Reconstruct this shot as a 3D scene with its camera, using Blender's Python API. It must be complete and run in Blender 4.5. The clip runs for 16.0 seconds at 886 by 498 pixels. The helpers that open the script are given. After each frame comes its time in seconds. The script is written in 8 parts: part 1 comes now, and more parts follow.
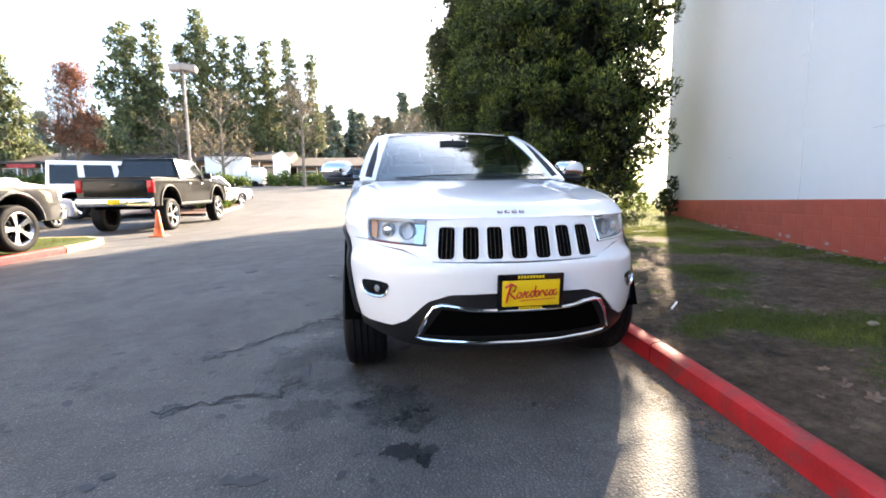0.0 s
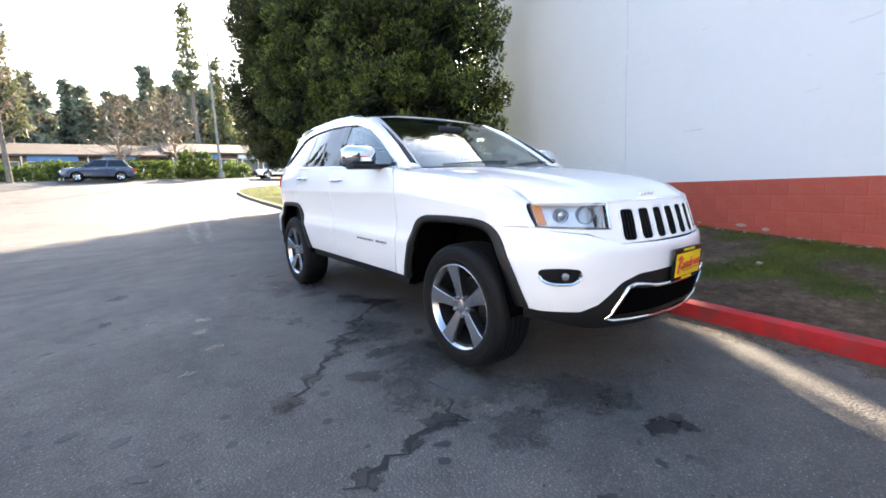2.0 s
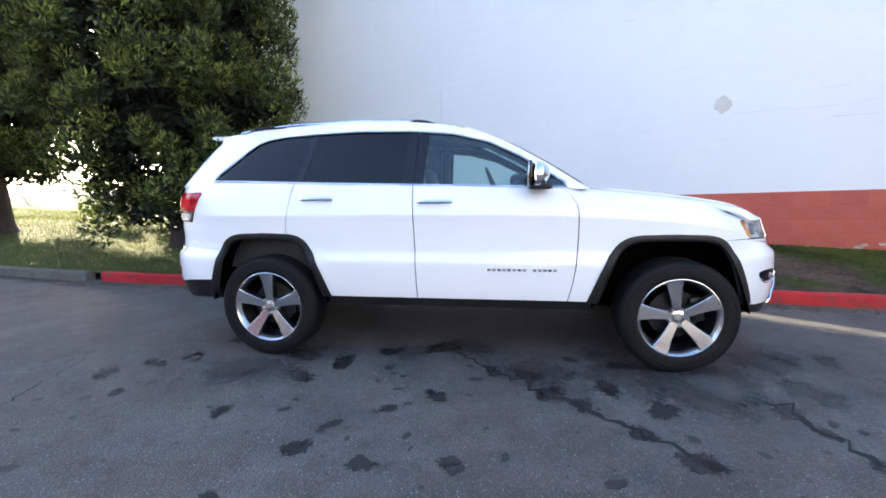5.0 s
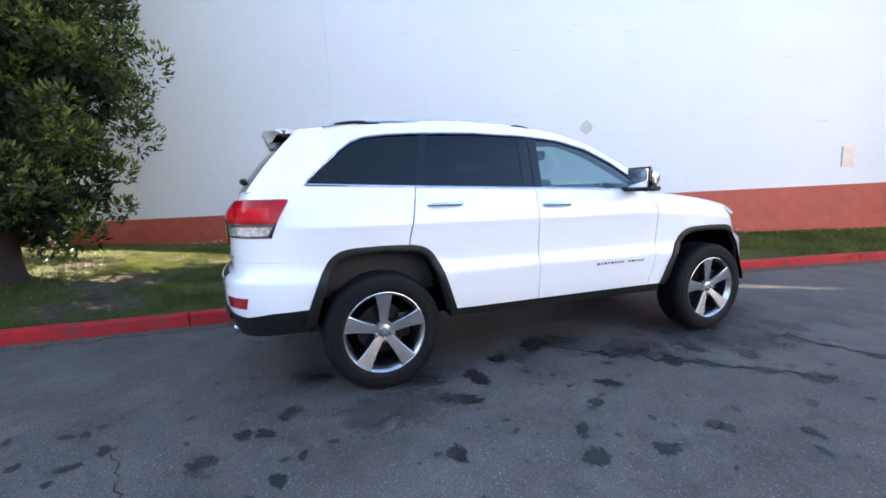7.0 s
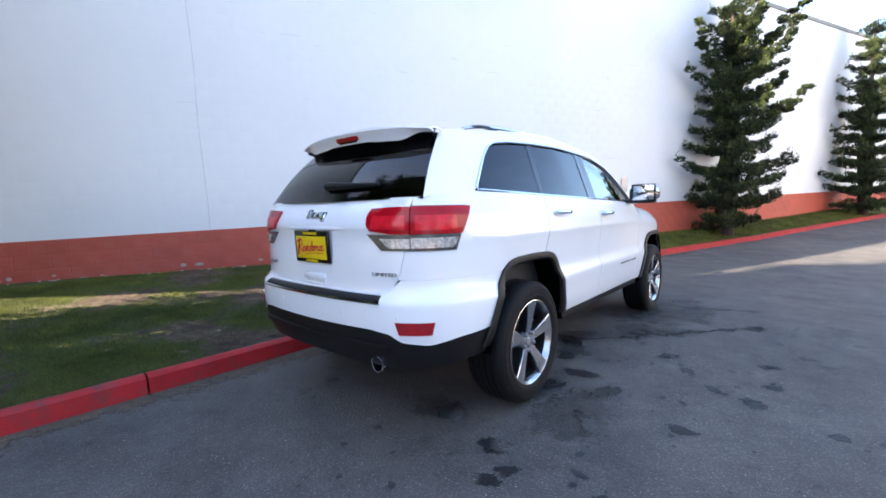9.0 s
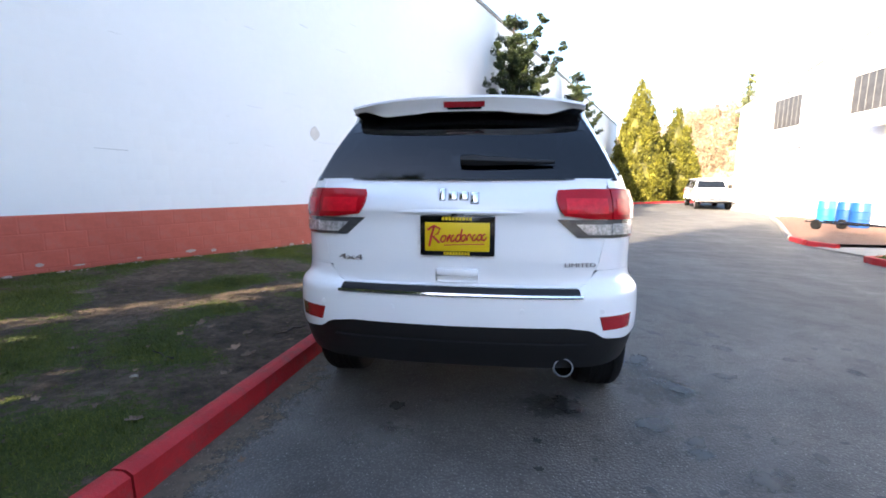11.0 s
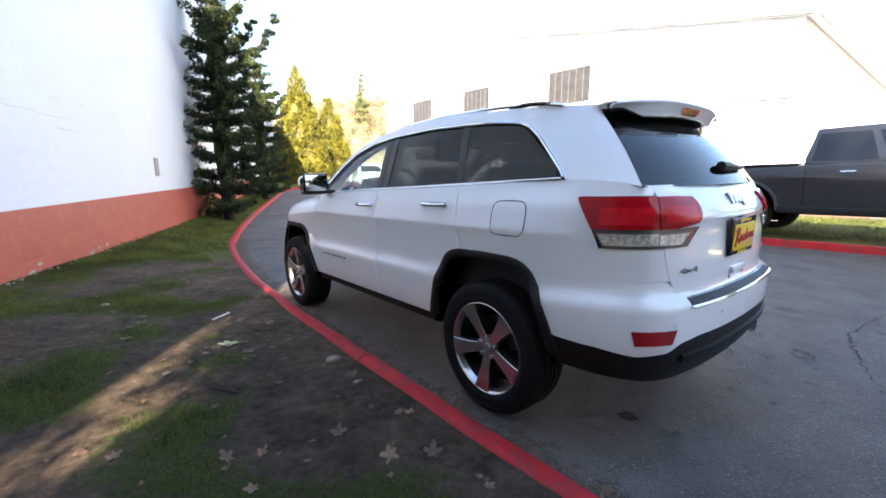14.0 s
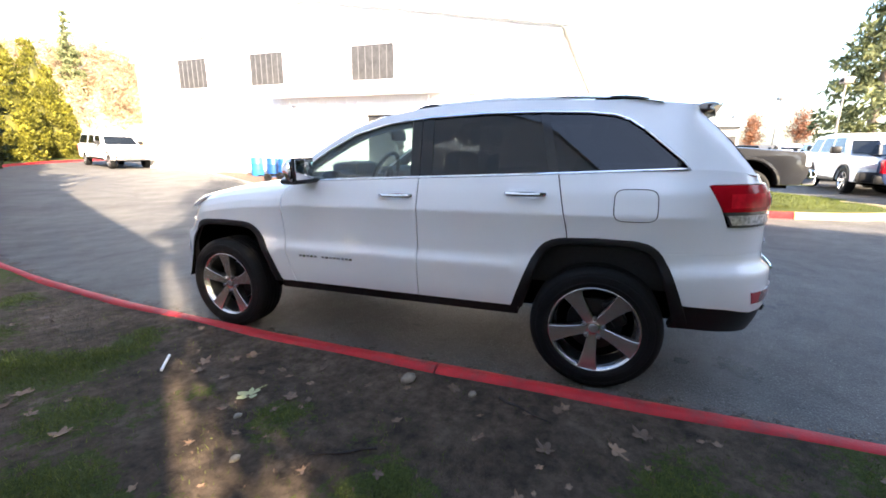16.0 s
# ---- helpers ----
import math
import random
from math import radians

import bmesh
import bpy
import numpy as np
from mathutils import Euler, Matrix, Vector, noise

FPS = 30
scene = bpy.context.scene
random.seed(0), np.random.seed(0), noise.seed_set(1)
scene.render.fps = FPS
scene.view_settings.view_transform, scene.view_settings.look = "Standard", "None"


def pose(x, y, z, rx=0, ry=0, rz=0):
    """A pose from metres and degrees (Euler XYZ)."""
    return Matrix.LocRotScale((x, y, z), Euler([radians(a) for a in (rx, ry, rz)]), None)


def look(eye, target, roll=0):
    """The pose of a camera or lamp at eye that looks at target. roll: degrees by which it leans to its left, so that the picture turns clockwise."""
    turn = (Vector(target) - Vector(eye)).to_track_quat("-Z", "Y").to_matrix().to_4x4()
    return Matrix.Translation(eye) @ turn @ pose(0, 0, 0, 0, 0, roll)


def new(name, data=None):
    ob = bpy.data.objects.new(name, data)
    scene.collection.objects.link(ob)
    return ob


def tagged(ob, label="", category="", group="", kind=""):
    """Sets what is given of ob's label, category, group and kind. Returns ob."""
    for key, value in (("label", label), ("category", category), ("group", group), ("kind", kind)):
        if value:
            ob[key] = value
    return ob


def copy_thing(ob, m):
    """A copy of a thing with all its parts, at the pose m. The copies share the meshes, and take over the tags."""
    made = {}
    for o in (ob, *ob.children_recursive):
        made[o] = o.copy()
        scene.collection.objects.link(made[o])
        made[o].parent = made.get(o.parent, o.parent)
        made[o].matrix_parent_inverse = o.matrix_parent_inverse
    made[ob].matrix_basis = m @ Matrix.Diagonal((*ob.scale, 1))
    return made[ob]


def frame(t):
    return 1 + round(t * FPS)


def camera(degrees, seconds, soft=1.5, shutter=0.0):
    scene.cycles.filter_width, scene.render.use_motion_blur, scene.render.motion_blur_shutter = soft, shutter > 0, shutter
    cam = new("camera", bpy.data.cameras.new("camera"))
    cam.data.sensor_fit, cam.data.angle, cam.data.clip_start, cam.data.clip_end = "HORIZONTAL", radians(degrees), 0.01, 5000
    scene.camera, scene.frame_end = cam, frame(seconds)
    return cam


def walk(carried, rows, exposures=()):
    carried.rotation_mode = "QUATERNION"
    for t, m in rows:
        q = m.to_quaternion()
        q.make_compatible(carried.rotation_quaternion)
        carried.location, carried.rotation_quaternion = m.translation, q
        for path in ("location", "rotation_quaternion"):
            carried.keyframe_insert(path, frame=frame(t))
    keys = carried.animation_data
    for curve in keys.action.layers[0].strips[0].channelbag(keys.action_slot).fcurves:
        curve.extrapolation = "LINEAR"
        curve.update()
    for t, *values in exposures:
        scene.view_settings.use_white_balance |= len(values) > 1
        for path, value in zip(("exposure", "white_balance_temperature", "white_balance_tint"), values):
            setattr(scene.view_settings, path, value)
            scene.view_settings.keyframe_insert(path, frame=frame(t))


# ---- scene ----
cam = camera(92.5, 16.0, soft=1.7)
EXPOSURES = [(0, 2.92, 6480, 12), (2, 2.9, 6400, 12), (3.5, 2.84, 6100, 12), (8.5, 2.9, 6080, 14), (11, 2.9, 6220, 12), (14, 2.95, 6280, 12), (16, 3.05, 6350, 12)]
# seconds, eye, target, roll
PATH = [
    (0, (-0.688, -4.371, 1.034), (-0.409, -2.402, 0.816), -0.88),
    (0.5, (-1.119, -4.259, 1.035), (-0.507, -2.367, 0.823), -1.39),
    (1, (-1.589, -4.046, 1.044), (-0.833, -2.205, 0.848), -2.72),
    (1.5, (-2.044, -3.763, 1.053), (-1.070, -2.031, 0.826), -1.81),
    (2, (-2.512, -3.423, 1.057), (-1.312, -1.847, 0.776), -2.49),
    (2.5, (-2.879, -2.988, 1.103), (-1.504, -1.551, 0.895), -3.71),
    (3, (-3.237, -2.519, 1.127), (-1.673, -1.295, 0.898), -3.42),
    (3.5, (-3.490, -1.986, 1.147), (-1.779, -0.975, 0.914), -4.09),
    (3.7, (-3.560, -1.782, 1.171), (-1.793, -0.879, 0.923), -3.02),
    (5.8, (-3.865, 0.599, 1.287), (-1.884, 0.482, 1.042), -2.43),
    (6, (-3.834, 0.836, 1.302), (-1.862, 0.601, 1.071), -1.86),
    (6.5, (-3.727, 1.430, 1.316), (-1.797, 0.982, 1.040), -2.95),
    (7, (-3.524, 1.988, 1.327), (-1.669, 1.298, 1.041), -2.94),
    (7.5, (-3.286, 2.535, 1.351), (-1.540, 1.609, 1.039), -2.40),
    (8, (-2.953, 2.992, 1.346), (-1.314, 1.877, 1.079), -2.98),
    (8.5, (-2.593, 3.410, 1.341), (-1.124, 2.075, 1.093), -3.60),
    (8.7, (-2.435, 3.564, 1.343), (-1.036, 2.156, 1.098), -2.96),
    (10.8, (-0.397, 4.286, 1.306), (-0.058, 2.331, 1.053), -1.18),
    (11, (-0.186, 4.286, 1.314), (0.071, 2.323, 1.028), 0.22),
    (11.5, (0.330, 4.215, 1.312), (0.280, 2.240, 1.002), -0.73),
    (12, (0.837, 4.124, 1.300), (0.519, 2.170, 1.016), -1.58),
    (12.5, (1.297, 3.925, 1.295), (0.737, 2.026, 1.011), -2.58),
    (13, (1.746, 3.681, 1.327), (0.934, 1.881, 1.012), -0.93),
    (13.5, (2.178, 3.408, 1.376), (1.129, 1.739, 1.040), -0.64),
    (14, (2.550, 3.065, 1.422), (1.308, 1.540, 1.060), -0.17),
    (14.5, (2.886, 2.695, 1.441), (1.439, 1.372, 1.047), -0.26),
    (15, (3.135, 2.296, 1.462), (1.560, 1.132, 1.058), -0.58),
    (15.5, (3.325, 1.888, 1.489), (1.609, 0.954, 1.056), 2.21),
    (16, (3.464, 1.441, 1.488), (1.648, 0.748, 1.018), 0.68),
]
walk(cam, [(t, look(eye, target, roll)) for t, eye, target, roll in PATH],
     exposures=EXPOSURES)

# ---- daylight: low winter sun behind the trees and the white wall ----
SUN_AZ = Vector((0.58, 0.82, 0)).normalized()
SUN_EL = radians(25.5)
world = bpy.data.worlds.new("sky")
scene.world = world
world.use_nodes = True
wn = world.node_tree
sky = wn.nodes.new("ShaderNodeTexSky")
sky.sky_type = "NISHITA"
sky.sun_disc = False
sky.sun_elevation = SUN_EL
sky.sun_rotation = math.atan2(SUN_AZ.x, SUN_AZ.y)
sky.air_density, sky.dust_density, sky.ozone_density = 1.0, 2.0, 1.1
wn.links.new(sky.outputs["Color"], wn.nodes["Background"].inputs["Color"])
wn.nodes["Background"].inputs["Strength"].default_value = 0.107
sun = new("sun", bpy.data.lights.new("sun", "SUN"))
sun.data.energy = 5.0
sun.data.angle = radians(0.6)
sun.data.color = (1.0, 0.82, 0.6)
sun.matrix_world = look((0, 0, 0), -(SUN_AZ * math.cos(SUN_EL) + Vector((0, 0, math.sin(SUN_EL)))))

# ---- materials ----
def nodes_of(name):
    m = bpy.data.materials.new(name)
    m.use_nodes = True
    nt = m.node_tree
    return m, nt, nt.nodes["Principled BSDF"]


def ramp(nt, fac, stops):
    r = nt.nodes.new("ShaderNodeValToRGB")
    el = r.color_ramp.elements
    while len(el) < len(stops):
        el.new(0.5)
    for e, (p, c) in zip(el, stops):
        e.position, e.color = p, (*c, 1) if len(c) == 3 else c
    nt.links.new(fac, r.inputs["Fac"])
    return r.outputs["Color"]


def tex(nt, kind, scale, detail=4.0, rough=0.55, stretch=None, coord="Object"):
    tc = nt.nodes.new("ShaderNodeTexCoord")
    src = tc.outputs[coord]
    if stretch:
        mp = nt.nodes.new("ShaderNodeMapping")
        mp.inputs["Scale"].default_value = stretch
        nt.links.new(src, mp.inputs["Vector"])
        src = mp.outputs["Vector"]
    if kind == "noise":
        n = nt.nodes.new("ShaderNodeTexNoise")
        n.inputs["Detail"].default_value, n.inputs["Roughness"].default_value = detail, rough
    else:
        n = nt.nodes.new("ShaderNodeTexVoronoi")
    n.inputs["Scale"].default_value = scale
    nt.links.new(src, n.inputs["Vector"])
    return n.outputs["Fac" if kind == "noise" else "Distance"]


def mix(nt, a, b, fac, mode="MIX"):
    n = nt.nodes.new("ShaderNodeMix")
    n.data_type, n.blend_type = "RGBA", mode
    for sock, v in ((n.inputs[0], fac), (n.inputs[6], a), (n.inputs[7], b)):
        if hasattr(v, "is_output"):
            nt.links.new(v, sock)
        elif isinstance(v, (int, float)):
            sock.default_value = v
        else:
            sock.default_value = (*v, 1)
    return n.outputs[2]


def bump(nt, bsdf, height, strength=0.3, dist=0.01):
    b = nt.nodes.new("ShaderNodeBump")
    b.inputs["Strength"].default_value, b.inputs["Distance"].default_value = strength, dist
    nt.links.new(height, b.inputs["Height"])
    nt.links.new(b.outputs["Normal"], bsdf.inputs["Normal"])


def mat(name, col, rough=0.6, metal=0.0, var=0.12, scale=3.0, fine=40.0, relief=0.0, coat=0.0, spec=0.5, stretch=None, island=0.0, objvar=0.0, dirt=None):
    """A surface with large and fine variation of its colour, grain relief and uneven gloss."""
    m, nt, b = nodes_of(name)
    lo, hi = [c * (1 - var) for c in col], [min(1, c * (1 + var)) for c in col]
    c = ramp(nt, tex(nt, "noise", scale, 5, 0.6, stretch), [(0.3, lo), (0.7, hi)])
    f = tex(nt, "noise", fine, 3, 0.6, stretch)
    c = mix(nt, c, ramp(nt, f, [(0.3, [1 - var] * 3), (0.7, [1] * 3)]), 0.8, "MULTIPLY")
    if dirt:
        d = ramp(nt, tex(nt, "noise", dirt[1], 8, 0.7), [(0.5, (0, 0, 0)), (0.68, (1, 1, 1))])
        c = mix(nt, c, dirt[0], d)
    for amount, node, out in ((island, "ShaderNodeNewGeometry", "Random Per Island"), (objvar, "ShaderNodeObjectInfo", "Random")):
        if amount:
            g = nt.nodes.new(node)
            c = mix(nt, c, ramp(nt, g.outputs[out], [(0, [1 - amount] * 3), (1, [1] * 3)]), 1.0, "MULTIPLY")
    nt.links.new(c, b.inputs["Base Color"])
    r = ramp(nt, f, [(0.2, [max(0.02, rough * 0.85)] * 3), (0.8, [min(1, rough * 1.15)] * 3)])
    nt.links.new(r, b.inputs["Roughness"])
    b.inputs["Metallic"].default_value = metal
    b.inputs["Coat Weight"].default_value = coat
    b.inputs["Coat Roughness"].default_value = 0.03
    b.inputs["Specular IOR Level"].default_value = spec
    if relief:
        bump(nt, b, f, 0.5, relief)
    return m


def asphalt():
    m, nt, b = nodes_of("asphalt")
    big = ramp(nt, tex(nt, "noise", 0.35, 6, 0.6), [(0.3, (0.078, 0.0735, 0.068)), (0.7, (0.122, 0.1145, 0.105))])
    wear = ramp(nt, tex(nt, "noise", 2.3, 7, 0.7), [(0.35, (0.7, 0.7, 0.7)), (0.65, (1.2, 1.2, 1.19))])
    c = mix(nt, big, wear, 1.0, "MULTIPLY")
    grit = tex(nt, "voronoi", 75)
    c = mix(nt, c, ramp(nt, grit, [(0.08, (1.5, 1.5, 1.48)), (0.45, (0.7, 0.7, 0.7))]), 0.75, "MULTIPLY")
    fleck = ramp(nt, tex(nt, "noise", 95, 2, 0.5), [(0.66, (0, 0, 0)), (0.71, (1, 1, 1))])
    pit = ramp(nt, tex(nt, "noise", 7, 6, 0.75), [(0.56, (1, 1, 1)), (0.7, (0.55, 0.55, 0.55))])
    c = mix(nt, c, pit, 0.8, "MULTIPLY")
    c = mix(nt, c, (0.3, 0.295, 0.28), mix(nt, (0, 0, 0), fleck, 0.75))
    nt.links.new(c, b.inputs["Base Color"])
    nt.links.new(ramp(nt, tex(nt, "noise", 1.1, 6, 0.7), [(0.3, [0.62] * 3), (0.7, [0.88] * 3)]), b.inputs["Roughness"])
    b.inputs["Specular IOR Level"].default_value = 0.42
    bump(nt, b, grit, 0.8, 0.006)
    return m


def lawn_soil():
    m, nt, b = nodes_of("lawn_soil")
    soil = ramp(nt, tex(nt, "noise", 14, 8, 0.7), [(0.3, (0.056, 0.042, 0.031)), (0.7, (0.175, 0.134, 0.1))])
    soil = mix(nt, soil, ramp(nt, tex(nt, "noise", 2.2, 6, 0.7), [(0.32, (0.45, 0.45, 0.46)), (0.68, (1.5, 1.44, 1.38))]), 1.0, "MULTIPLY")
    grass = ramp(nt, tex(nt, "noise", 60, 5, 0.7), [(0.3, (0.038, 0.056, 0.01)), (0.7, (0.112, 0.145, 0.03))])
    at = nt.nodes.new("ShaderNodeAttribute")
    at.attribute_name = "cover"
    edge = tex(nt, "noise", 16, 6, 0.72)
    s = nt.nodes.new("ShaderNodeMath")
    s.operation = "ADD"
    nt.links.new(at.outputs["Fac"], s.inputs[0])
    nt.links.new(edge, s.inputs[1])
    k = ramp(nt, s.outputs[0], [(0.92, (0, 0, 0)), (1.04, (0.85, 0.85, 0.85))])
    nt.links.new(mix(nt, soil, grass, k), b.inputs["Base Color"])
    b.inputs["Roughness"].default_value = 0.95
    b.inputs["Specular IOR Level"].default_value = 0.15
    bump(nt, b, tex(nt, "noise", 38, 9, 0.8), 1.0, 0.05)
    return m


def leaf_mat(name, dark, light, rough=0.55, through_light=0.35):
    m, nt, b = nodes_of(name)
    g = nt.nodes.new("ShaderNodeNewGeometry")
    c = ramp(nt, g.outputs["Random Per Island"], [(0, dark), (1, light)])
    c = mix(nt, c, ramp(nt, tex(nt, "noise", 1.7, 4, 0.6), [(0.32, (0.4, 0.42, 0.42)), (0.68, (1.3, 1.25, 1.1))]), 1.0, "MULTIPLY")
    nt.links.new(c, b.inputs["Base Color"])
    b.inputs["Roughness"].default_value = rough
    b.inputs["Specular IOR Level"].default_value = 0.25
    t = nt.nodes.new("ShaderNodeBsdfTranslucent")
    nt.links.new(c, t.inputs["Color"])
    ms = nt.nodes.new("ShaderNodeMixShader")
    ms.inputs[0].default_value = through_light
    nt.links.new(b.outputs[0], ms.inputs[1])
    nt.links.new(t.outputs[0], ms.inputs[2])
    nt.links.new(ms.outputs[0], nt.nodes["Material Output"].inputs["Surface"])
    return m


def glass(name, tint, rough=0.0, f0=0.05):
    """Thin pane: clear part and mirror part; the gloss grows towards grazing views."""
    m, nt, b = nodes_of(name)
    tr = nt.nodes.new("ShaderNodeBsdfTransparent")
    tr.inputs["Color"].default_value = (*tint, 1)
    gl = nt.nodes.new("ShaderNodeBsdfGlossy")
    gl.inputs["Roughness"].default_value = 0.01 + rough
    lw = nt.nodes.new("ShaderNodeLayerWeight")
    lw.inputs["Blend"].default_value = 0.5
    fr = nt.nodes.new("ShaderNodeMath")
    fr.operation = "POWER"
    nt.links.new(lw.outputs["Facing"], fr.inputs[0])
    fr.inputs[1].default_value = 4.6
    fa = nt.nodes.new("ShaderNodeMath")
    fa.operation, fa.use_clamp = "MULTIPLY_ADD", True
    nt.links.new(fr.outputs[0], fa.inputs[0])
    fa.inputs[1].default_value, fa.inputs[2].default_value = 0.9, f0
    fr = fa
    ms = nt.nodes.new("ShaderNodeMixShader")
    nt.links.new(fr.outputs[0], ms.inputs[0])
    nt.links.new(tr.outputs[0], ms.inputs[1])
    nt.links.new(gl.outputs[0], ms.inputs[2])
    nt.links.new(ms.outputs[0], nt.nodes["Material Output"].inputs["Surface"])
    return m


ASPHALT = asphalt()
LAWN = lawn_soil()
WHITE_WALL = mat("white_painted_block", (0.71, 0.72, 0.73), 0.62, var=0.035, scale=0.5, fine=18, relief=0.004, dirt=((0.75, 0.755, 0.75), 0.6))
RED_WALL = mat("red_painted_block", (0.47, 0.088, 0.054), 0.6, var=0.16, scale=0.9, fine=25, relief=0.004)
JOINT = mat("mortar_joint", (0.55, 0.56, 0.57), 0.8, var=0.1)
PAINT_CHIP = mat("bare_block", (0.55, 0.53, 0.5), 0.9, var=0.15)
RED_KERB = mat("red_kerb_paint", (0.4, 0.016, 0.02), 0.6, spec=0.3, var=0.2, scale=5, fine=60, relief=0.006, dirt=((0.16, 0.04, 0.04), 6.0))
MOSSY_CONCRETE = mat("mossy_kerb_concrete", (0.13, 0.12, 0.1), 0.9, var=0.25, scale=3, fine=40, relief=0.006, dirt=((0.06, 0.065, 0.035), 3.0))
CONCRETE = mat("concrete", (0.25, 0.235, 0.21), 0.85, var=0.14, scale=2, fine=50, relief=0.004)
YELLOW_KERB = mat("faded_yellow_kerb", (0.62, 0.45, 0.2), 0.8, var=0.2, scale=3, dirt=((0.45, 0.42, 0.38), 4))
BARK = mat("bark", (0.04, 0.027, 0.021), 0.9, var=0.35, scale=4, fine=25, relief=0.02, stretch=(3, 3, 0.5))
BARK_GREY = mat("grey_bark", (0.2, 0.165, 0.13), 0.9, var=0.3, scale=4, fine=25, relief=0.01)
MULCH = mat("bark_mulch", (0.14, 0.07, 0.045), 0.95, var=0.4, scale=9, fine=60, relief=0.02)
# Dark foliage with lighter tip copies: young growth plus painted light on the tufts.
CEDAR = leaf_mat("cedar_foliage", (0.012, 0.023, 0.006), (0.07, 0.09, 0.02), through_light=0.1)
CEDAR_LIT_TIP = leaf_mat("lit_cedar_tips", (0.068, 0.09, 0.017), (0.23, 0.262, 0.052), through_light=0.15)
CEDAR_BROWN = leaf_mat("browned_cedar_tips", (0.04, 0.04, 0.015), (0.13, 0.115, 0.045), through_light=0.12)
# Darker filler colours stand in for the shade inside the crowns.
INNER_SHADE = leaf_mat("inner_shade_filler", (0.008, 0.012, 0.005), (0.012, 0.018, 0.007), through_light=0.0)
GOLD_INNER = leaf_mat("golden_crown_filler", (0.07, 0.07, 0.01), (0.09, 0.085, 0.012), through_light=0.1)
JUNIPER = leaf_mat("juniper_foliage", (0.008, 0.018, 0.008), (0.04, 0.06, 0.02), through_light=0.1)
JUNIPER_LIT_TIP = leaf_mat("lit_juniper_tips", (0.035, 0.055, 0.014), (0.14, 0.165, 0.04), through_light=0.25)
CYPRESS = leaf_mat("golden_cypress_foliage", (0.075, 0.08, 0.01), (0.22, 0.205, 0.028), through_light=0.25)
# The next three are paled: haze over distance is mixed into their colours.
FIR = leaf_mat("hazed_fir_needles", (0.1, 0.125, 0.065), (0.26, 0.28, 0.14))
HAZE_FIR = leaf_mat("hazed_distant_needles", (0.2, 0.23, 0.17), (0.32, 0.34, 0.26), through_light=0.2)
HILL_TWIGS = leaf_mat("hazed_hillside_twigs", (0.36, 0.27, 0.19), (0.52, 0.42, 0.31), through_light=0.3)
HEDGE = leaf_mat("hedge_leaves", (0.05, 0.09, 0.015), (0.2, 0.26, 0.06))
TWIGS = leaf_mat("bare_twigs", (0.24, 0.18, 0.12), (0.42, 0.33, 0.23), through_light=0.2)
RUSSET = leaf_mat("russet_leaves", (0.2, 0.085, 0.05), (0.42, 0.2, 0.13))
GRASS = leaf_mat("grass_blades", (0.056, 0.078, 0.014), (0.185, 0.21, 0.045))
DRY_LEAF = leaf_mat("dry_leaf", (0.2, 0.11, 0.06), (0.4, 0.27, 0.17), through_light=0.15)
PAINT_WHITE = mat("white_car_paint", (0.83, 0.84, 0.85), 0.32, var=0.012, scale=2, fine=300, coat=1.0)
BLACK_PLASTIC = mat("black_textured_plastic", (0.007, 0.007, 0.0075), 0.5, spec=0.35, var=0.1, fine=200, relief=0.0006)
GLOSS_BLACK = mat("gloss_black", (0.004, 0.004, 0.0045), 0.12, var=0.05)
# Near-black stand-in for the shade in cavities and gaps.
DARK = mat("cavity_shade", (0.0015, 0.0015, 0.0015), 0.95, var=0.1, spec=0.03)
CHROME = mat("chrome", (0.82, 0.83, 0.85), 0.06, metal=1.0, var=0.02)
RIM_GREY = mat("machined_alloy", (0.56, 0.56, 0.575), 0.24, metal=0.95, var=0.04, scale=6)
RIM_DARK = mat("dark_alloy", (0.03, 0.031, 0.033), 0.35, metal=0.5, var=0.08, spec=0.3)
RUBBER = mat("tyre_rubber", (0.006, 0.006, 0.0065), 0.7, spec=0.22, var=0.15, scale=7, fine=80, relief=0.001)
STEEL = mat("dull_steel", (0.35, 0.35, 0.36), 0.42, metal=0.9, var=0.15)
CABIN = mat("dark_cabin_trim", (0.014, 0.014, 0.015), 0.7, var=0.1)
CLOTH_LIGHT = mat("grey_headliner", (0.1, 0.1, 0.098), 0.9, var=0.06)
LEATHER = mat("black_leather", (0.025, 0.025, 0.027), 0.45, var=0.1, fine=90, relief=0.001)
RED_LENS = mat("red_lens", (0.4, 0.004, 0.011), 0.16, var=0.12, scale=9, fine=120, coat=0.15, spec=0.22)
RED_LENS_DARK = mat("deep_red_lens", (0.34, 0.008, 0.013), 0.12, var=0.15, scale=12, coat=1.0)
CLEAR_LENS = mat("clear_lamp_reflector", (0.85, 0.86, 0.88), 0.35, metal=0.25, var=0.12, scale=25)
SMOKED_STRIP = mat("smoked_clear_lens", (0.72, 0.72, 0.73), 0.18, metal=0.5, var=0.4, scale=45, fine=90)
LAMP_GREY = mat("grey_lamp_housing", (0.11, 0.11, 0.115), 0.2, metal=0.4, var=0.15, scale=20, coat=0.5)
RED_LENS_BRIGHT = mat("bright_red_lens", (0.66, 0.012, 0.024), 0.16, var=0.15, scale=20, coat=0.15, spec=0.22)
AMBER = mat("amber_lens", (0.9, 0.3, 0.015), 0.3, var=0.1, spec=0.3)
PLATE_YELLOW = mat("yellow_plate", (0.78, 0.55, 0.005), 0.4, var=0.03)
PLATE_RED = mat("red_plate_print", (0.5, 0.02, 0.02), 0.4, var=0.03)
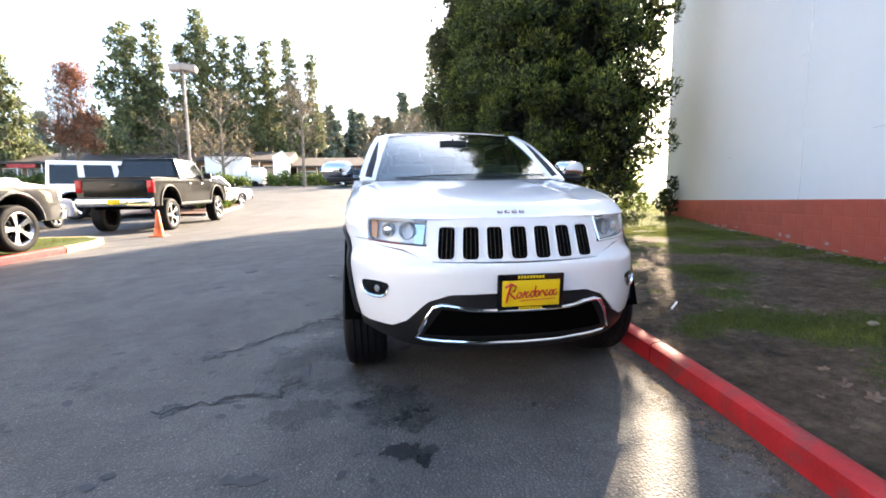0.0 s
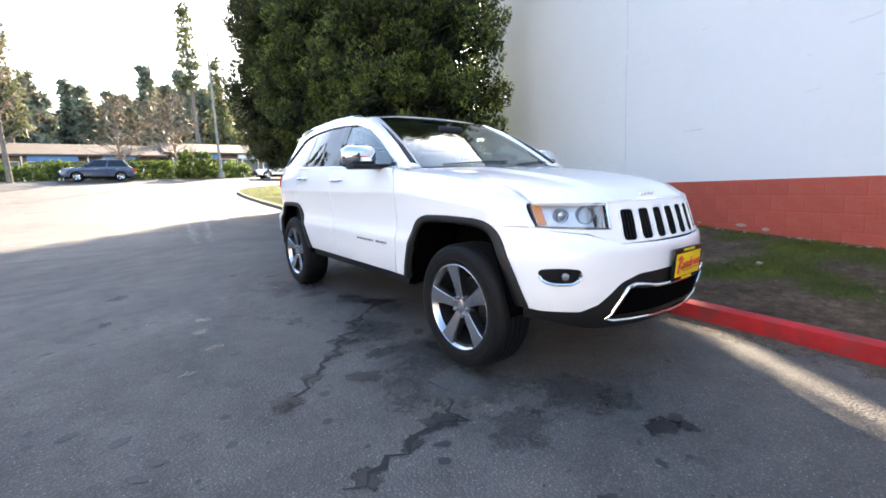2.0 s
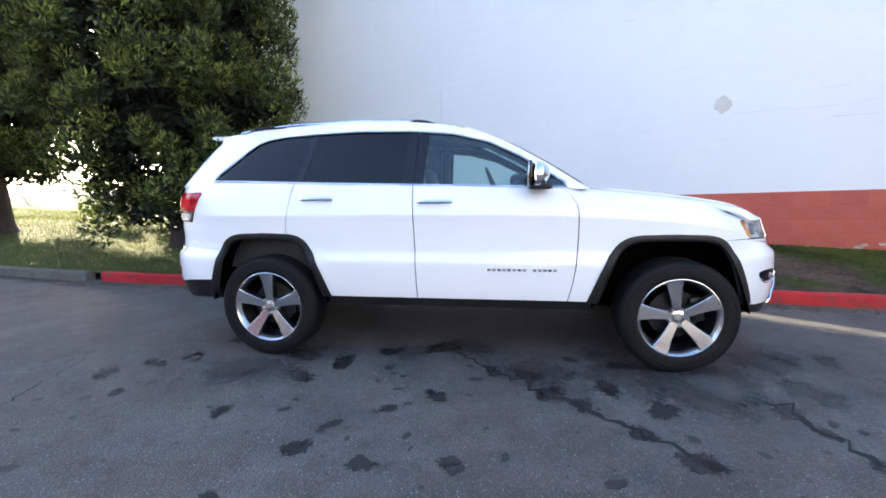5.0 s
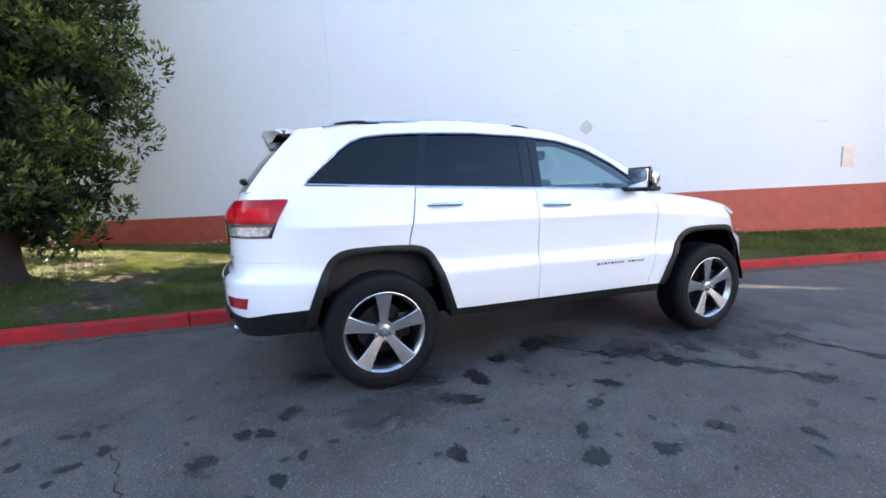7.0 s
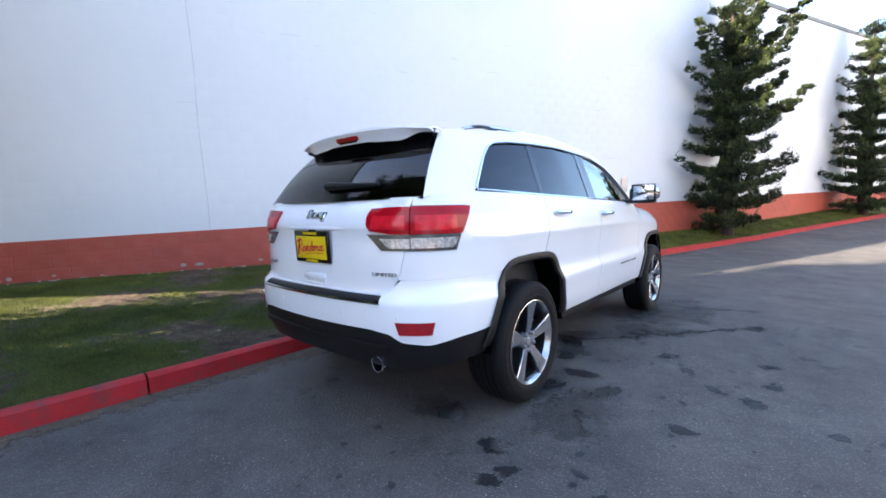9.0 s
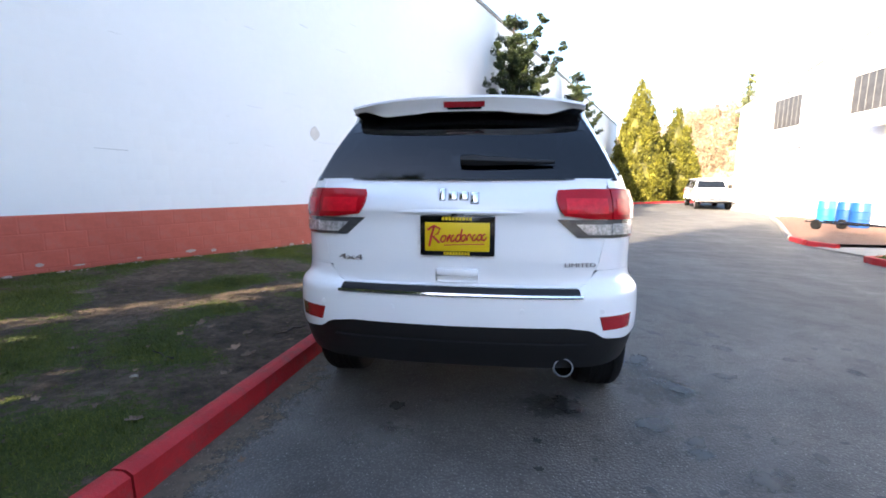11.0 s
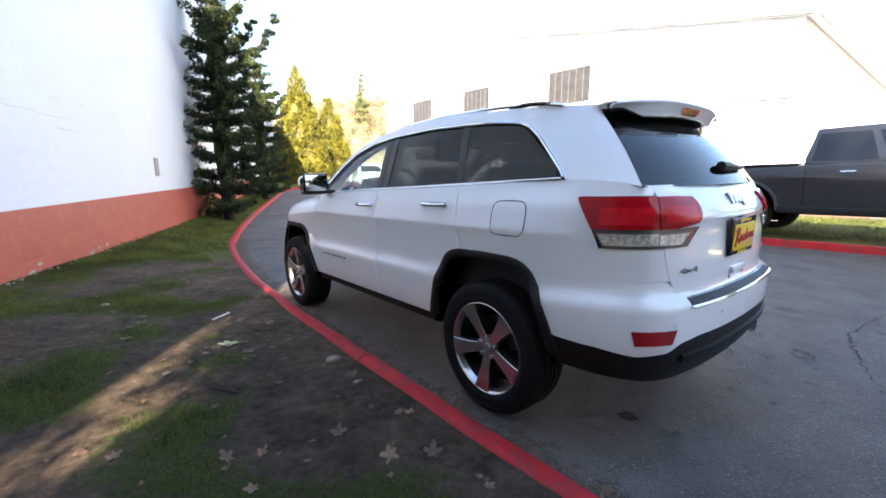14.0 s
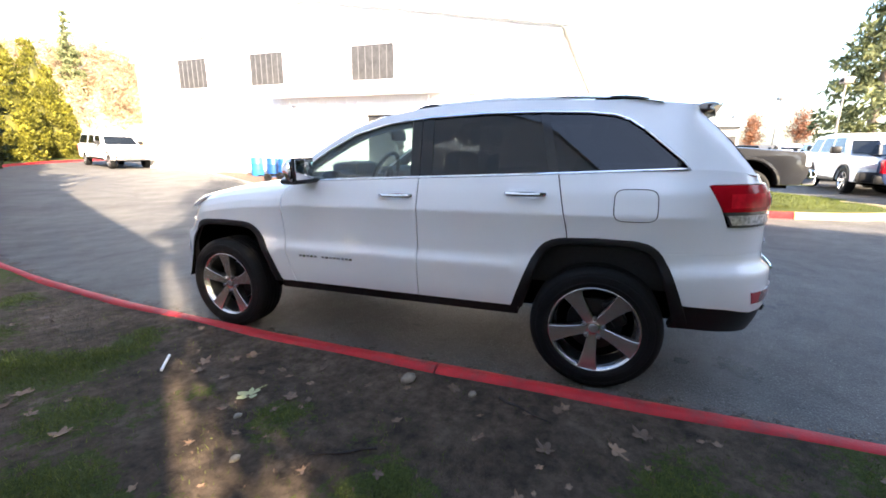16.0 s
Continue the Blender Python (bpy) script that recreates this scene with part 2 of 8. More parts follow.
GLASS_DARK = glass("privacy_glass", (0.16, 0.165, 0.18), f0=0.05)
GLASS_SCREEN = glass("screen_glass", (0.78, 0.87, 0.87), f0=0.1)
GLASS_CLEAR = glass("clear_glass", (0.82, 0.9, 0.89), f0=0.06)
HEAD_GLASS = glass("lamp_glass", (0.9, 0.92, 0.94))

# ---- building helpers ----
class Geo:
    """Collects vertices and faces of one mesh."""

    def __init__(self):
        self.v, self.f = [], []

    def add(self, v, f):
        n = len(self.v)
        self.v += [tuple(p) for p in v]
        self.f += [tuple(i + n for i in q) for q in f]
        return self

    def box(self, a, b, m=None, r=0.0):
        bm = bmesh.new()
        bmesh.ops.create_cube(bm, size=1)
        c = [(p + q) / 2 for p, q in zip(a, b)]
        s = [abs(q - p) for p, q in zip(a, b)]
        for w in bm.verts:
            w.co = Vector((w.co.x * s[0] + c[0], w.co.y * s[1] + c[1], w.co.z * s[2] + c[2]))
        if r:
            bmesh.ops.bevel(bm, geom=bm.edges[:], offset=min(r, min(s) * 0.45), segments=2, affect="EDGES", profile=0.5)
        return self.take(bm, m)

    def take(self, bm, m=None):
        bm.verts.index_update()
        self.add([(m @ w.co) if m else w.co for w in bm.verts], [[w.index for w in q.verts] for q in bm.faces])
        bm.free()
        return self

    def tube(self, path, radius, sides=8, cap=True):
        path = [Vector(p) for p in path]
        radii = radius if isinstance(radius, (list, tuple)) else [radius] * len(path)
        rings = []
        for i, p in enumerate(path):
            d = (path[min(i + 1, len(path) - 1)] - path[max(i - 1, 0)]).normalized()
            side = d.cross(Vector((0, 0, 1)) if abs(d.z) < 0.9 else Vector((1, 0, 0))).normalized()
            up = side.cross(d)
            rings.append([p + radii[i] * (math.cos(a) * side + math.sin(a) * up) for a in [2 * math.pi * k / sides for k in range(sides)]])
        return self.rings(rings, True, cap)

    def rings(self, rings, closed=True, cap=False):
        k = len(rings[0])
        v = [p for r in rings for p in r]
        f = []
        for i in range(len(rings) - 1):
            for j in range(k if closed else k - 1):
                f.append((i * k + j, i * k + (j + 1) % k, (i + 1) * k + (j + 1) % k, (i + 1) * k + j))
        if cap:
            f.append(tuple(reversed(range(k))))
            f.append(tuple((len(rings) - 1) * k + j for j in range(k)))
        return self.add(v, f)

    def lathe(self, profile, m=None, sides=32, cap=False):
        """profile: (radius, height) round the z axis."""
        rings = [[Vector((r * math.cos(2 * math.pi * j / sides), r * math.sin(2 * math.pi * j / sides), h)) for j in range(sides)] for r, h in profile]
        if m:
            rings = [[m @ p for p in r] for r in rings]
        return self.rings(rings, True, cap)

    def prism(self, poly, a, b, axis="x"):
        """A polygon drawn across one axis and drawn out from a to b."""
        put = {"x": lambda p, h: (h, p[0], p[1]), "y": lambda p, h: (p[0], h, p[1]), "z": lambda p, h: (p[0], p[1], h)}[axis]
        n = len(poly)
        v = [put(p, a) for p in poly] + [put(p, b) for p in poly]
        return self.add(v, [tuple(reversed(range(n))), tuple(range(n, 2 * n))] + [(i, (i + 1) % n, n + (i + 1) % n, n + i) for i in range(n)])

    def mesh(self, name, smooth=35):
        me = bpy.data.meshes.new(name)
        me.from_pydata(self.v, [], self.f)
        bm = bmesh.new()
        bm.from_mesh(me)
        bmesh.ops.recalc_face_normals(bm, faces=bm.faces[:])
        bm.to_mesh(me)
        bm.free()
        if smooth:
            me.shade_smooth()
            me.set_sharp_from_angle(angle=radians(smooth))
        return me


def part(name, geo, material, parent=None, label="", smooth=35):
    me = geo.mesh(name, smooth) if isinstance(geo, Geo) else geo
    if not me.materials:
        me.materials.append(material)
    ob = new(name, me)
    if parent:
        ob.parent = parent
    if label:
        ob["label"] = label
    return ob


def thing(name, label, category, group="", kind="", m=None):
    e = new(name)
    e.empty_display_size = 0.2
    tagged(e, label, category, group, kind)
    if m:
        e.matrix_world = m
    return e


def quick_mesh(name, v, f, smooth=False):
    """A mesh from arrays of vertices and of faces that all have as many corners."""
    v, f = np.asarray(v, np.float32), np.asarray(f, np.int32)
    me = bpy.data.meshes.new(name)
    me.vertices.add(len(v))
    me.vertices.foreach_set("co", v.ravel())
    me.loops.add(f.size)
    me.loops.foreach_set("vertex_index", f.ravel())
    me.polygons.add(len(f))
    me.polygons.foreach_set("loop_start", np.arange(0, f.size, f.shape[1], dtype=np.int32))
    me.update(calc_edges=True)
    me.validate()
    if smooth:
        me.shade_smooth()
    return me


def gz(y):
    """Height of the tarmac: gently sloped along the parked car, level beyond its nose, rising to the street behind it."""
    if y < -4:
        k = min(-4 - y, 8)
        return -0.12 - 0.03 * k + 0.03 * k * k / 16 + 0.02 * max(0.0, min(-12 - y, 20))
    z = 0.03 * min(y, 10)
    if y > 10:
        k = min(y, 25) - 10
        z += 0.03 * k + 0.07 * k * k / 30
    if y > 25:
        z += 0.1 * (min(y, 42) - 25)
    return z


def spline(keys, x):
    """Smooth run through (x, value) keys."""
    xs = [k[0] for k in keys]
    i = max(1, min(len(keys) - 1, int(np.searchsorted(xs, x))))
    i0, i1, i2, i3 = max(i - 2, 0), i - 1, i, min(i + 1, len(keys) - 1)
    t = (x - xs[i1]) / (xs[i2] - xs[i1])
    t = max(0.0, min(1.0, t))
    p0, p1, p2, p3 = (keys[j][1] for j in (i0, i1, i2, i3))
    h = xs[i2] - xs[i1]
    m1 = (p2 - p0) / (xs[i2] - xs[i0]) * h
    m2 = (p3 - p1) / (xs[i3] - xs[i1]) * h
    return (2 * t**3 - 3 * t**2 + 1) * p1 + (t**3 - 2 * t**2 + t) * m1 + (3 * t**2 - 2 * t**3) * p2 + (t**3 - t**2) * m2


def lerp(keys, x):
    return float(np.interp(x, [k[0] for k in keys], [k[1] for k in keys]))


# The car stands on the slope: its own axes are turned with the tarmac.
CAR = pose(0, 0, 0, math.degrees(math.atan(0.03)), 0, 0)

# ---- ground, lawns, kerbs ----
KERB = [(-46, -44.0), (-38, -25.5), (-35, -19.0), (-33, -15.0), (-31, -11.8), (-29, -9.3), (-27, -7.8), (-22, -5.6), (-16, -3.0), (-13, -1.75), (-10, -0.62), (-8, 0.02), (-6.7, 0.4), (-5, 0.73), (-3.5, 0.95), (-2.3, 1.07),
        (-1.2, 1.14), (0, 1.18), (1.5, 1.21), (3, 1.24), (4.4, 1.3), (6, 1.45), (8, 1.78), (10, 2.2), (12.5, 2.75), (16, 3.1), (20, 3.3), (24, 3.5), (26, 3.8), (27.3, 4.6), (28, 6.0)]
WALL_P, WALL_D = Vector((3.279, -3.705, 0)), Vector((0.3788, 0.9255, 0))
WALL_N = Vector((-0.9255, 0.3788, 0))


def wall_x(y):
    return WALL_P.x + (y - WALL_P.y) * WALL_D.x / WALL_D.y


def kerb_x(y):
    return spline(KERB, y)


def lawn_z(x, y):
    """Height of the planted strip between kerb and wall."""
    k = kerb_x(min(y, 25))
    w = max(wall_x(min(y, 7.5)) - k, 1.0)
    f = max(0.0, min(1.0, (x - k) / w))
    return gz(y) + 0.115 + 0.23 * f**1.2 + 0.02 * noise.noise(Vector((x * 0.9, y * 0.9, 0))) + 0.36 * math.exp(-((x - 5.0) ** 2) / 6 - (y - 14.5) ** 2 / 30) * ease01(0.0, 0.16, f)


def ground_sheet():
    xs = [-400, -200, -120, -80, -60, -45] + list(np.arange(-35, 35.1, 1.25)) + [45, 60, 80, 120, 200, 400]
    ys = [-400, -200, -120, -80, -60] + list(np.arange(-50, 50.1, 1.0)) + [60, 80, 120, 200, 400]
    g = Geo()
    g.rings([[Vector((x, y, gz(y))) for x in xs] for y in ys], closed=False)
    return tagged(part("ground", g, ASPHALT, smooth=180), "dark grey worn tarmac of a drive and car park", "ground", kind="structure")


def lawn_mesh(rows, zf, cover, name):
    """rows: for each y the x values across; cover: how grassy a place is."""
    g = Geo()
    g.rings([[Vector((x, y, zf(x, y))) for x in r] for y, r in rows], closed=False)
    me = g.mesh(name, 180)
    a = me.attributes.new("cover", "FLOAT", "POINT")
    a.data.foreach_set("value", [cover(v.co.x, v.co.y) for v in me.vertices])
    return me


TURF = [(3.0, 0.1, 0.4), (2.2, 1.7, 0.35), (2.05, -2.9, 0.4), (2.5, -2.2, 0.35), (2.06, -1.9, 0.3), (2.4, -1.0, 0.22), (2.25, 0.1, 0.18), (1.9, -0.58, 0.16), (3.45, 1.25, 0.4), (2.6, 1.1, 0.3), (1.6, 2.75, 0.4), (3.9, 1.4, 0.4), (2.9, -1.8, 0.3), (4.5, -0.6, 0.4), (2.7, -0.4, 0.3), (1.9, -1.6, 0.25), (2.2, 0.75, 0.25), (1.75, 1.9, 0.22), (3.3, -2.2, 0.35), (1.5, -1.75, 0.2), (2.0, -0.05, 0.22), (2.9, 1.9, 0.5)]
SOIL = [(1.45, 1.3, 0.4), (1.3, 2.16, 0.3), (3.8, -0.8, 0.5), (4.8, 0.1, 0.6), (3.7, 0.4, 0.4), (1.8, -2.2, 0.4), (2.1, 0.5, 0.4), (1.45, 0.3, 0.5), (3.1, -1.2, 0.4), (1.6, -0.9, 0.5), (2.9, 0.7, 0.3)]


def bare(x, y):
    """How grassy the strip is: grass near the wall and in patches, trodden soil along the kerb."""
    if y > 5.2:
        return 0.75
    k = kerb_x(y)
    f = (x - k) / max(wall_x(y) - k, 1)
    c = 0.32 + 0.3 * ease01(0.62, 0.95, f) + 0.34 * ease01(-3.4, -6.0, y) + 0.24 * ease01(1.6, 3.2, y)
    c += 0.36 * noise.fractal(Vector((x * 1.1, y * 1.1, 2.0)), 0.8, 2.1, 4)
    for gx, gy, r in TURF:
        c += 0.26 * math.exp(-((x - gx) ** 2 + (y - gy) ** 2) / (r * r))
    for gx, gy, r in SOIL:
        c -= 0.22 * math.exp(-((x - gx) ** 2 + (y - gy) ** 2) / (r * r))
    return max(0.0, min(0.8, c))


def ease01(a, b, x):
    t = max(0.0, min(1.0, (x - a) / (b - a)))
    return t * t * (3 - 2 * t)


ground_sheet()
lawn_rows = []
for y in list(np.arange(-46, -8, 1.0)) + list(np.arange(-8, 8, 0.12)) + list(np.arange(8, 28.1, 0.5)):
    a = kerb_x(y) + 0.03
    b = wall_x(y) + 0.15 if y < 7.6 else 40
    lawn_rows.append((y, [a + (b - a) * (i / 52) ** (1.0 if y < 7.6 else 2.2) for i in range(53)]))
lawn = part("lawn", lawn_mesh(lawn_rows, lawn_z, bare, "lawn"), LAWN)
tagged(lawn, "patchy lawn strip with bare trodden soil between kerb and wall", "lawn", kind="structure")


def kerb_run(pts, zf, material, parent, name="kerb_stone", width=0.12, height=0.135, length=2.4, lean=0.02):
    """Kerb stones laid along a line, one object each, with narrow joints and rounded tops."""
    dist, acc = [0.0], 0.0
    for a, b in zip(pts, pts[1:]):
        acc += math.dist(a, b)
        dist.append(acc)
    at = lambda s: Vector((np.interp(s, dist, [p[0] for p in pts]), np.interp(s, dist, [p[1] for p in pts]), 0))
    s = 0.0
    out = []
    while s < acc - 0.2:
        e = min(s + length, acc)
        n = max(3, int((e - s) / 0.3))
        rings = []
        for i in range(n + 1):
            q = s + 0.006 + (e - s - 0.012) * i / n
            p, d = at(q), (at(min(q + 0.1, acc)) - at(max(q - 0.1, 0))).normalized()
            o = Vector((d.y, -d.x, 0))
            z = zf(p.x, p.y)
            wob = 0.006 * noise.noise(Vector((q * 1.7, p.y, 3)))
            prof = [(-width / 2 - lean, -0.12), (-width / 2 - lean * 0.3, height - 0.035), (-width / 2 + 0.02, height - 0.006), (-width / 2 + 0.045, height), (width / 2 - 0.03, height), (width / 2, height - 0.02), (width / 2 + 0.01, -0.12)]
            rings.append([p + o * (a + wob) + Vector((0, 0, z + h + (wob if h > 0 else 0))) for a, h in prof])
        g = Geo().rings(rings, True, True)
        out.append(part(name, g, material, parent, smooth=50))
        s = e
    return out


near_kerb = thing("kerb", "red-painted concrete kerb, worn and chipped, along the lawn", "kerb", kind="structure")
line = [(kerb_x(y) + 0.02, y) for y in np.arange(-37, 5.61, 0.35)]
kerb_run(line[::-1], lambda x, y: gz(y), RED_KERB, near_kerb)
grey_kerb = thing("kerb", "dark mossy concrete kerb round the grass tip", "kerb", kind="structure")
kerb_run([(kerb_x(y), y) for y in np.arange(5.6, 28.05, 0.35)][::-1], lambda x, y: gz(y), MOSSY_CONCRETE, grey_kerb)

# island across the drive, on which a pickup is parked
ISLE = [(-8.5, -5.6), (-7.55, -5.2), (-7.36, -3.5), (-7.25, 0), (-7.1, 3), (-6.98, 5.0), (-7.02, 6.0), (-7.3, 6.7), (-7.9, 7.1), (-8.7, 7.1), (-9.4, 6.7)]
isle_x = lambda y: float(np.interp(y, [p[1] for p in ISLE[:8]], [p[0] for p in ISLE[:8]]))
isle_rows = [(y, [isle_x(y) - 0.05 - (5.6 if y < 5.5 else 5.6 - (y - 5.5) * 2.2) * i / 16 for i in range(17)]) for y in np.arange(-5.4, 6.95, 0.3)]
isle = part("lawn", lawn_mesh(isle_rows, lambda x, y: gz(y) + 0.12 + 0.02 * noise.noise(Vector((x, y, 4))), lambda x, y: 0.75, "island_lawn"), LAWN)
tagged(isle, "strip of short green grass on a kerbed island", "lawn", kind="structure")
far_kerb = thing("kerb", "red-painted kerb of the island across the drive", "kerb", kind="structure")
kerb_run([(x, y) for x, y in ISLE[:6]][::-1], lambda x, y: gz(y), RED_KERB, far_kerb, lean=-0.03)
tip_kerb = thing("kerb", "faded yellow and bare concrete kerb of the island tip", "kerb", kind="structure")
kerb_run([(x, y) for x, y in ISLE[5:]], lambda x, y: gz(y), YELLOW_KERB, tip_kerb, length=1.5)

# ---- the long white block wall ----
WALL_TOP, BAND = 7.15, 1.0
WALL_END, WALL_CORNER = -38.0, 12.2  # along the wall from its origin


def wall_pt(s, off, z):
    p = WALL_P + WALL_D * s + WALL_N * off
    return Vector((p.x, p.y, z))


def wall_box(g, s0, s1, o0, o1, z0, z1):
    c = [wall_pt(s, o, z) for z in (z0, z1) for s, o in ((s0, o0), (s1, o0), (s1, o1), (s0, o1))]
    return g.add(c, [(0, 1, 2, 3), (4, 5, 6, 7), (0, 1, 5, 4), (1, 2, 6, 5), (2, 3, 7, 6), (3, 0, 4, 7)])


warehouse = thing("warehouse", "long white block building with a red painted base", "building", kind="structure")
part("wall", wall_box(Geo(), WALL_END, WALL_CORNER, -0.3, 0, BAND, WALL_TOP), WHITE_WALL, warehouse, "white-painted block wall", smooth=0)
part("wall_base", wall_box(Geo(), WALL_END, WALL_CORNER, -0.3, 0.003, -0.6, BAND), RED_WALL, warehouse, "red-painted block base with flaking paint", smooth=0)
part("end_wall", wall_box(Geo(), WALL_CORNER - 0.3, WALL_CORNER, -30, -0.3, -0.6, WALL_TOP), WHITE_WALL, warehouse, smooth=0)
part("end_wall", wall_box(Geo(), WALL_END, WALL_END + 0.3, -30, -0.3, -0.6, WALL_TOP), WHITE_WALL, warehouse, smooth=0)
part("roof", wall_box(Geo(), WALL_END - 0.05, WALL_CORNER + 0.05, -30, 0.04, WALL_TOP, WALL_TOP + 0.12), CONCRETE, warehouse, "flat roof with a thin metal edge", smooth=0)

# ---- the parked white car: nose towards -y, its own axes on the slope ----
# Outline of the lower body seen from above, from the middle of the nose to the middle of the tail.
OUTLINE = [(0, -2.325), (0.15, -2.322), (0.3, -2.3), (0.42, -2.265), (0.54, -2.215), (0.64, -2.155), (0.73, -2.075), (0.8, -1.985), (0.86, -1.875), (0.905, -1.74), (0.93, -1.58),
           (0.945, -1.38), (0.952, -1.1), (0.955, -0.7), (0.957, 0), (0.957, 0.7), (0.955, 1.2), (0.95, 1.55), (0.938, 1.8), (0.915, 1.99), (0.88, 2.13), (0.82, 2.24),
           (0.74, 2.32), (0.62, 2.378), (0.45, 2.412), (0.25, 2.43), (0, 2.436)]


def smooth_line(pts, n):
    d = [0.0]
    for a, b in zip(pts, pts[1:]):
        d.append(d[-1] + math.dist(a, b))
    kx, ky = list(zip(d, [p[0] for p in pts])), list(zip(d, [p[1] for p in pts]))
    return [(spline(kx, s), spline(ky, s)) for s in np.linspace(0, d[-1], n)]


RUN = smooth_line(OUTLINE, 400)
RUN_S = [0.0]
for a, b in zip(RUN, RUN[1:]):
    RUN_S.append(RUN_S[-1] + math.dist(a, b))
S_END = RUN_S[-1]
RUN_X, RUN_Y = [p[0] for p in RUN], [p[1] for p in RUN]
HALF = int(np.argmax(RUN_X))


def s_y(y):
    return float(np.interp(y, RUN_Y, RUN_S))


def s_f(x):
    """Along the nose, at that distance from the middle."""
    return float(np.interp(x, RUN_X[: HALF + 1], RUN_S[: HALF + 1]))


def s_r(x):
    """Along the tail, at that distance from the middle."""
    return float(np.interp(-x, [-v for v in RUN_X[HALF:]], RUN_S[HALF:]))


NOSE_IN = [(0.26, 0.14), (0.34, 0.06), (0.44, 0.02), (0.55, 0.0), (0.72, 0.0), (0.79, 0.012), (0.81, 0.04), (0.9, 0.07), (1.0, 0.105), (1.04, 0.125), (1.08, 0.2)]
SIDE_IN = [(0.3, 0.075), (0.44, 0.05), (0.5, 0.034), (0.56, 0.022), (0.64, 0.012), (0.7, 0.004), (0.735, 0.001), (0.755, 0.004), (0.78, 0.016), (0.81, 0.024), (0.86, 0.024), (0.95, 0.018), (1.03, 0.008), (1.06, 0.002), (1.075, 0.0), (1.09, 0.003), (1.12, 0.01), (1.2, 0.03), (1.26, 0.05), (1.34, 0.075)]
TAIL_IN = [(0.3, 0.12), (0.42, 0.05), (0.52, 0.015), (0.6, 0.0), (0.74, 0.0), (0.775, 0.012), (0.8, 0.05), (0.92, 0.05), (1.1, 0.06), (1.14, 0.05), (1.2, 0.075), (1.27, 0.13), (1.34, 0.17)]
TAIL_CORNER_IN = [(0.3, 0.12), (0.42, 0.05), (0.52, 0.015), (0.6, 0.0), (0.74, 0.0), (0.775, 0.008), (0.82, 0.045), (1.0, 0.05), (1.1, 0.05), (1.2, 0.06), (1.27, 0.085), (1.34, 0.11)]
SHOULDER = [(-2.0, 1.055), (-1.85, 1.085), (-1.6, 1.15), (-1.2, 1.205), (-0.8, 1.24), (-0.5, 1.26)]
SHOULDER_IN = [(0.0, 0.22), (0.008, 0.16), (0.025, 0.1), (0.06, 0.05), (0.11, 0.018), (0.18, 0.0)]


def ease(a, b, x):
    t = max(0.0, min(1.0, (x - a) / (b - a)))
    return t * t * (3 - 2 * t)


def inset(s, y, z):
    nose = 1 - ease(s_y(-2.02), s_y(-1.6), s)
    tail = ease(s_y(1.75), s_y(2.1), s)
    corner = 1 - ease(s_r(0.8), s_r(0.45), s) if tail else 0
    side = spline(SIDE_IN, z)
    if y < -0.55:
        top = spline(SHOULDER, max(y, -2.0)) if y > -2.0 else 1.055
        hood = lerp(SHOULDER_IN, max(0.0, top - z))
        side = max(side * (1 - ease(-0.55, -1.3, y) * 0.5), hood * ease(-0.55, -0.9, y))
    if y > 0.7:
        side += 0.035 * ((y - 0.7) / 1.15) ** 2 * ease(1.18, 1.33, z)
    t = spline(TAIL_CORNER_IN, z) * corner + spline(TAIL_IN, z) * (1 - corner)
    return nose * spline(NOSE_IN, z) + tail * t + (1 - nose - tail) * side


def skin(s, z, lift=0.0, side=1):
    """The point of the body's skin at s along the outline and height z; side -1 is the kerb side of the mirror pair."""
    s = max(0.0, min(S_END, s))
    x, y = float(np.interp(s, RUN_S, RUN_X)), float(np.interp(s, RUN_S, RUN_Y))
    e = 0.03
    a, b = max(0, s - e), min(S_END, s + e)
    tx, ty = np.interp(b, RUN_S, RUN_X) - np.interp(a, RUN_S, RUN_X), np.interp(b, RUN_S, RUN_Y) - np.interp(a, RUN_S, RUN_Y)
    if s < e or s > S_END - e:
        tx, ty = (1, 0) if s < e else (-1, 0)
    n = math.hypot(tx, ty)
    nx, ny = ty / n, -tx / n
    d = lift - inset(s, y, z)
    return Vector((max(0.0, x + nx * d) * side, y + ny * d, z))


def sheet(grid, thick=0.012, centre=Vector((0, 0, 0.8))):
    """A closed slab from a grid of points, its thickness going towards the middle of the car."""
    P = np.array([[tuple(p) for p in r] for r in grid])
    du = np.gradient(P, axis=0)
    dv = np.gradient(P, axis=1)
    n = np.cross(du, dv)
    n /= np.linalg.norm(n, axis=2, keepdims=True) + 1e-9
    mid = P.reshape(-1, 3).mean(0)
    out = np.array([mid[0] - centre.x, (mid[1] - centre.y) * 0.3 if abs(mid[1]) < 2 else (mid[1] - centre.y), mid[2] - centre.z])
    if (n.reshape(-1, 3) @ out).sum() < 0:
        n = -n
    Q = P - n * thick
    R, C = P.shape[:2]
    g = Geo()
    v = [tuple(p) for p in P.reshape(-1, 3)] + [tuple(p) for p in Q.reshape(-1, 3)]
    k = R * C
    f = []
    for i in range(R - 1):
        for j in range(C - 1):
            a = i * C + j
            f.append((a, a + 1, a + C + 1, a + C))
            f.append((k + a, k + a + C, k + a + C + 1, k + a + 1))
    rim = [i * C for i in range(R)] + [(R - 1) * C + j for j in range(1, C)] + [i * C + C - 1 for i in range(R - 2, -1, -1)] + [j for j in range(C - 2, 0, -1)]
    for a, b in zip(rim, rim[1:] + rim[:1]):
        f.append((a, b, k + b, k + a))
    return g.add(v, f)


def call(f, *a):
    return f(*a) if callable(f) else f


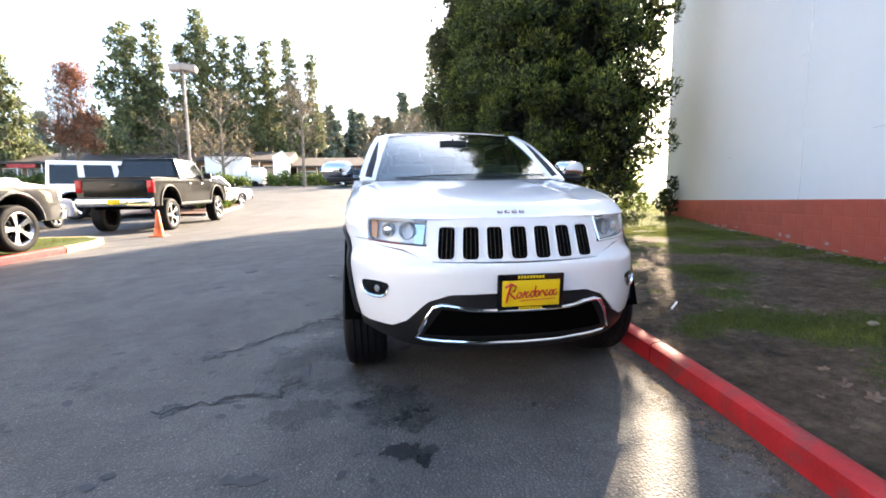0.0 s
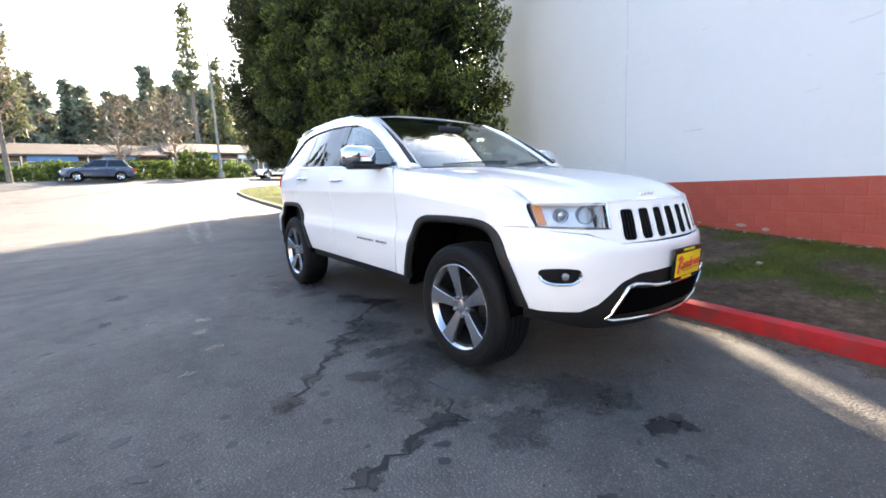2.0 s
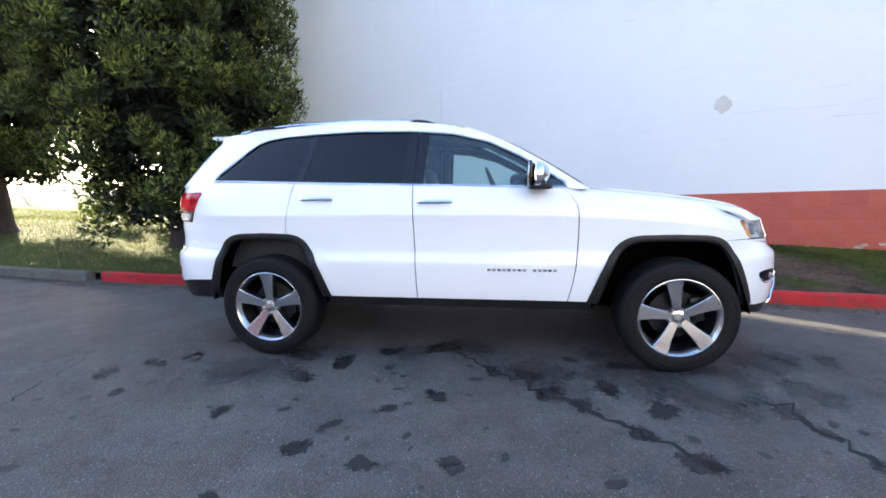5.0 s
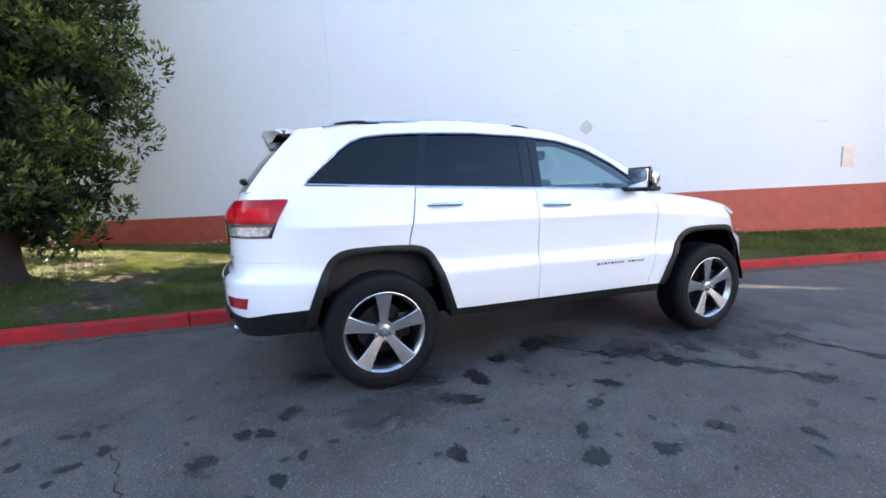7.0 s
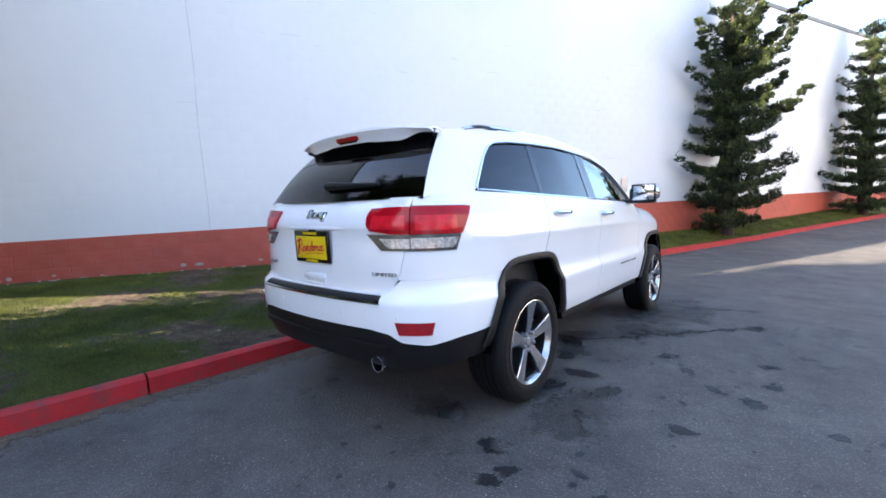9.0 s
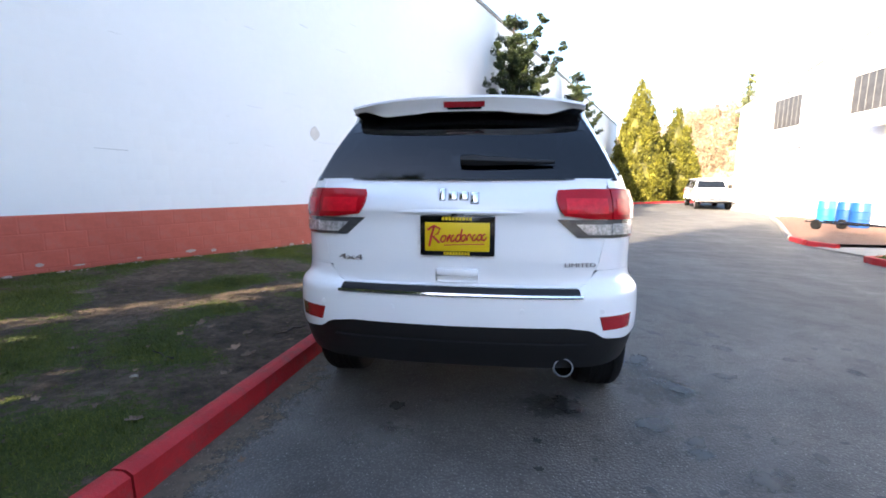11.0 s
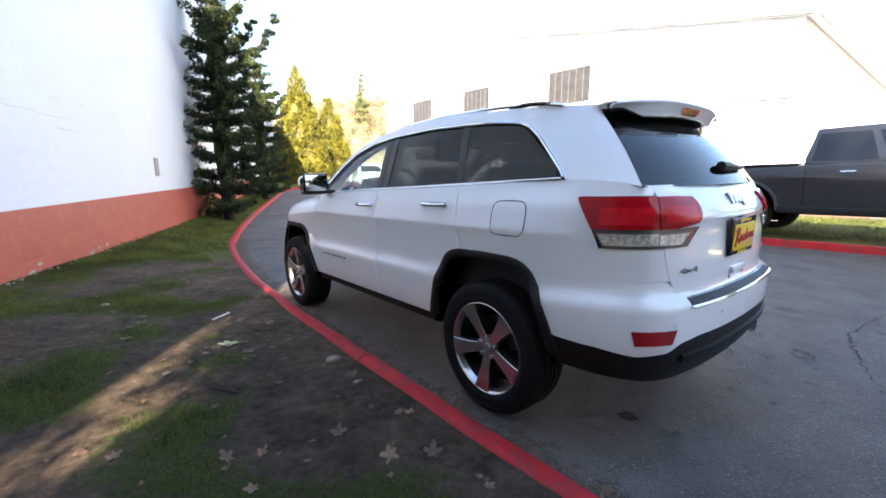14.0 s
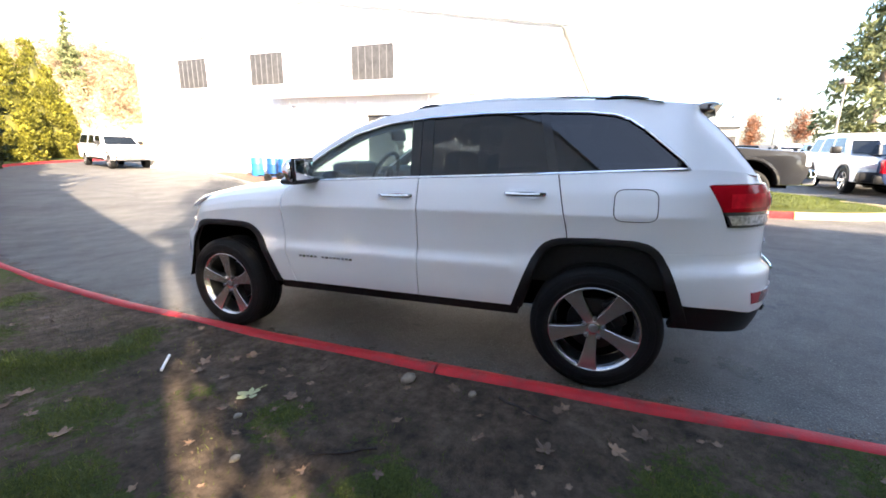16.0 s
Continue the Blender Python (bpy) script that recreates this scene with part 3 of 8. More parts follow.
def edge_s(e, v, zb, zt):
    """An edge is a number, a run by the height fraction, or ("z", run of y by height)."""
    if not isinstance(e, tuple):
        return call(e, v)
    z = 0.8
    for _ in range(6):
        s = s_y(e[1](z)) + e[2]
        lo, hi = call(zb, s), call(zt, s)
        z = lo + (hi - lo) * v
    return s


def panel_grid(sl, sr, zb, zt, ns, nz, lift=0.0, side=1):
    """Points between two edges along the body (given by the height fraction) and two heights (given by s)."""
    rows = []
    for j in range(nz + 1):
        v = j / nz
        a, b = edge_s(sl, v, zb, zt), edge_s(sr, v, zb, zt)
        row = []
        for i in range(ns + 1):
            s = a + (b - a) * i / ns
            lo, hi = call(zb, s), call(zt, s)
            row.append(skin(s, lo + (hi - lo) * v, lift, side))
        rows.append(row)
    return rows


def y_at(s):
    return float(np.interp(s, RUN_S, RUN_Y))


def x_at(s):
    return float(np.interp(s, RUN_S, RUN_X))


ARCHES = {"front": (-1.395, 0.53, 0.47, 0.465), "rear": (1.4515, 0.495, 0.475, 0.465)}  # middle y, half length, foot height, rise


ARCH_SHAPE = [(0, 1), (0.4, 0.988), (0.55, 0.95), (0.66, 0.86), (0.76, 0.68), (0.88, 0.36), (1, 0)]  # fraction of the half length, of the rise
ARCH_RUN = [(-k, h) for k, h in ARCH_SHAPE[:0:-1]] + ARCH_SHAPE


def arch(y, which):
    c, r, z0, h = ARCHES[which]
    return z0 + h * lerp(ARCH_SHAPE, min(1.0, abs((y - c) / r)))


def arch_line_at(n):
    """Points along the arch as fractions of its half length and rise, evenly spaced."""
    d = [0.0]
    for a, b in zip(ARCH_RUN, ARCH_RUN[1:]):
        d.append(d[-1] + math.dist(a, b))
    return [(float(np.interp(q, d, [p[0] for p in ARCH_RUN])), float(np.interp(q, d, [p[1] for p in ARCH_RUN]))) for q in np.linspace(0, d[-1], n)]


def over(s, low=0.478):
    """Lower edge of the white panels: the sill line, or the arch above a wheel."""
    y = y_at(s)
    z = low
    for w, (c, r, *_ ) in ARCHES.items():
        if abs(y - c) < r:
            z = max(z, arch(y, w))
    return z


# upper body, seen from the side
WIN_LOW = [(-0.9, 1.238), (-0.7, 1.25), (0, 1.27), (1.0, 1.298), (1.9, 1.327)]
WIN_TOP = [(-0.74, 1.262), (-0.6, 1.345), (-0.42, 1.458), (-0.2, 1.564), (0.05, 1.628), (0.35, 1.657), (0.75, 1.668), (1.1, 1.662), (1.35, 1.65), (1.5, 1.63), (1.58, 1.6), (1.67, 1.535), (1.865, 1.36), (1.887, 1.33)]
ROOF_EDGE = [(-0.98, 1.19), (-0.87, 1.24), (-0.72, 1.335), (-0.6, 1.412), (-0.3, 1.576), (-0.1, 1.654), (0.1, 1.703), (0.45, 1.74), (0.9, 1.748), (1.4, 1.728), (1.75, 1.7), (1.98, 1.672)]
REAR_EDGE = [(1.25, 2.13), (1.32, 2.105), (1.4, 2.075), (1.55, 2.01), (1.672, 1.975)]  # height, y


def belt(y):
    return lerp(WIN_LOW, y)


def upper(y, z, lift=0.0, side=1):
    """The upper body's flank leans inwards with height and tapers towards both ends."""
    x = 0.9 - 0.4 * (z - 1.25) - 0.1 * max(0.0, z - 1.6) * 8 * max(0.0, z - 1.6)
    x -= 0.1 * max(0.0, (y - 0.7) / 1.15) ** 1.3 * (0.25 + 0.75 * max(0.0, min(1.0, (z - 1.28) / 0.35))) + 0.05 * max(0.0, (-0.1 - y) / 0.8) ** 2
    x -= 0.25 * max(0.0, y - 1.85) * max(0.0, 1 - max(0.0, z - 1.3) / 0.36)
    return Vector(((x + lift) * side, y, z))


def rear_edge_y(z):
    return lerp(REAR_EDGE, z)


jeep = thing("suv", "white mid-size SUV, clean and new, parked beside a red kerb", "car", m=CAR)
SIDES = (-1, 1)


def slab(name, grid, material, label="", thick=0.012, parent=None, smooth=40, centre=Vector((0, 0, 0.8))):
    return part(name, sheet(grid, thick, centre), material, parent or jeep, label, smooth)


GAP = 0.0035


def arch_y(which, out):
    """The y of an arch at a height, on its front (-1) or rear (1) leg."""
    c, r, z0, h = ARCHES[which]
    return lambda z: c + out * r * lerp([(b, a) for a, b in ARCH_SHAPE[::-1]], max(0.0, min(1.0, (z - z0) / h)))


DOOR_FRONT = lambda z: spline([(0.45, -0.73), (0.6, -0.765), (0.8, -0.79), (1.0, -0.795), (1.12, -0.785), (1.2, -0.74), (1.26, -0.68)], z)
DOOR_MID = lambda z: 0.306 + 0.025 * (z - 0.48)
DOOR_REAR = lambda z: spline([(0.45, 1.3), (0.95, 1.278), (1.1, 1.25), (1.32, 1.21)], z)
NOSE_Y = skin(s_f(0.775 / 0.955), 1.022).y


def hood_side(y):
    """Height of the hood's outer edge, falling to the lamp at its front corner."""
    z = spline(SHOULDER, y)
    b = (y + 0.86) / (NOSE_Y - 0.03 + 0.86)
    return z + (1.02 - z) * min(1.0, (b - 0.86) / 0.14) ** 2.0 if b > 0.86 else z


for sd in SIDES:
    # flank panels
    fender_low = lambda s: max(over(s), 0.8965 if y_at(s) < -1.66 else 0)
    slab("front_fender", panel_grid(lambda v: s_y(-1.905) - 0.052 + 0.062 * min(1.0, v / 0.68), ("z", DOOR_FRONT, -GAP), fender_low, lambda s: hood_side(max(y_at(s), -1.93)), 60, 44, 0, sd), PAINT_WHITE)
    d1 = slab("front_door", panel_grid(("z", DOOR_FRONT, GAP), ("z", DOOR_MID, -GAP), 0.478, lambda s: belt(y_at(s)) - 0.004, 30, 64, 0, sd), PAINT_WHITE)
    d2 = slab("rear_door", panel_grid(("z", DOOR_MID, GAP), ("z", DOOR_REAR, -GAP), lambda s: over(s), lambda s: belt(y_at(s)) - 0.004, 56, 64, 0, sd), PAINT_WHITE)
    quarter_low = lambda s: max(over(s), 0.8708)
    slab("quarter_panel", panel_grid(("z", DOOR_REAR, GAP), s_y(2.0), quarter_low, lambda s: belt(min(y_at(s), 1.9)) - 0.004, 44, 44, 0, sd), PAINT_WHITE)
    gate_edge = lambda z: s_r(lerp([(0.79, 0.56), (0.82, 0.62), (0.9, 0.665), (1.0, 0.69), (1.1, 0.71), (1.25, 0.722), (1.262, 0.73), (1.3, 0.738)], z) + 0.0015)
    slab("rear_corner", panel_grid(s_y(1.998), lambda v: gate_edge(0.8708 + 0.147 * v), 0.8708, 1.018, 18, 6, 0, sd), PAINT_WHITE)
    slab("rear_corner", panel_grid(s_y(1.998), lambda v: gate_edge(1.275), 1.248, lambda s: lerp([(s_y(1.998), 1.325), (s_y(2.1), 1.318), (gate_edge(1.275), 1.29)], s), 18, 4, 0, sd), PAINT_WHITE)
    slab("lamp_corner", panel_grid(s_y(1.998), lambda v: s_y(2.11 - 0.1 * v), 1.016, 1.25, 5, 6, 0, sd), PAINT_WHITE)
    # black sill and arch mouldings
    slab("sill", panel_grid(s_y(-0.9), s_y(0.99), 0.405, 0.474, 16, 4, -0.03, sd), BLACK_PLASTIC, "black plastic sill moulding", 0.05)
    for w, (c, r, z0, h) in ARCHES.items():
        rows = []
        for ka, ha in arch_line_at(45):
            row = []
            for q, lift in ((1.012, 0.004), (1.006, 0.014), (0.97, 0.019), (0.93, 0.015), (0.91, 0.0)):
                e = q if q > 1 else 1 - (1 - q) * (1 + 0.55 * (1 - ha))
                row.append(skin(s_y(c + r * e * ka), max(z0 + h * e * ha, z0 - 0.02), lift, sd))
            rows.append(row)
        slab("arch_moulding", rows, BLACK_PLASTIC, "black plastic wheel-arch moulding", 0.03)
        # wheel well, its shade put into a near-black liner
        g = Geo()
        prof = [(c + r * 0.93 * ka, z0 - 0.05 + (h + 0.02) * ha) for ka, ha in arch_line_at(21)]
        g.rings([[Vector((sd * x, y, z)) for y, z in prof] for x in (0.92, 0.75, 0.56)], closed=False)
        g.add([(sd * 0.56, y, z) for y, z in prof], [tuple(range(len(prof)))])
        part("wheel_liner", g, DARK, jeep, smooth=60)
    slab("fender_tip", panel_grid(s_y(-2.03), s_y(-1.89), 1.02, lambda s: lerp([(s_y(-2.03), 1.026), (s_y(-1.96), 1.034), (s_y(-1.89), 1.06)], s), 8, 4, 0, sd), PAINT_WHITE)
    # chrome strip under the side glass, door seams of the upper body
    part("window_trim", Geo().tube([upper(y, belt(y) + 0.004, 0.006, sd) for y in np.linspace(-0.72, 1.88, 30)] , 0.0065, 6), CHROME, jeep, "chrome strip under the side windows")
    part("window_trim", Geo().tube([upper(y, lerp(WIN_TOP, y) + 0.006, 0.004, sd) for y in list(np.linspace(-0.72, 1.3, 40)) + list(np.linspace(1.34, 1.885, 26))], 0.008, 6), CHROME, jeep, "thin chrome trim round the side windows")
    # white frame above and behind the glass
    rows = []
    for y in list(np.linspace(-0.865, -0.1, 24)) + list(np.linspace(-0.06, 1.4, 24)) + list(np.linspace(1.42, 1.9, 24)):
        lo = lerp(WIN_TOP, y) + 0.008 if -0.72 < y < 1.893 else belt(max(min(y, 1.9), -0.9)) - 0.003
        hi = spline(ROOF_EDGE, y) if y < 1.98 else lerp([(k[1], k[0]) for k in REAR_EDGE][::-1], y)
        hi = max(hi, lo + 0.002)
        rows.append([upper(y, lo + (hi - lo) * k / 8, 0, sd) for k in range(9)])
    slab("roof_frame", rows, PAINT_WHITE, "white roof frame and rear pillar", 0.02)
    # side glass, front door to quarter
    def pane(name, y0, y1, y0t, y1t, material, lift=-0.006, label=""):
        rows = []
        for i in range(19):
            u = i / 18
            rows.append([])
            for k in range(11):
                v = k / 10
                y = (y0 + (y1 - y0) * u) * (1 - v) + (y0t + (y1t - y0t) * u) * v
                lo, hi = belt(y) + 0.002, max(lerp(WIN_TOP, y) + 0.002, belt(y) + 0.006)
                rows[-1].append(upper(y, lo + (hi - lo) * v, lift, sd))
        ob = slab(name, rows, material, label, 0.004)
        ob.visible_shadow = False
        return ob
    pane("side_window", -0.715, 0.262, -0.715, 0.232, GLASS_CLEAR, label="clear front door glass")
    pane("side_window", 0.405, 1.16, 0.375, 1.075, GLASS_DARK, label="dark tinted rear door glass")
    pane("side_window", 1.205, 1.882, 1.12, 1.882, GLASS_DARK, label="dark tinted rear quarter glass")
    pane("window_pillar", 0.255, 0.32, 0.225, 0.295, GLOSS_BLACK, -0.002)
    pane("window_pillar", 0.327, 0.41, 0.302, 0.38, GLOSS_BLACK, -0.002)
    pane("window_pillar", 1.155, 1.21, 1.07, 1.125, GLOSS_BLACK, -0.003)
    # black seal inside the front door's frame and the dark trim of the screen pillar
    seal = [[upper(y, max(belt(y) + 0.004, lerp(WIN_TOP, y) - w), -0.012, sd) for w in (0.0, 0.02, 0.042)] for y in np.linspace(-0.7, 0.26, 30)]
    slab("window_seal", seal, BLACK_PLASTIC, "", 0.006)
    part("pillar_trim", Geo().tube([upper(y, spline(ROOF_EDGE, y) - 0.04, -0.07, sd) for y in np.linspace(-0.8, 0.05, 12)], 0.048, 8), CABIN, jeep)
    part("pillar_trim", Geo().tube([upper(0.33 - 0.03 * k, 1.2 + 0.42 * k, -0.06, sd) for k in np.linspace(0, 1, 5)], 0.05, 8), CABIN, jeep)
    # handles
    for y, z, dr in ((0.17, 1.165, d1), (1.03, 1.19, d2)):
        g = Geo()
        pts = [skin(s_y(y + k * 0.02), z, 0.008 + 0.03 * math.sin(math.pi * (k + 6) / 12) ** 0.5, sd) for k in range(-6, 7)]
        g.tube(pts, [0.012] + [0.016] * 11 + [0.012], 8)
        part("handle", g, CHROME, dr, "chrome door handle")
        part("handle_cup", sheet([[skin(s_y(y + a * 0.075), z + b * 0.026, 0.002 - 0.012 * (1 - a * a) * (1 - b * b), sd) for a in np.linspace(-1, 1, 9)] for b in np.linspace(-1, 1, 5)], 0.004), PAINT_WHITE, dr)
    # model lettering on the front door, unreadable: small bars
    for k in range(14):
        if k == 5:
            continue
        y = -0.66 + k * 0.034
        part("badge_bar", sheet([[skin(s_y(y + a), 0.688 + b, 0.003, sd) for a in (0, 0.024)] for b in (0, 0.016)], 0.003), CHROME if k % 2 else STEEL, d1)
    # door mirror
    g = Geo()
    base = upper(-0.6, 1.285, 0.0, sd)
    rings = []
    for k, (o, sy, sz) in enumerate(((0.09, 0.03, 0.055), (0.11, 0.068, 0.08), (0.16, 0.088, 0.09), (0.24, 0.086, 0.09), (0.31, 0.068, 0.082), (0.35, 0.03, 0.05))):
        rings.append([Vector((sd * (0.84 + o), -0.5 + math.cos(a) * sy * (1.0 if math.cos(a) < 0 else 0.45), 1.335 + abs(math.sin(a)) * 0.9 ** 0.7 * math.copysign(sz, math.sin(a)))) for a in [2 * math.pi * q / 20 for q in range(20)]])
    g.rings(rings, True, True)
    mir = part("door_mirror", g, CHROME, jeep, "chrome-capped door mirror", 60)
    part("mirror_foot", Geo().box((sd * 0.83, -0.6, 1.24), (sd * 1.15, -0.46, 1.278), r=0.018), BLACK_PLASTIC, mir)
    part("mirror_glass", Geo().box((sd * 0.97, -0.458, 1.27), (sd * 1.155, -0.45, 1.405), r=0.003), CHROME, mir)
    part("mirror_rim", Geo().box((sd * 0.955, -0.475, 1.258), (sd * 1.17, -0.456, 1.418), r=0.012), GLOSS_BLACK, mir)
    # roof rail
    g = Geo()
    g.tube([(sd * 0.635, y, spline(ROOF_EDGE, y) + 0.8 * h) for y, h in ((0.2, 0.0), (0.3, 0.014), (0.4, 0.018), (0.8, 0.02), (1.3, 0.02), (1.5, 0.018), (1.65, 0.012), (1.75, 0.0))], 0.011, 8)
    rail = part("roof_rail", g, CHROME, jeep, "bright roof rail")
    for y0, y1 in ((0.2, 0.42), (1.38, 1.72)):
        part("rail_foot", Geo().tube([(sd * 0.635, y, spline(ROOF_EDGE, y) - 0.004 + 0.02 * math.sin(math.pi * (0.12 + 0.76 * (y - y0) / (y1 - y0)))) for y in np.linspace(y0, y1, 7)], [0.007, 0.011, 0.013, 0.013, 0.013, 0.011, 0.007], 8), GLOSS_BLACK, rail)

# fuel flap on the driver's side
rr = 0.085
flap = [[skin(s_y(1.635 + rr * 1.28 * a * (1 if abs(a) + abs(b) < 1.7 else 0.93)), 1.135 + rr * b, 0.002, 1) for a in np.linspace(-1, 1, 9)] for b in np.linspace(-1, 1, 9)]
part("fuel_flap", sheet(flap, 0.004), PAINT_WHITE, jeep)
edge = [skin(s_y(1.635 + rr * 1.31 * math.copysign(abs(math.cos(a)) ** 0.45, math.cos(a))), 1.135 + rr * 1.03 * math.copysign(abs(math.sin(a)) ** 0.45, math.sin(a)), 0.0005, 1) for a in [2 * math.pi * k / 40 for k in range(41)]]
part("fuel_flap_seam", Geo().tube(edge, 0.0028, 5, False), DARK, jeep)

# ---- hood, windscreen, roof, tailgate ----
HOOD_MID = [(-2.135, 1.01), (-2.1, 1.045), (-2.03, 1.085), (-1.9, 1.12), (-1.6, 1.17), (-1.2, 1.22), (-0.9, 1.245), (-0.8, 1.25)]


def hood_at(a, b):
    """a: -1 to 1 across, b: 0 at the screen to 1 at the nose."""
    q = abs(a)
    nose_x = 0.775 * q
    f = skin(s_f(nose_x / 0.955), 1.022)
    nose_y = f.y
    back_y = -0.99 + 0.13 * q * q
    y = back_y + (nose_y - back_y) * b
    side_y = (-0.86) + (-1.93 + 0.86) * b
    x_edge = 0.745 - 0.02 * b + 0.05 * b * b
    z_edge = spline(SHOULDER, max(side_y, -1.95)) + 0.003
    z_mid = spline(HOOD_MID, max(y, -2.135) if q < 0.5 else max(-2.135, min(-0.8, y + (q - 0.5) * -0.2)))
    z = z_mid + (z_edge - z_mid) * q**2.2
    z += 0.016 * (ease(0.62, 0.5, q) - 0.5) * ease(0.0, 0.15, b) * ease(1.0, 0.75, b)
    if b > 0.86:
        z = z + (1.018 - z) * ((b - 0.86) / 0.14) ** 2.0
    return Vector((a * x_edge, y, z))


slab("hood", [[hood_at(a, b) for a in np.linspace(-1, 1, 49)] for b in list(np.linspace(0, 0.84, 22)) + list(np.linspace(0.86, 1, 12))], PAINT_WHITE, "white hood with a raised middle", 0.02)
# plain shapes of the maker's mark on the hood's edge
for k in range(4):
    part("hood_badge", Geo().box((-0.075 + k * 0.04, -2.118, 1.03), (-0.045 + k * 0.04, -2.105, 1.052), r=0.003), CHROME, jeep, "small chrome badge bar")


def screen_at(a, v, lift=0.0):
    q = a * a
    lo = Vector((0.735 * a, -1.0 + 0.16 * q, 1.232 + 0.01 * q))
    hi = Vector((0.6 * a, 0.1 - 0.14 * q, 1.738 - 0.045 * q))
    p = lo.lerp(hi, v)
    bow = 0.022 * math.sin(math.pi * v)
    return p + Vector((0, -0.45, 0.9)) * (bow + lift)


w = slab("windscreen", [[screen_at(a, v) for a in np.linspace(-1, 1, 21)] for v in np.linspace(0.0, 1, 13)], GLASS_SCREEN, "large clear windscreen", 0.005)
w.visible_shadow = False
slab("screen_band", [[screen_at(a, v, 0.001) for a in np.linspace(-1, 1, 21)] for v in np.linspace(0.94, 1.0, 3)], GLOSS_BLACK, "", 0.004)
for sd in SIDES:
    rows = []
    for k in range(25):
        v = k / 24
        p = screen_at(sd * 1.0, v, 0.0)
        y = -0.865 + (-0.02 + 0.865) * v
        o = upper(y, spline(ROOF_EDGE, y), 0, sd)
        rows.append([p.lerp(o, u) + Vector((0, -0.3, 0.8)) * 0.014 * math.sin(math.pi * u) for u in (0, 0.25, 0.5, 0.75, 1)])
    slab("screen_pillar", rows, PAINT_WHITE, "", 0.02)
part("cowl", Geo().tube([(x, -0.97 + 0.2 * x * x, 1.218) for x in np.linspace(-0.74, 0.74, 15)], 0.03, 8), BLACK_PLASTIC, jeep)
for x0, x1 in ((-0.55, 0.05), (0.12, 0.68)):
    arm = Geo().tube([screen_at(x / 0.7, 0.03 + 0.045 * abs(math.sin((x - x0) * 3)), 0.008) for x in np.linspace(x0, x1, 9)], 0.006, 6)
    part("wiper", arm, BLACK_PLASTIC, jeep)


def roof_at(a, y):
    q = a * a
    e = upper(y, spline(ROOF_EDGE, y))
    x = e.x * a
    z = e.z + 0.045 * (1 - abs(a) ** 2.6)
    return Vector((x, y, z))


slab("roof", [[roof_at(a, y0 + (1.975 - y0) * k / 24) for a in np.linspace(-1, 1, 25) for y0 in [0.1 - 0.13 * a * a]] for k in range(25)], PAINT_WHITE, "white roof panel", 0.02)


def gate_glass(a, v, lift=0.0):
    q = a * a
    lo = Vector((0.735 * a, 2.315 - 0.09 * q, 1.285))
    hi = Vector((0.6 * a, 2.0 - 0.06 * q, 1.65 - 0.01 * q))
    return lo.lerp(hi, v) + Vector((0, 0.75, 0.6)) * (0.02 * math.sin(math.pi * v) + lift)


gate = thing("tailgate", "", "")
gate.parent = jeep
for k in list(gate.keys()):
    del gate[k]
rg = part("rear_window", sheet([[gate_glass(a, v) for a in np.linspace(-1, 1, 21)] for v in np.linspace(0, 1, 11)], 0.005), GLASS_DARK, gate, "dark tinted rear window")
rg.visible_shadow = False
for sd in SIDES:
    # rear pillar: one rounded skin from behind the quarter glass to the rear window
    rows = []
    for k in range(19):
        row = []
        for u in np.linspace(0, 1, 11):
            z = (1.323 - 0.034 * u) + (1.672 - 1.323 + 0.034 * u) * k / 18
            e = gate_glass(sd, max(0.0, min(1.0, (z - 1.285) / 0.36)), 0.002)
            p = upper(1.9, z, 0, sd)
            c = upper(max(1.93, e.y - 0.05), z, 0, sd)
            q = p * (1 - u) ** 2 + c * (2 * u * (1 - u)) + e * u * u
            q.z = z
            row.append(q)
        rows.append(row)
    slab("rear_pillar", rows, PAINT_WHITE, "", 0.02)
GATE_X = [(0.79, 0.56), (0.82, 0.62), (0.9, 0.665), (1.0, 0.69), (1.1, 0.71), (1.25, 0.722), (1.262, 0.73), (1.3, 0.738)]
gate_rows = []
for z in [0.792, 0.8, 0.82, 0.85, 0.9, 0.95, 1.0, 1.05, 1.1, 1.128, 1.138, 1.16, 1.2, 1.24, 1.25, 1.262, 1.275, 1.292]:
    w = lerp(GATE_X, z) - 0.0015
    gate_rows.append([])
    for a in np.linspace(-1, 1, 41):
        p = skin(s_r(abs(a) * w), z, 0, 1)
        p.x = math.copysign(p.x, a) if a else 0.0
        gate_rows[-1].append(p)
part("gate_panel", sheet(gate_rows, 0.02), PAINT_WHITE, gate, "white tailgate panel")
# spoiler with the high stop lamp
def spoil(a, u):
    """Top skin of the spoiler: u runs from the roof to the trailing edge."""
    q = abs(a)
    wx = 0.624 - 0.012 * u
    y = 1.93 + (2.125 - 0.1 * q**2.5 - 1.93) * u
    z = 1.672 + 0.05 * (1 - q**2.6) + u * (0.006 * q**2.6 - 0.014 * (1 - q**2.6)) + 0.008 * math.sin(math.pi * u)
    return Vector((a * wx, y, z + 0.004))


def spoil_low(a):
    p = spoil(a, 1.0)
    x = abs(p.x)
    return Vector((p.x, p.y - 0.03, p.z - 0.078 + 0.006 * ease(0.26, 0.17, x) + 0.05 * ease(0.4, 0.57, x)))


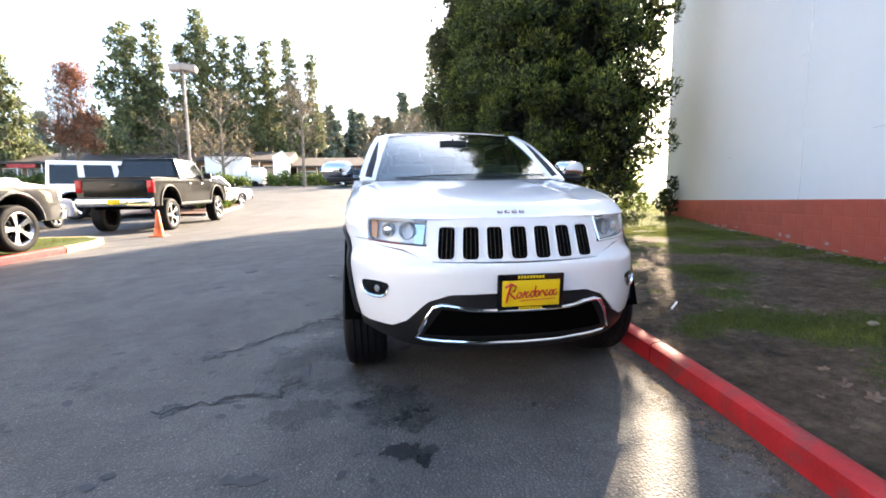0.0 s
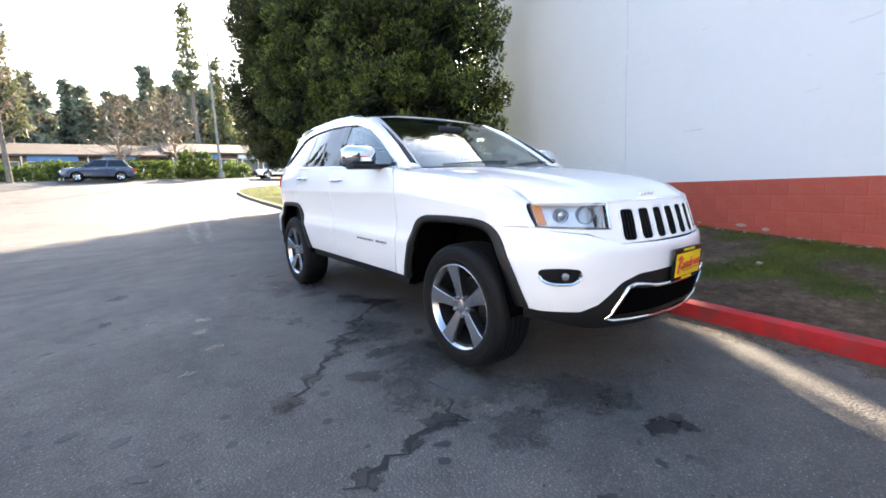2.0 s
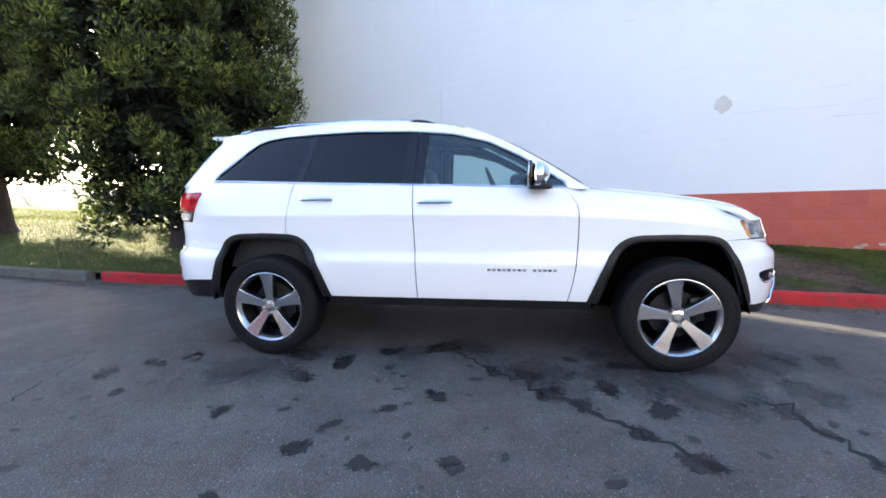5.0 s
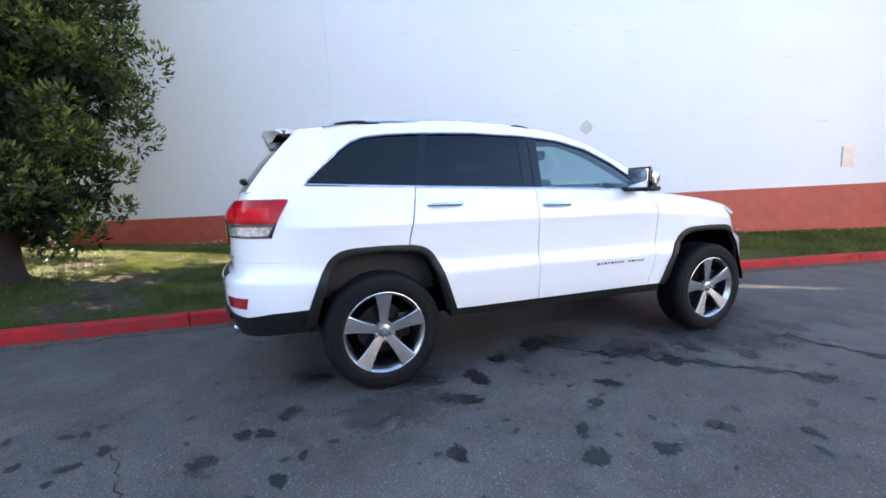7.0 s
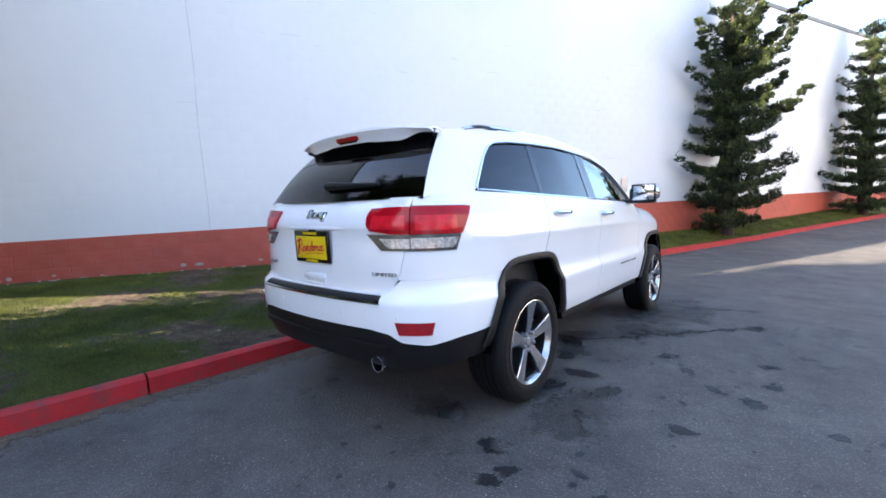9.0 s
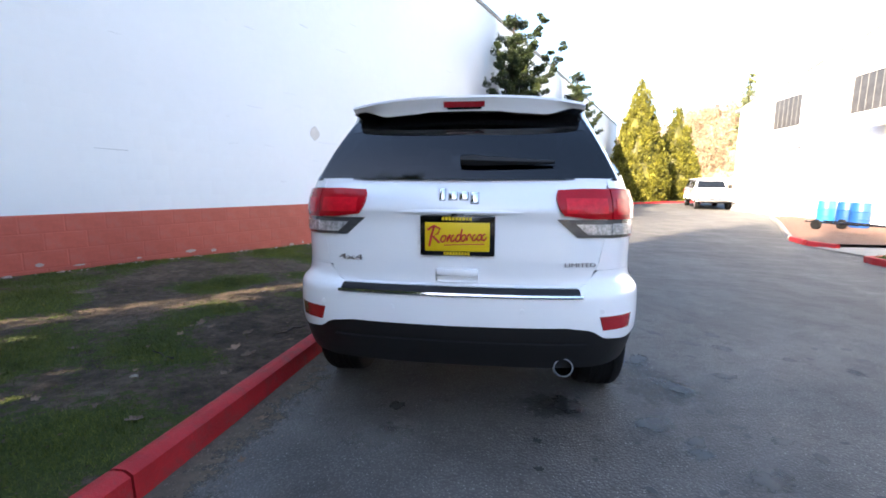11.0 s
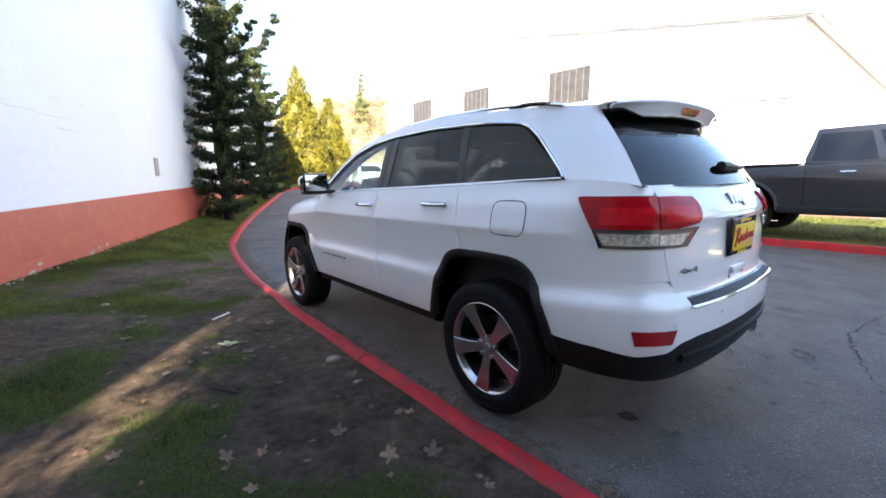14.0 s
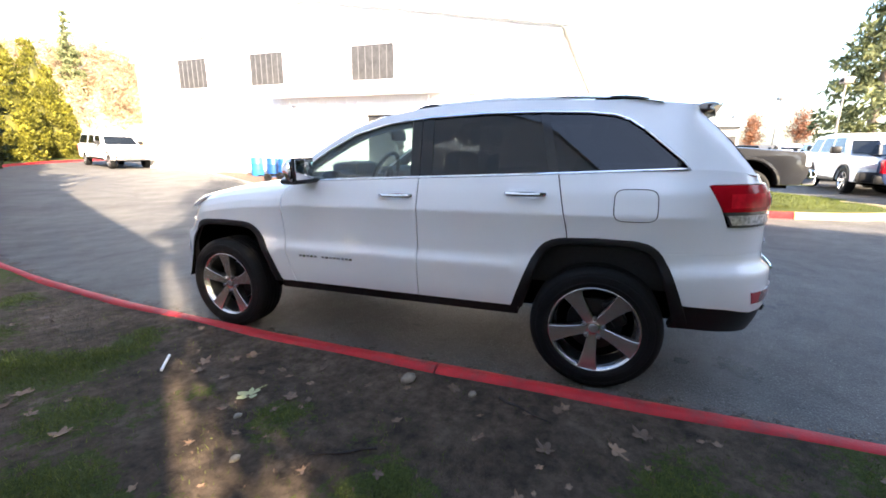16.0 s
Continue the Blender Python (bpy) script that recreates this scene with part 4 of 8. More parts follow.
AA = np.linspace(-1, 1, 41)
rows = [[spoil(a, u) for a in AA] for u in np.linspace(0, 1, 8)]
rows += [[spoil(a, 1.0) + Vector((0, 0.004, -0.012)) for a in AA], [spoil(a, 1.0).lerp(spoil_low(a), 0.6) for a in AA], [spoil_low(a) for a in AA]]
sp = part("spoiler", sheet(rows, 0.012, Vector((0, 1.9, 1.3))), PAINT_WHITE, gate, "white roof spoiler over the rear window", 50)
part("spoiler_underside", sheet([[spoil_low(a).lerp(gate_glass(a * 0.96, 0.97, 0.004), u) for a in AA] for u in np.linspace(0, 1, 4)], 0.006), GLOSS_BLACK, sp)
part("glass_band", sheet([[gate_glass(a, v - 0.1 * a * a * (v < 0.9), 0.002) for a in np.linspace(-0.96, 0.96, 21)] for v in (0.78, 0.86, 0.94, 0.99)], 0.003), GLOSS_BLACK, gate)
stop = [[spoil(a, 1.0).lerp(spoil_low(a), v) + Vector((0, 0.006, 0)) for a in np.linspace(-0.17, 0.17, 9)] for v in (0.4, 0.58, 0.76)]
surround = [[spoil(a, 1.0).lerp(spoil_low(a), v) + Vector((0, 0.004, 0)) for a in np.linspace(-0.2 + 0.07 * v, 0.2 - 0.07 * v, 9)] for v in (0.32, 0.58, 0.9)]
part("lamp_recess", sheet(surround, 0.01, Vector((0, 1.5, 1.6))), GLOSS_BLACK, sp)
part("stop_lamp", sheet(stop, 0.012, Vector((0, 1.5, 1.6))), RED_LENS_DARK, sp, "high-mounted red stop lamp")
# rear wiper
g = Geo().tube([gate_glass(a, 0.2 + 0.02 * math.sin(a * 3), 0.02) for a in np.linspace(0.0, -0.62, 9)], [0.024, 0.026, 0.024, 0.02, 0.018, 0.015, 0.013, 0.011, 0.008], 8)
part("wiper", g, BLACK_PLASTIC, gate, "black rear wiper arm")
# chrome-edged ledge and handle
gy = skin(s_r(0.0), 0.845, 0, 1).y
gh = part("gate_handle", Geo().box((-0.098, gy - 0.012, 0.838), (0.098, gy + 0.02, 0.872), r=0.009), PAINT_WHITE, gate, "white tailgate handle")
part("handle_pocket", Geo().box((-0.094, gy - 0.006, 0.818), (0.094, gy + 0.001, 0.839), r=0.003), PAINT_WHITE, gh)
part("handle_lip", Geo().tube([(-0.1, gy + 0.002, 0.845), (-0.095, gy + 0.004, 0.814), (-0.07, gy + 0.005, 0.809), (0.07, gy + 0.005, 0.809), (0.095, gy + 0.004, 0.814), (0.1, gy + 0.002, 0.845)], 0.005, 6), PAINT_WHITE, gh)
part("gate_ledge", Geo().tube([(x, 2.386 - 0.06 * (x / 0.5) ** 2, 1.132) for x in np.linspace(-0.47, 0.47, 15)], 0.012, 8), PAINT_WHITE, gate)
part("camera_button", Geo().box((-0.03, 2.372, 1.108), (0.03, 2.4, 1.126), r=0.006), GLOSS_BLACK, gate)


def plate(parent, m, label):
    p = part("plate_frame", Geo().box((-0.172, -0.012, -0.093), (0.172, 0.004, 0.093), r=0.008), GLOSS_BLACK, parent, label)
    p.matrix_local = m
    part("plate_face", Geo().box((-0.148, -0.016, -0.07), (0.148, -0.006, 0.062), r=0.003), PLATE_YELLOW, p, "bright yellow dealer plate")
    # slanted red script, not lettered
    g = Geo()
    g.tube([(-0.128, -0.0165, -0.048), (-0.118, -0.0165, 0.0), (-0.104, -0.0165, 0.044)], 0.0062, 5)
    g.tube([(-0.135, -0.0165, 0.028), (-0.105, -0.0165, 0.047), (-0.078, -0.0165, 0.034), (-0.088, -0.0165, 0.01), (-0.112, -0.0165, 0.0), (-0.08, -0.0165, -0.032)], 0.0056, 5)
    for k, (x, w, h) in enumerate(((-0.062, 0.011, 0.015), (-0.038, 0.003, 0.018), (-0.018, 0.009, 0.015), (0.006, 0.01, 0.016), (0.03, 0.01, 0.015), (0.054, 0.008, 0.016), (0.08, 0.009, 0.014), (0.102, 0.009, 0.014), (0.124, 0.01, 0.015))):
        ring = [(x + w * math.cos(a) + 0.3 * h * math.sin(a), -0.0165, -0.012 + 0.0012 * k + h * math.sin(a)) for a in np.linspace(0, 2 * math.pi, 13)]
        g.tube(ring if k in (0, 3, 4, 7) else ring[:9] if k % 2 else ring[3:], 0.0044, 5)
    g.tube([(0.014, -0.0165, -0.01), (0.024, -0.0165, 0.034)], 0.0044, 5)
    g.tube([(-0.06, -0.0165, -0.042), (0.03, -0.0165, -0.037), (0.125, -0.0165, -0.034)], 0.0025, 5)
    part("plate_script", g, PLATE_RED, p)
    for z, w in ((0.079, 0.07), (-0.081, 0.062)):
        for k in range(9):
            x = -w + k * 2 * w / 9
            part("plate_bar", Geo().box((x, -0.0145, z - 0.007), (x + 2 * w / 13, -0.0115, z + 0.007)), PLATE_YELLOW, p)
    return p


plate(gate, pose(0.0, 2.392, 1.025, 0, 0, 180) @ pose(0, 0, 0, 3, 0, 0), "black frame of the rear plate")
plate(jeep, pose(0.035, -2.345, 0.655, 3, 0, 0), "black frame of the front plate")


def lettering(text, size, m, parent, material, name):
    c = bpy.data.curves.new(name, "FONT")
    c.body, c.size, c.extrude, c.align_x = text, size, 0.0025, "CENTER"
    tmp = bpy.data.objects.new(name, c)
    me = bpy.data.meshes.new_from_object(tmp)
    bpy.data.objects.remove(tmp)
    ob = part(name, me, material, parent)
    ob.matrix_local = m
    return ob


for text, size, x, z, sc in (("4x4", 0.068, 0.53, 0.9, (1.3, 0.52, 1)), ("LIMITED", 0.038, -0.57, 0.888, (1.1, 0.7, 1))):
    p = skin(s_r(abs(x)), z, 0.004, 1)
    q = skin(s_r(abs(x) + 0.08), z, 0.004, 1)
    o = skin(s_r(abs(x) - 0.08), z, 0.004, 1)
    turn = math.degrees(math.atan2(o.y - q.y, q.x - o.x)) * (1 if x > 0 else -1)
    b = lettering(text, size, pose(math.copysign(p.x, x), p.y, p.z, 90, 0, 180 - turn), gate, STEEL, "badge_lettering")
    b.scale = sc
for k, (w, h, dz) in enumerate(((0.028, 0.062, 0.0), (0.04, 0.042, -0.006), (0.04, 0.042, -0.006), (0.036, 0.058, -0.014))):
    x = 0.075 - k * 0.05
    p = skin(s_r(abs(x)), 1.212 + dz, 0.0, 1)
    g = Geo().box((-w / 2, -0.006, -h / 2), (w / 2, 0.012, h / 2), Matrix.Translation((x, p.y, p.z)) @ pose(0, 0, 0, 28, 0, 0), 0.009)
    mb = part("maker_badge", g, CHROME, gate, "chrome badge shape")
    part("badge_edge", Geo().box((-w / 2 - 0.002, -0.008, -h / 2 - 0.002), (w / 2 + 0.002, 0.005, h / 2 + 0.002), Matrix.Translation((x, p.y, p.z)) @ pose(0, 0, 0, 28, 0, 0), 0.009), GLOSS_BLACK, mb)

# ---- lamps and bumpers ----
for sd in SIDES:
    # tail lamp: body-side part, gate part, clear strip below
    s0, sm, s1 = s_y(2.0), s_r(0.725), s_r(0.455)
    lampthing = part("tail_lamp", sheet(panel_grid(lambda v: s_y(2.075 - 0.075 * v), sm - GAP, lambda s: 1.105, lambda s: 1.245, 14, 6, 0.012, sd), 0.03), RED_LENS, jeep, "red tail lamp with a clear lower strip")
    part("inner_lens", sheet(panel_grid(lambda v: sm + GAP, lambda v: s1 - 0.03 + 0.02 * v + 0.02 * math.sin(math.pi * v) ** 0.6, lambda s: 1.105 + 0.016 * ease(sm + 0.1, s1, s), lambda s: 1.244 - 0.006 * ease(sm + 0.12, s1, s), 14, 6, 0.012, sd), 0.03), RED_LENS, lampthing, "red lens on the tailgate")
    part("glow_bar", sheet(panel_grid(lambda v: sm + 0.03, lambda v: s1 - 0.04, lambda s: 1.13, lambda s: 1.2, 10, 4, 0.014, sd), 0.003), RED_LENS_BRIGHT, lampthing)
    part("glow_bar", sheet(panel_grid(lambda v: s_y(2.11), sm - 0.03, lambda s: 1.125, lambda s: 1.2, 10, 4, 0.014, sd), 0.003), RED_LENS_BRIGHT, lampthing)
    part("lamp_surround", sheet(panel_grid(lambda v: s_y(2.125 - 0.045 * v), lambda v: s1 - 0.1 + 0.1 * v, lambda s: 1.02, lambda s: 1.103, 22, 5, 0.006, sd), 0.03), LAMP_GREY, lampthing, "smoky grey lower lamp surround")
    part("reversing_lens", sheet(panel_grid(lambda v: s_y(2.13 - 0.03 * v), sm - GAP, lambda s: 1.034, lambda s: 1.086, 10, 4, 0.011, sd), 0.006), SMOKED_STRIP, lampthing, "clear lamp strip")
    part("reversing_lens", sheet(panel_grid(lambda v: sm + GAP, lambda v: s1 - 0.15 + 0.06 * v, lambda s: 1.034, lambda s: 1.082, 10, 4, 0.011, sd), 0.006), SMOKED_STRIP, lampthing, "clear lamp strip")
    # rear bumper half
    slab("rear_bumper", panel_grid(("z", arch_y("rear", 1), 0.002), s_r(0.0), lambda s: lerp([(s_y(1.7), 0.59), (s_y(1.9), 0.585), (s_y(2.12), 0.575), (s_r(0.8), 0.545), (s_r(0.68), 0.56), (s_r(0.62), 0.6), (s_r(0.5), 0.615), (S_END, 0.612)], s),
         lambda s: lerp([(s_y(1.7), 0.8695), (s_r(0.75), 0.8695), (s_r(0.69), 0.8695), (s_r(0.656), 0.868), (s_r(0.636), 0.842), (s_r(0.612), 0.816), (s_r(0.56), 0.7895), (S_END, 0.7895)], s), 44, 14, 0, sd), PAINT_WHITE, "white rear bumper cover")
    slab("lower_bumper", panel_grid(lambda v: s_y(1.86 + 0.06 * v), s_r(0.0), lambda s: 0.405 + 0.03 * ease(s_r(0.6), s_y(1.9), s), lambda s: lerp([(s_y(1.86), 0.582), (s_y(2.12), 0.572), (s_r(0.8), 0.542), (s_r(0.68), 0.557), (s_r(0.62), 0.597), (s_r(0.5), 0.612), (S_END, 0.609)], s), 40, 8, -0.004, sd), BLACK_PLASTIC, "black plastic lower rear bumper", 0.05)
    slab("bumper_lip", panel_grid(s_r(0.6), s_r(0.0), 0.5, 0.535, 20, 3, 0.012, sd), BLACK_PLASTIC, "", 0.02)
    slab("step_pad", panel_grid(s_r(0.56), s_r(0.0), 0.766, 0.79, 20, 4, 0.006, sd), BLACK_PLASTIC, "ribbed black step pad", 0.06)
    part("step_trim", Geo().tube([skin(s, 0.758, 0.006, sd) for s in np.linspace(s_r(0.57), s_r(0.0), 14)], 0.009, 6), CHROME, jeep, "chrome strip along the bumper")
    slab("reflector", panel_grid(lambda v: s_r(0.805 + 0.01 * v), lambda v: s_r(0.67 - 0.02 * v), 0.6, 0.665, 8, 4, 0.004, sd), RED_LENS_DARK, "dark red bumper reflector", 0.01)
    for x in (0.3, 0.66):
        p = skin(s_r(x), 0.69, 0.0, sd)
        part("parking_sensor", Geo().lathe([(0.0, 0.004), (0.011, 0.004), (0.012, 0.0)], Matrix.Translation(p) @ pose(0, 0, 0, -90, 0, 0), 14), PAINT_WHITE, jeep)
    # front bumper half
    low_f = lambda s: lerp([(0, 0.652), (s_f(0.36), 0.64), (s_f(0.47), 0.6), (s_f(0.58), 0.49), (s_f(0.66), 0.45), (s_f(0.8), 0.452), (s_y(-1.85), 0.475)], s)
    slab("front_bumper", panel_grid(0.0, ("z", arch_y("front", -1), -0.002), low_f, lambda s: lerp([(0, 0.795), (s_f(0.45), 0.8), (s_f(0.62), 0.85), (s_f(0.8), 0.878), (s_y(-1.9), 0.892), (s_y(-1.8), 0.8945), (s_y(-1.6), 0.8955)], s), 50, 16, 0, sd), PAINT_WHITE, "white front bumper cover")
    slab("lower_fascia", panel_grid(0.0, lambda v: s_y(-1.9), lambda s: 0.335 + 0.065 * ease(s_f(0.5), s_y(-1.9), s), lambda s: low_f(s) - 0.004, 40, 8, -0.006, sd), BLACK_PLASTIC, "black plastic lower fascia", 0.04)
    # flat near-black sheet in place of the intake's shaded depth
    slab("lower_intake", panel_grid(0.0, lambda v: s_f(0.5 - 0.1 * v), 0.42, lambda s: lerp([(0, 0.545), (s_f(0.3), 0.55), (s_f(0.42), 0.565)], s), 16, 4, 0.004, sd), DARK, "lower air intake with painted-in dark depth", 0.01)
    chrome = [skin(s_f(x), z, 0.016, sd) for x, z in ((0.0, 0.562), (0.1, 0.563), (0.2, 0.566), (0.27, 0.57), (0.33, 0.582), (0.4, 0.588), (0.44, 0.575), (0.475, 0.52), (0.515, 0.44), (0.535, 0.405), (0.5, 0.394), (0.4, 0.39), (0.2, 0.384), (0.0, 0.382))]
    part("intake_trim", Geo().tube(chrome, 0.0105, 8), CHROME, jeep, "chrome frame of the lower intake")
    # fog lamp
    fx, fz = 0.735, 0.645
    ring = [skin(s_f(fx + 0.068 * math.copysign(abs(math.cos(a)) ** 0.6, math.cos(a)) * (1 + 0.25 * math.sin(a))), fz + 0.042 * math.copysign(abs(math.sin(a)) ** 0.7, math.sin(a)), 0.006, sd) for a in [2 * math.pi * k / 28 for k in range(29)]]
    fog = part("fog_lamp", Geo().tube(ring[13:29], 0.007, 6), CHROME, jeep, "fog lamp with a chrome lower rim")
    part("fog_pocket", sheet([[skin(s_f(fx + 0.068 * a * (1 + 0.25 * b) * math.sqrt(1 - 0.45 * b * b)), fz + 0.042 * b * math.sqrt(1 - 0.3 * a * a), 0.003, sd) for a in np.linspace(-1, 1, 9)] for b in np.linspace(-1, 1, 7)], 0.008), GLOSS_BLACK, fog)
    p = skin(s_f(fx - 0.012), fz, 0.004, sd)
    part("fog_lens", Geo().lathe([(0.0, 0.006), (0.014, 0.005), (0.019, 0.0)], Matrix.Translation(p) @ pose(0, 0, 0, 90, 0, sd * 42), 18), STEEL, fog)
    # grille surround, between the headlamps
    slab("nose_panel", panel_grid(0.0, lambda v: s_f(0.485 + 0.02 * v), lambda s: 0.803, lambda s: 1.012, 26, 10, 0, sd), PAINT_WHITE, "white grille surround")
    slab("lamp_ledge", panel_grid(s_f(0.48), lambda v: s_y(-1.91), lambda s: lerp([(s_f(0.48), 0.806), (s_f(0.62), 0.856), (s_f(0.8), 0.8795), (s_y(-1.9), 0.8935), (s_y(-1.8), 0.8955)], s), lambda s: lerp([(s_f(0.48), 0.874), (s_f(0.62), 0.879), (s_f(0.8), 0.888), (s_y(-1.9), 0.897), (s_y(-1.8), 0.9)], s), 16, 3, 0, sd), PAINT_WHITE)
    # headlamp: bowl, amber corner, lens, chrome lip
    la, lb = s_f(0.505), s_y(-1.905)
    lz0 = lambda s: lerp([(la, 0.882), (lb, 0.897)], s)
    lz1 = lambda s: lerp([(la, 1.008), (lb, 1.018)], s)
    head = part("headlamp", sheet(panel_grid(la, lambda v: lb - 0.06 + 0.06 * v, lz0, lz1, 16, 6, -0.035, sd), 0.004), CLEAR_LENS, jeep, "clear headlamp with bright reflector and amber corner")
    for fx_, r_ in ((0.62, 0.044), (0.735, 0.036)):
        p = skin(s_f(fx_), 0.948, -0.024, sd)
        m = Matrix.Translation(p) @ pose(0, 0, 0, 90, 0, sd * 32)
        part("projector", Geo().lathe([(0.0, 0.02), (r_ * 0.6, 0.016), (r_ * 0.85, 0.0)], m, 22), HEAD_GLASS if r_ > 0.04 else CHROME, head)
        part("projector_ring", Geo().lathe([(r_ * 0.9, -0.01), (r_ * 0.94, 0.012), (r_ * 1.04, 0.012), (r_ * 1.1, -0.02)], m, 22), STEEL, head)
    part("amber_corner", sheet(panel_grid(lambda v: lb - 0.115 + 0.045 * v, lambda v: lb - 0.062 + 0.05 * v, lambda s: lz0(s) + 0.012, lambda s: lz1(s) - 0.012, 6, 5, -0.012, sd), 0.006), AMBER, head, "amber turn-signal lens")
    part("lamp_mask", sheet(panel_grid(lambda v: la + 0.006, lambda v: la + 0.075 + 0.02 * v, lz0, lz1, 5, 5, -0.03, sd), 0.004), CHROME, head)
    cover = part("lamp_cover", sheet(panel_grid(la, lambda v: lb - 0.055 + 0.06 * v, lz0, lz1, 16, 6, 0.002, sd), 0.003), HEAD_GLASS, head)
    cover.visible_shadow = False
    lip = [skin(s, lz1(s), 0.003, sd) for s in np.linspace(lb, la, 8)] + [skin(s, lz0(s), 0.003, sd) for s in np.linspace(la, lb - 0.055, 8)]
    part("lamp_lip", Geo().tube(lip, 0.006, 5), CHROME, head)

# seven grille slots
for k in range(7):
    xc = (k - 3) * 0.129
    slot = None
    rows, rim = [], []
    wid, z0, z1 = 0.047, 0.81, 0.978

    def nose_pt(x, z, lift):
        p = skin(s_f(abs(x)), z, lift, 1)
        return Vector((math.copysign(p.x, x), p.y, p.z))

    corner = [(xc + wid * math.copysign(abs(math.cos(a)) ** 0.4, math.cos(a)) * (1 + 0.04 * math.sin(a)), (z0 + z1) / 2 + (z1 - z0) / 2 * math.copysign(abs(math.sin(a)) ** 0.3, math.sin(a))) for a in [2 * math.pi * q / 36 for q in range(37)]]
    # flat near-black face: the slot's depth is painted, not modelled
    slot = part("grille_slot", Geo().add([nose_pt(x, z, 0.004) for x, z in corner[:-1]] , [tuple(range(36))]), DARK, jeep, "grille slot with painted-in dark depth and a bright rim", 0)
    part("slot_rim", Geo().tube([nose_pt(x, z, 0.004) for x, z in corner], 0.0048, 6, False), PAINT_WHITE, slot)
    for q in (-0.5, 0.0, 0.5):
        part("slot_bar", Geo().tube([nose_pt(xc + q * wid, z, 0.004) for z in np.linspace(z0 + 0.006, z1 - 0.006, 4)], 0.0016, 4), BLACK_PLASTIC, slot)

# added near-black shell behind the panels; stands in for the shade in their gaps
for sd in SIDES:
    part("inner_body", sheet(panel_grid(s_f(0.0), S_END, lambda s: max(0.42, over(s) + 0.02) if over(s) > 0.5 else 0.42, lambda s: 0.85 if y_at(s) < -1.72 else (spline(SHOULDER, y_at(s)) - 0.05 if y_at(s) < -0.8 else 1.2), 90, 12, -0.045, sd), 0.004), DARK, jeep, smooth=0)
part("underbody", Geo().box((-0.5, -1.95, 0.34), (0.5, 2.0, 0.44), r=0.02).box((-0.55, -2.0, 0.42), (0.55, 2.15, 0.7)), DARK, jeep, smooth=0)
ex = part("exhaust", Geo().lathe([(0.036, -0.16), (0.042, 0.0), (0.046, 0.02), (0.046, 0.03), (0.039, 0.03), (0.037, -0.14)], pose(-0.5, 2.335, 0.415, -90, 0, 0), 22), CHROME, jeep, "chrome exhaust tip")
part("exhaust_bore", Geo().lathe([(0.0, -0.02), (0.037, -0.02)], pose(-0.5, 2.335, 0.415, -90, 0, 0), 18), DARK, ex)

# ---- cabin ----
part("cabin_floor", Geo().box((-0.72, -0.9, 0.6), (0.72, 2.05, 0.66)).box((-0.78, -0.86, 0.66), (-0.7, 2.0, 1.17)).box((0.7, -0.86, 0.66), (0.78, 2.0, 1.17)).box((-0.72, 1.98, 0.66), (0.72, 2.06, 1.17)), CABIN, jeep, smooth=0)
part("headliner", sheet([[roof_at(a * 0.93, y) - Vector((0, 0, 0.05)) for a in np.linspace(-1, 1, 9)] for y in np.linspace(0.02, 1.85, 9)], 0.01), CLOTH_LIGHT, jeep)
part("dashboard", Geo().prism([(-0.95, 1.1), (-0.9, 1.2), (-0.66, 1.305), (-0.42, 1.31), (-0.36, 1.27), (-0.34, 1.05), (-0.42, 0.8), (-0.95, 0.7)], -0.7, 0.7), CABIN, jeep, "dark dashboard", 50)
part("gauge_hood", Geo().box((0.2, -0.6, 1.25), (0.56, -0.36, 1.375), r=0.045), CABIN, jeep)
wheel_m = Matrix.Translation((0.38, -0.2, 1.265)) @ pose(0, 0, 0, 68, 0, 0)
sw = part("steering_wheel", Geo().lathe([(0.185 + 0.017 * math.cos(a), 0.017 * math.sin(a)) for a in [2 * math.pi * k / 10 for k in range(11)]], wheel_m, 36), LEATHER, jeep, "black steering wheel")
hub = Geo().lathe([(0.0, 0.03), (0.06, 0.025), (0.075, -0.02)], wheel_m, 18)
for a in (0, 180, 270):
    hub.box((0.05, -0.02, -0.01), (0.18, 0.02, 0.012), wheel_m @ pose(0, 0, 0, 0, 0, a), 0.005)
part("wheel_hub", hub, CABIN, sw)
part("header_trim", Geo().tube([(x, 0.1 - 0.12 * (x / 0.6) ** 2, 1.675 - 0.02 * (x / 0.6) ** 2) for x in np.linspace(-0.58, 0.58, 9)], 0.045, 8), CABIN, jeep)
part("inner_mirror", Geo().box((-0.13, -0.28, 1.54), (0.13, -0.25, 1.625), r=0.02).tube([(0, -0.262, 1.62), (0, -0.225, 1.645)], 0.012, 6), CABIN, jeep, "inside mirror below the windscreen's edge")


def seat(x, y, w=0.25, h=0.62):
    s = part("seat", Geo().box((x - w, y - 0.28, 0.66), (x + w, y + 0.24, 0.9), r=0.06), LEATHER, jeep, "dark leather seat")
    part("seat_back", Geo().box((-w, -0.07, 0), (w, 0.07, h), Matrix.Translation((x, y + 0.2, 0.84)) @ pose(0, 0, 0, -14, 0, 0), 0.06), LEATHER, s)
    hx = [0] if w < 0.4 else [-0.42, 0.42]
    for o in hx:
        part("headrest", Geo().box((-0.13, -0.05, 0), (0.13, 0.05, 0.17), Matrix.Translation((x + o, y + 0.385, 1.475)) @ pose(0, 0, 0, -8, 0, 0), 0.045), LEATHER, s)


seat(0.37, 0.12)
seat(-0.37, 0.12)
seat(0.0, 1.02, 0.66, 0.6)


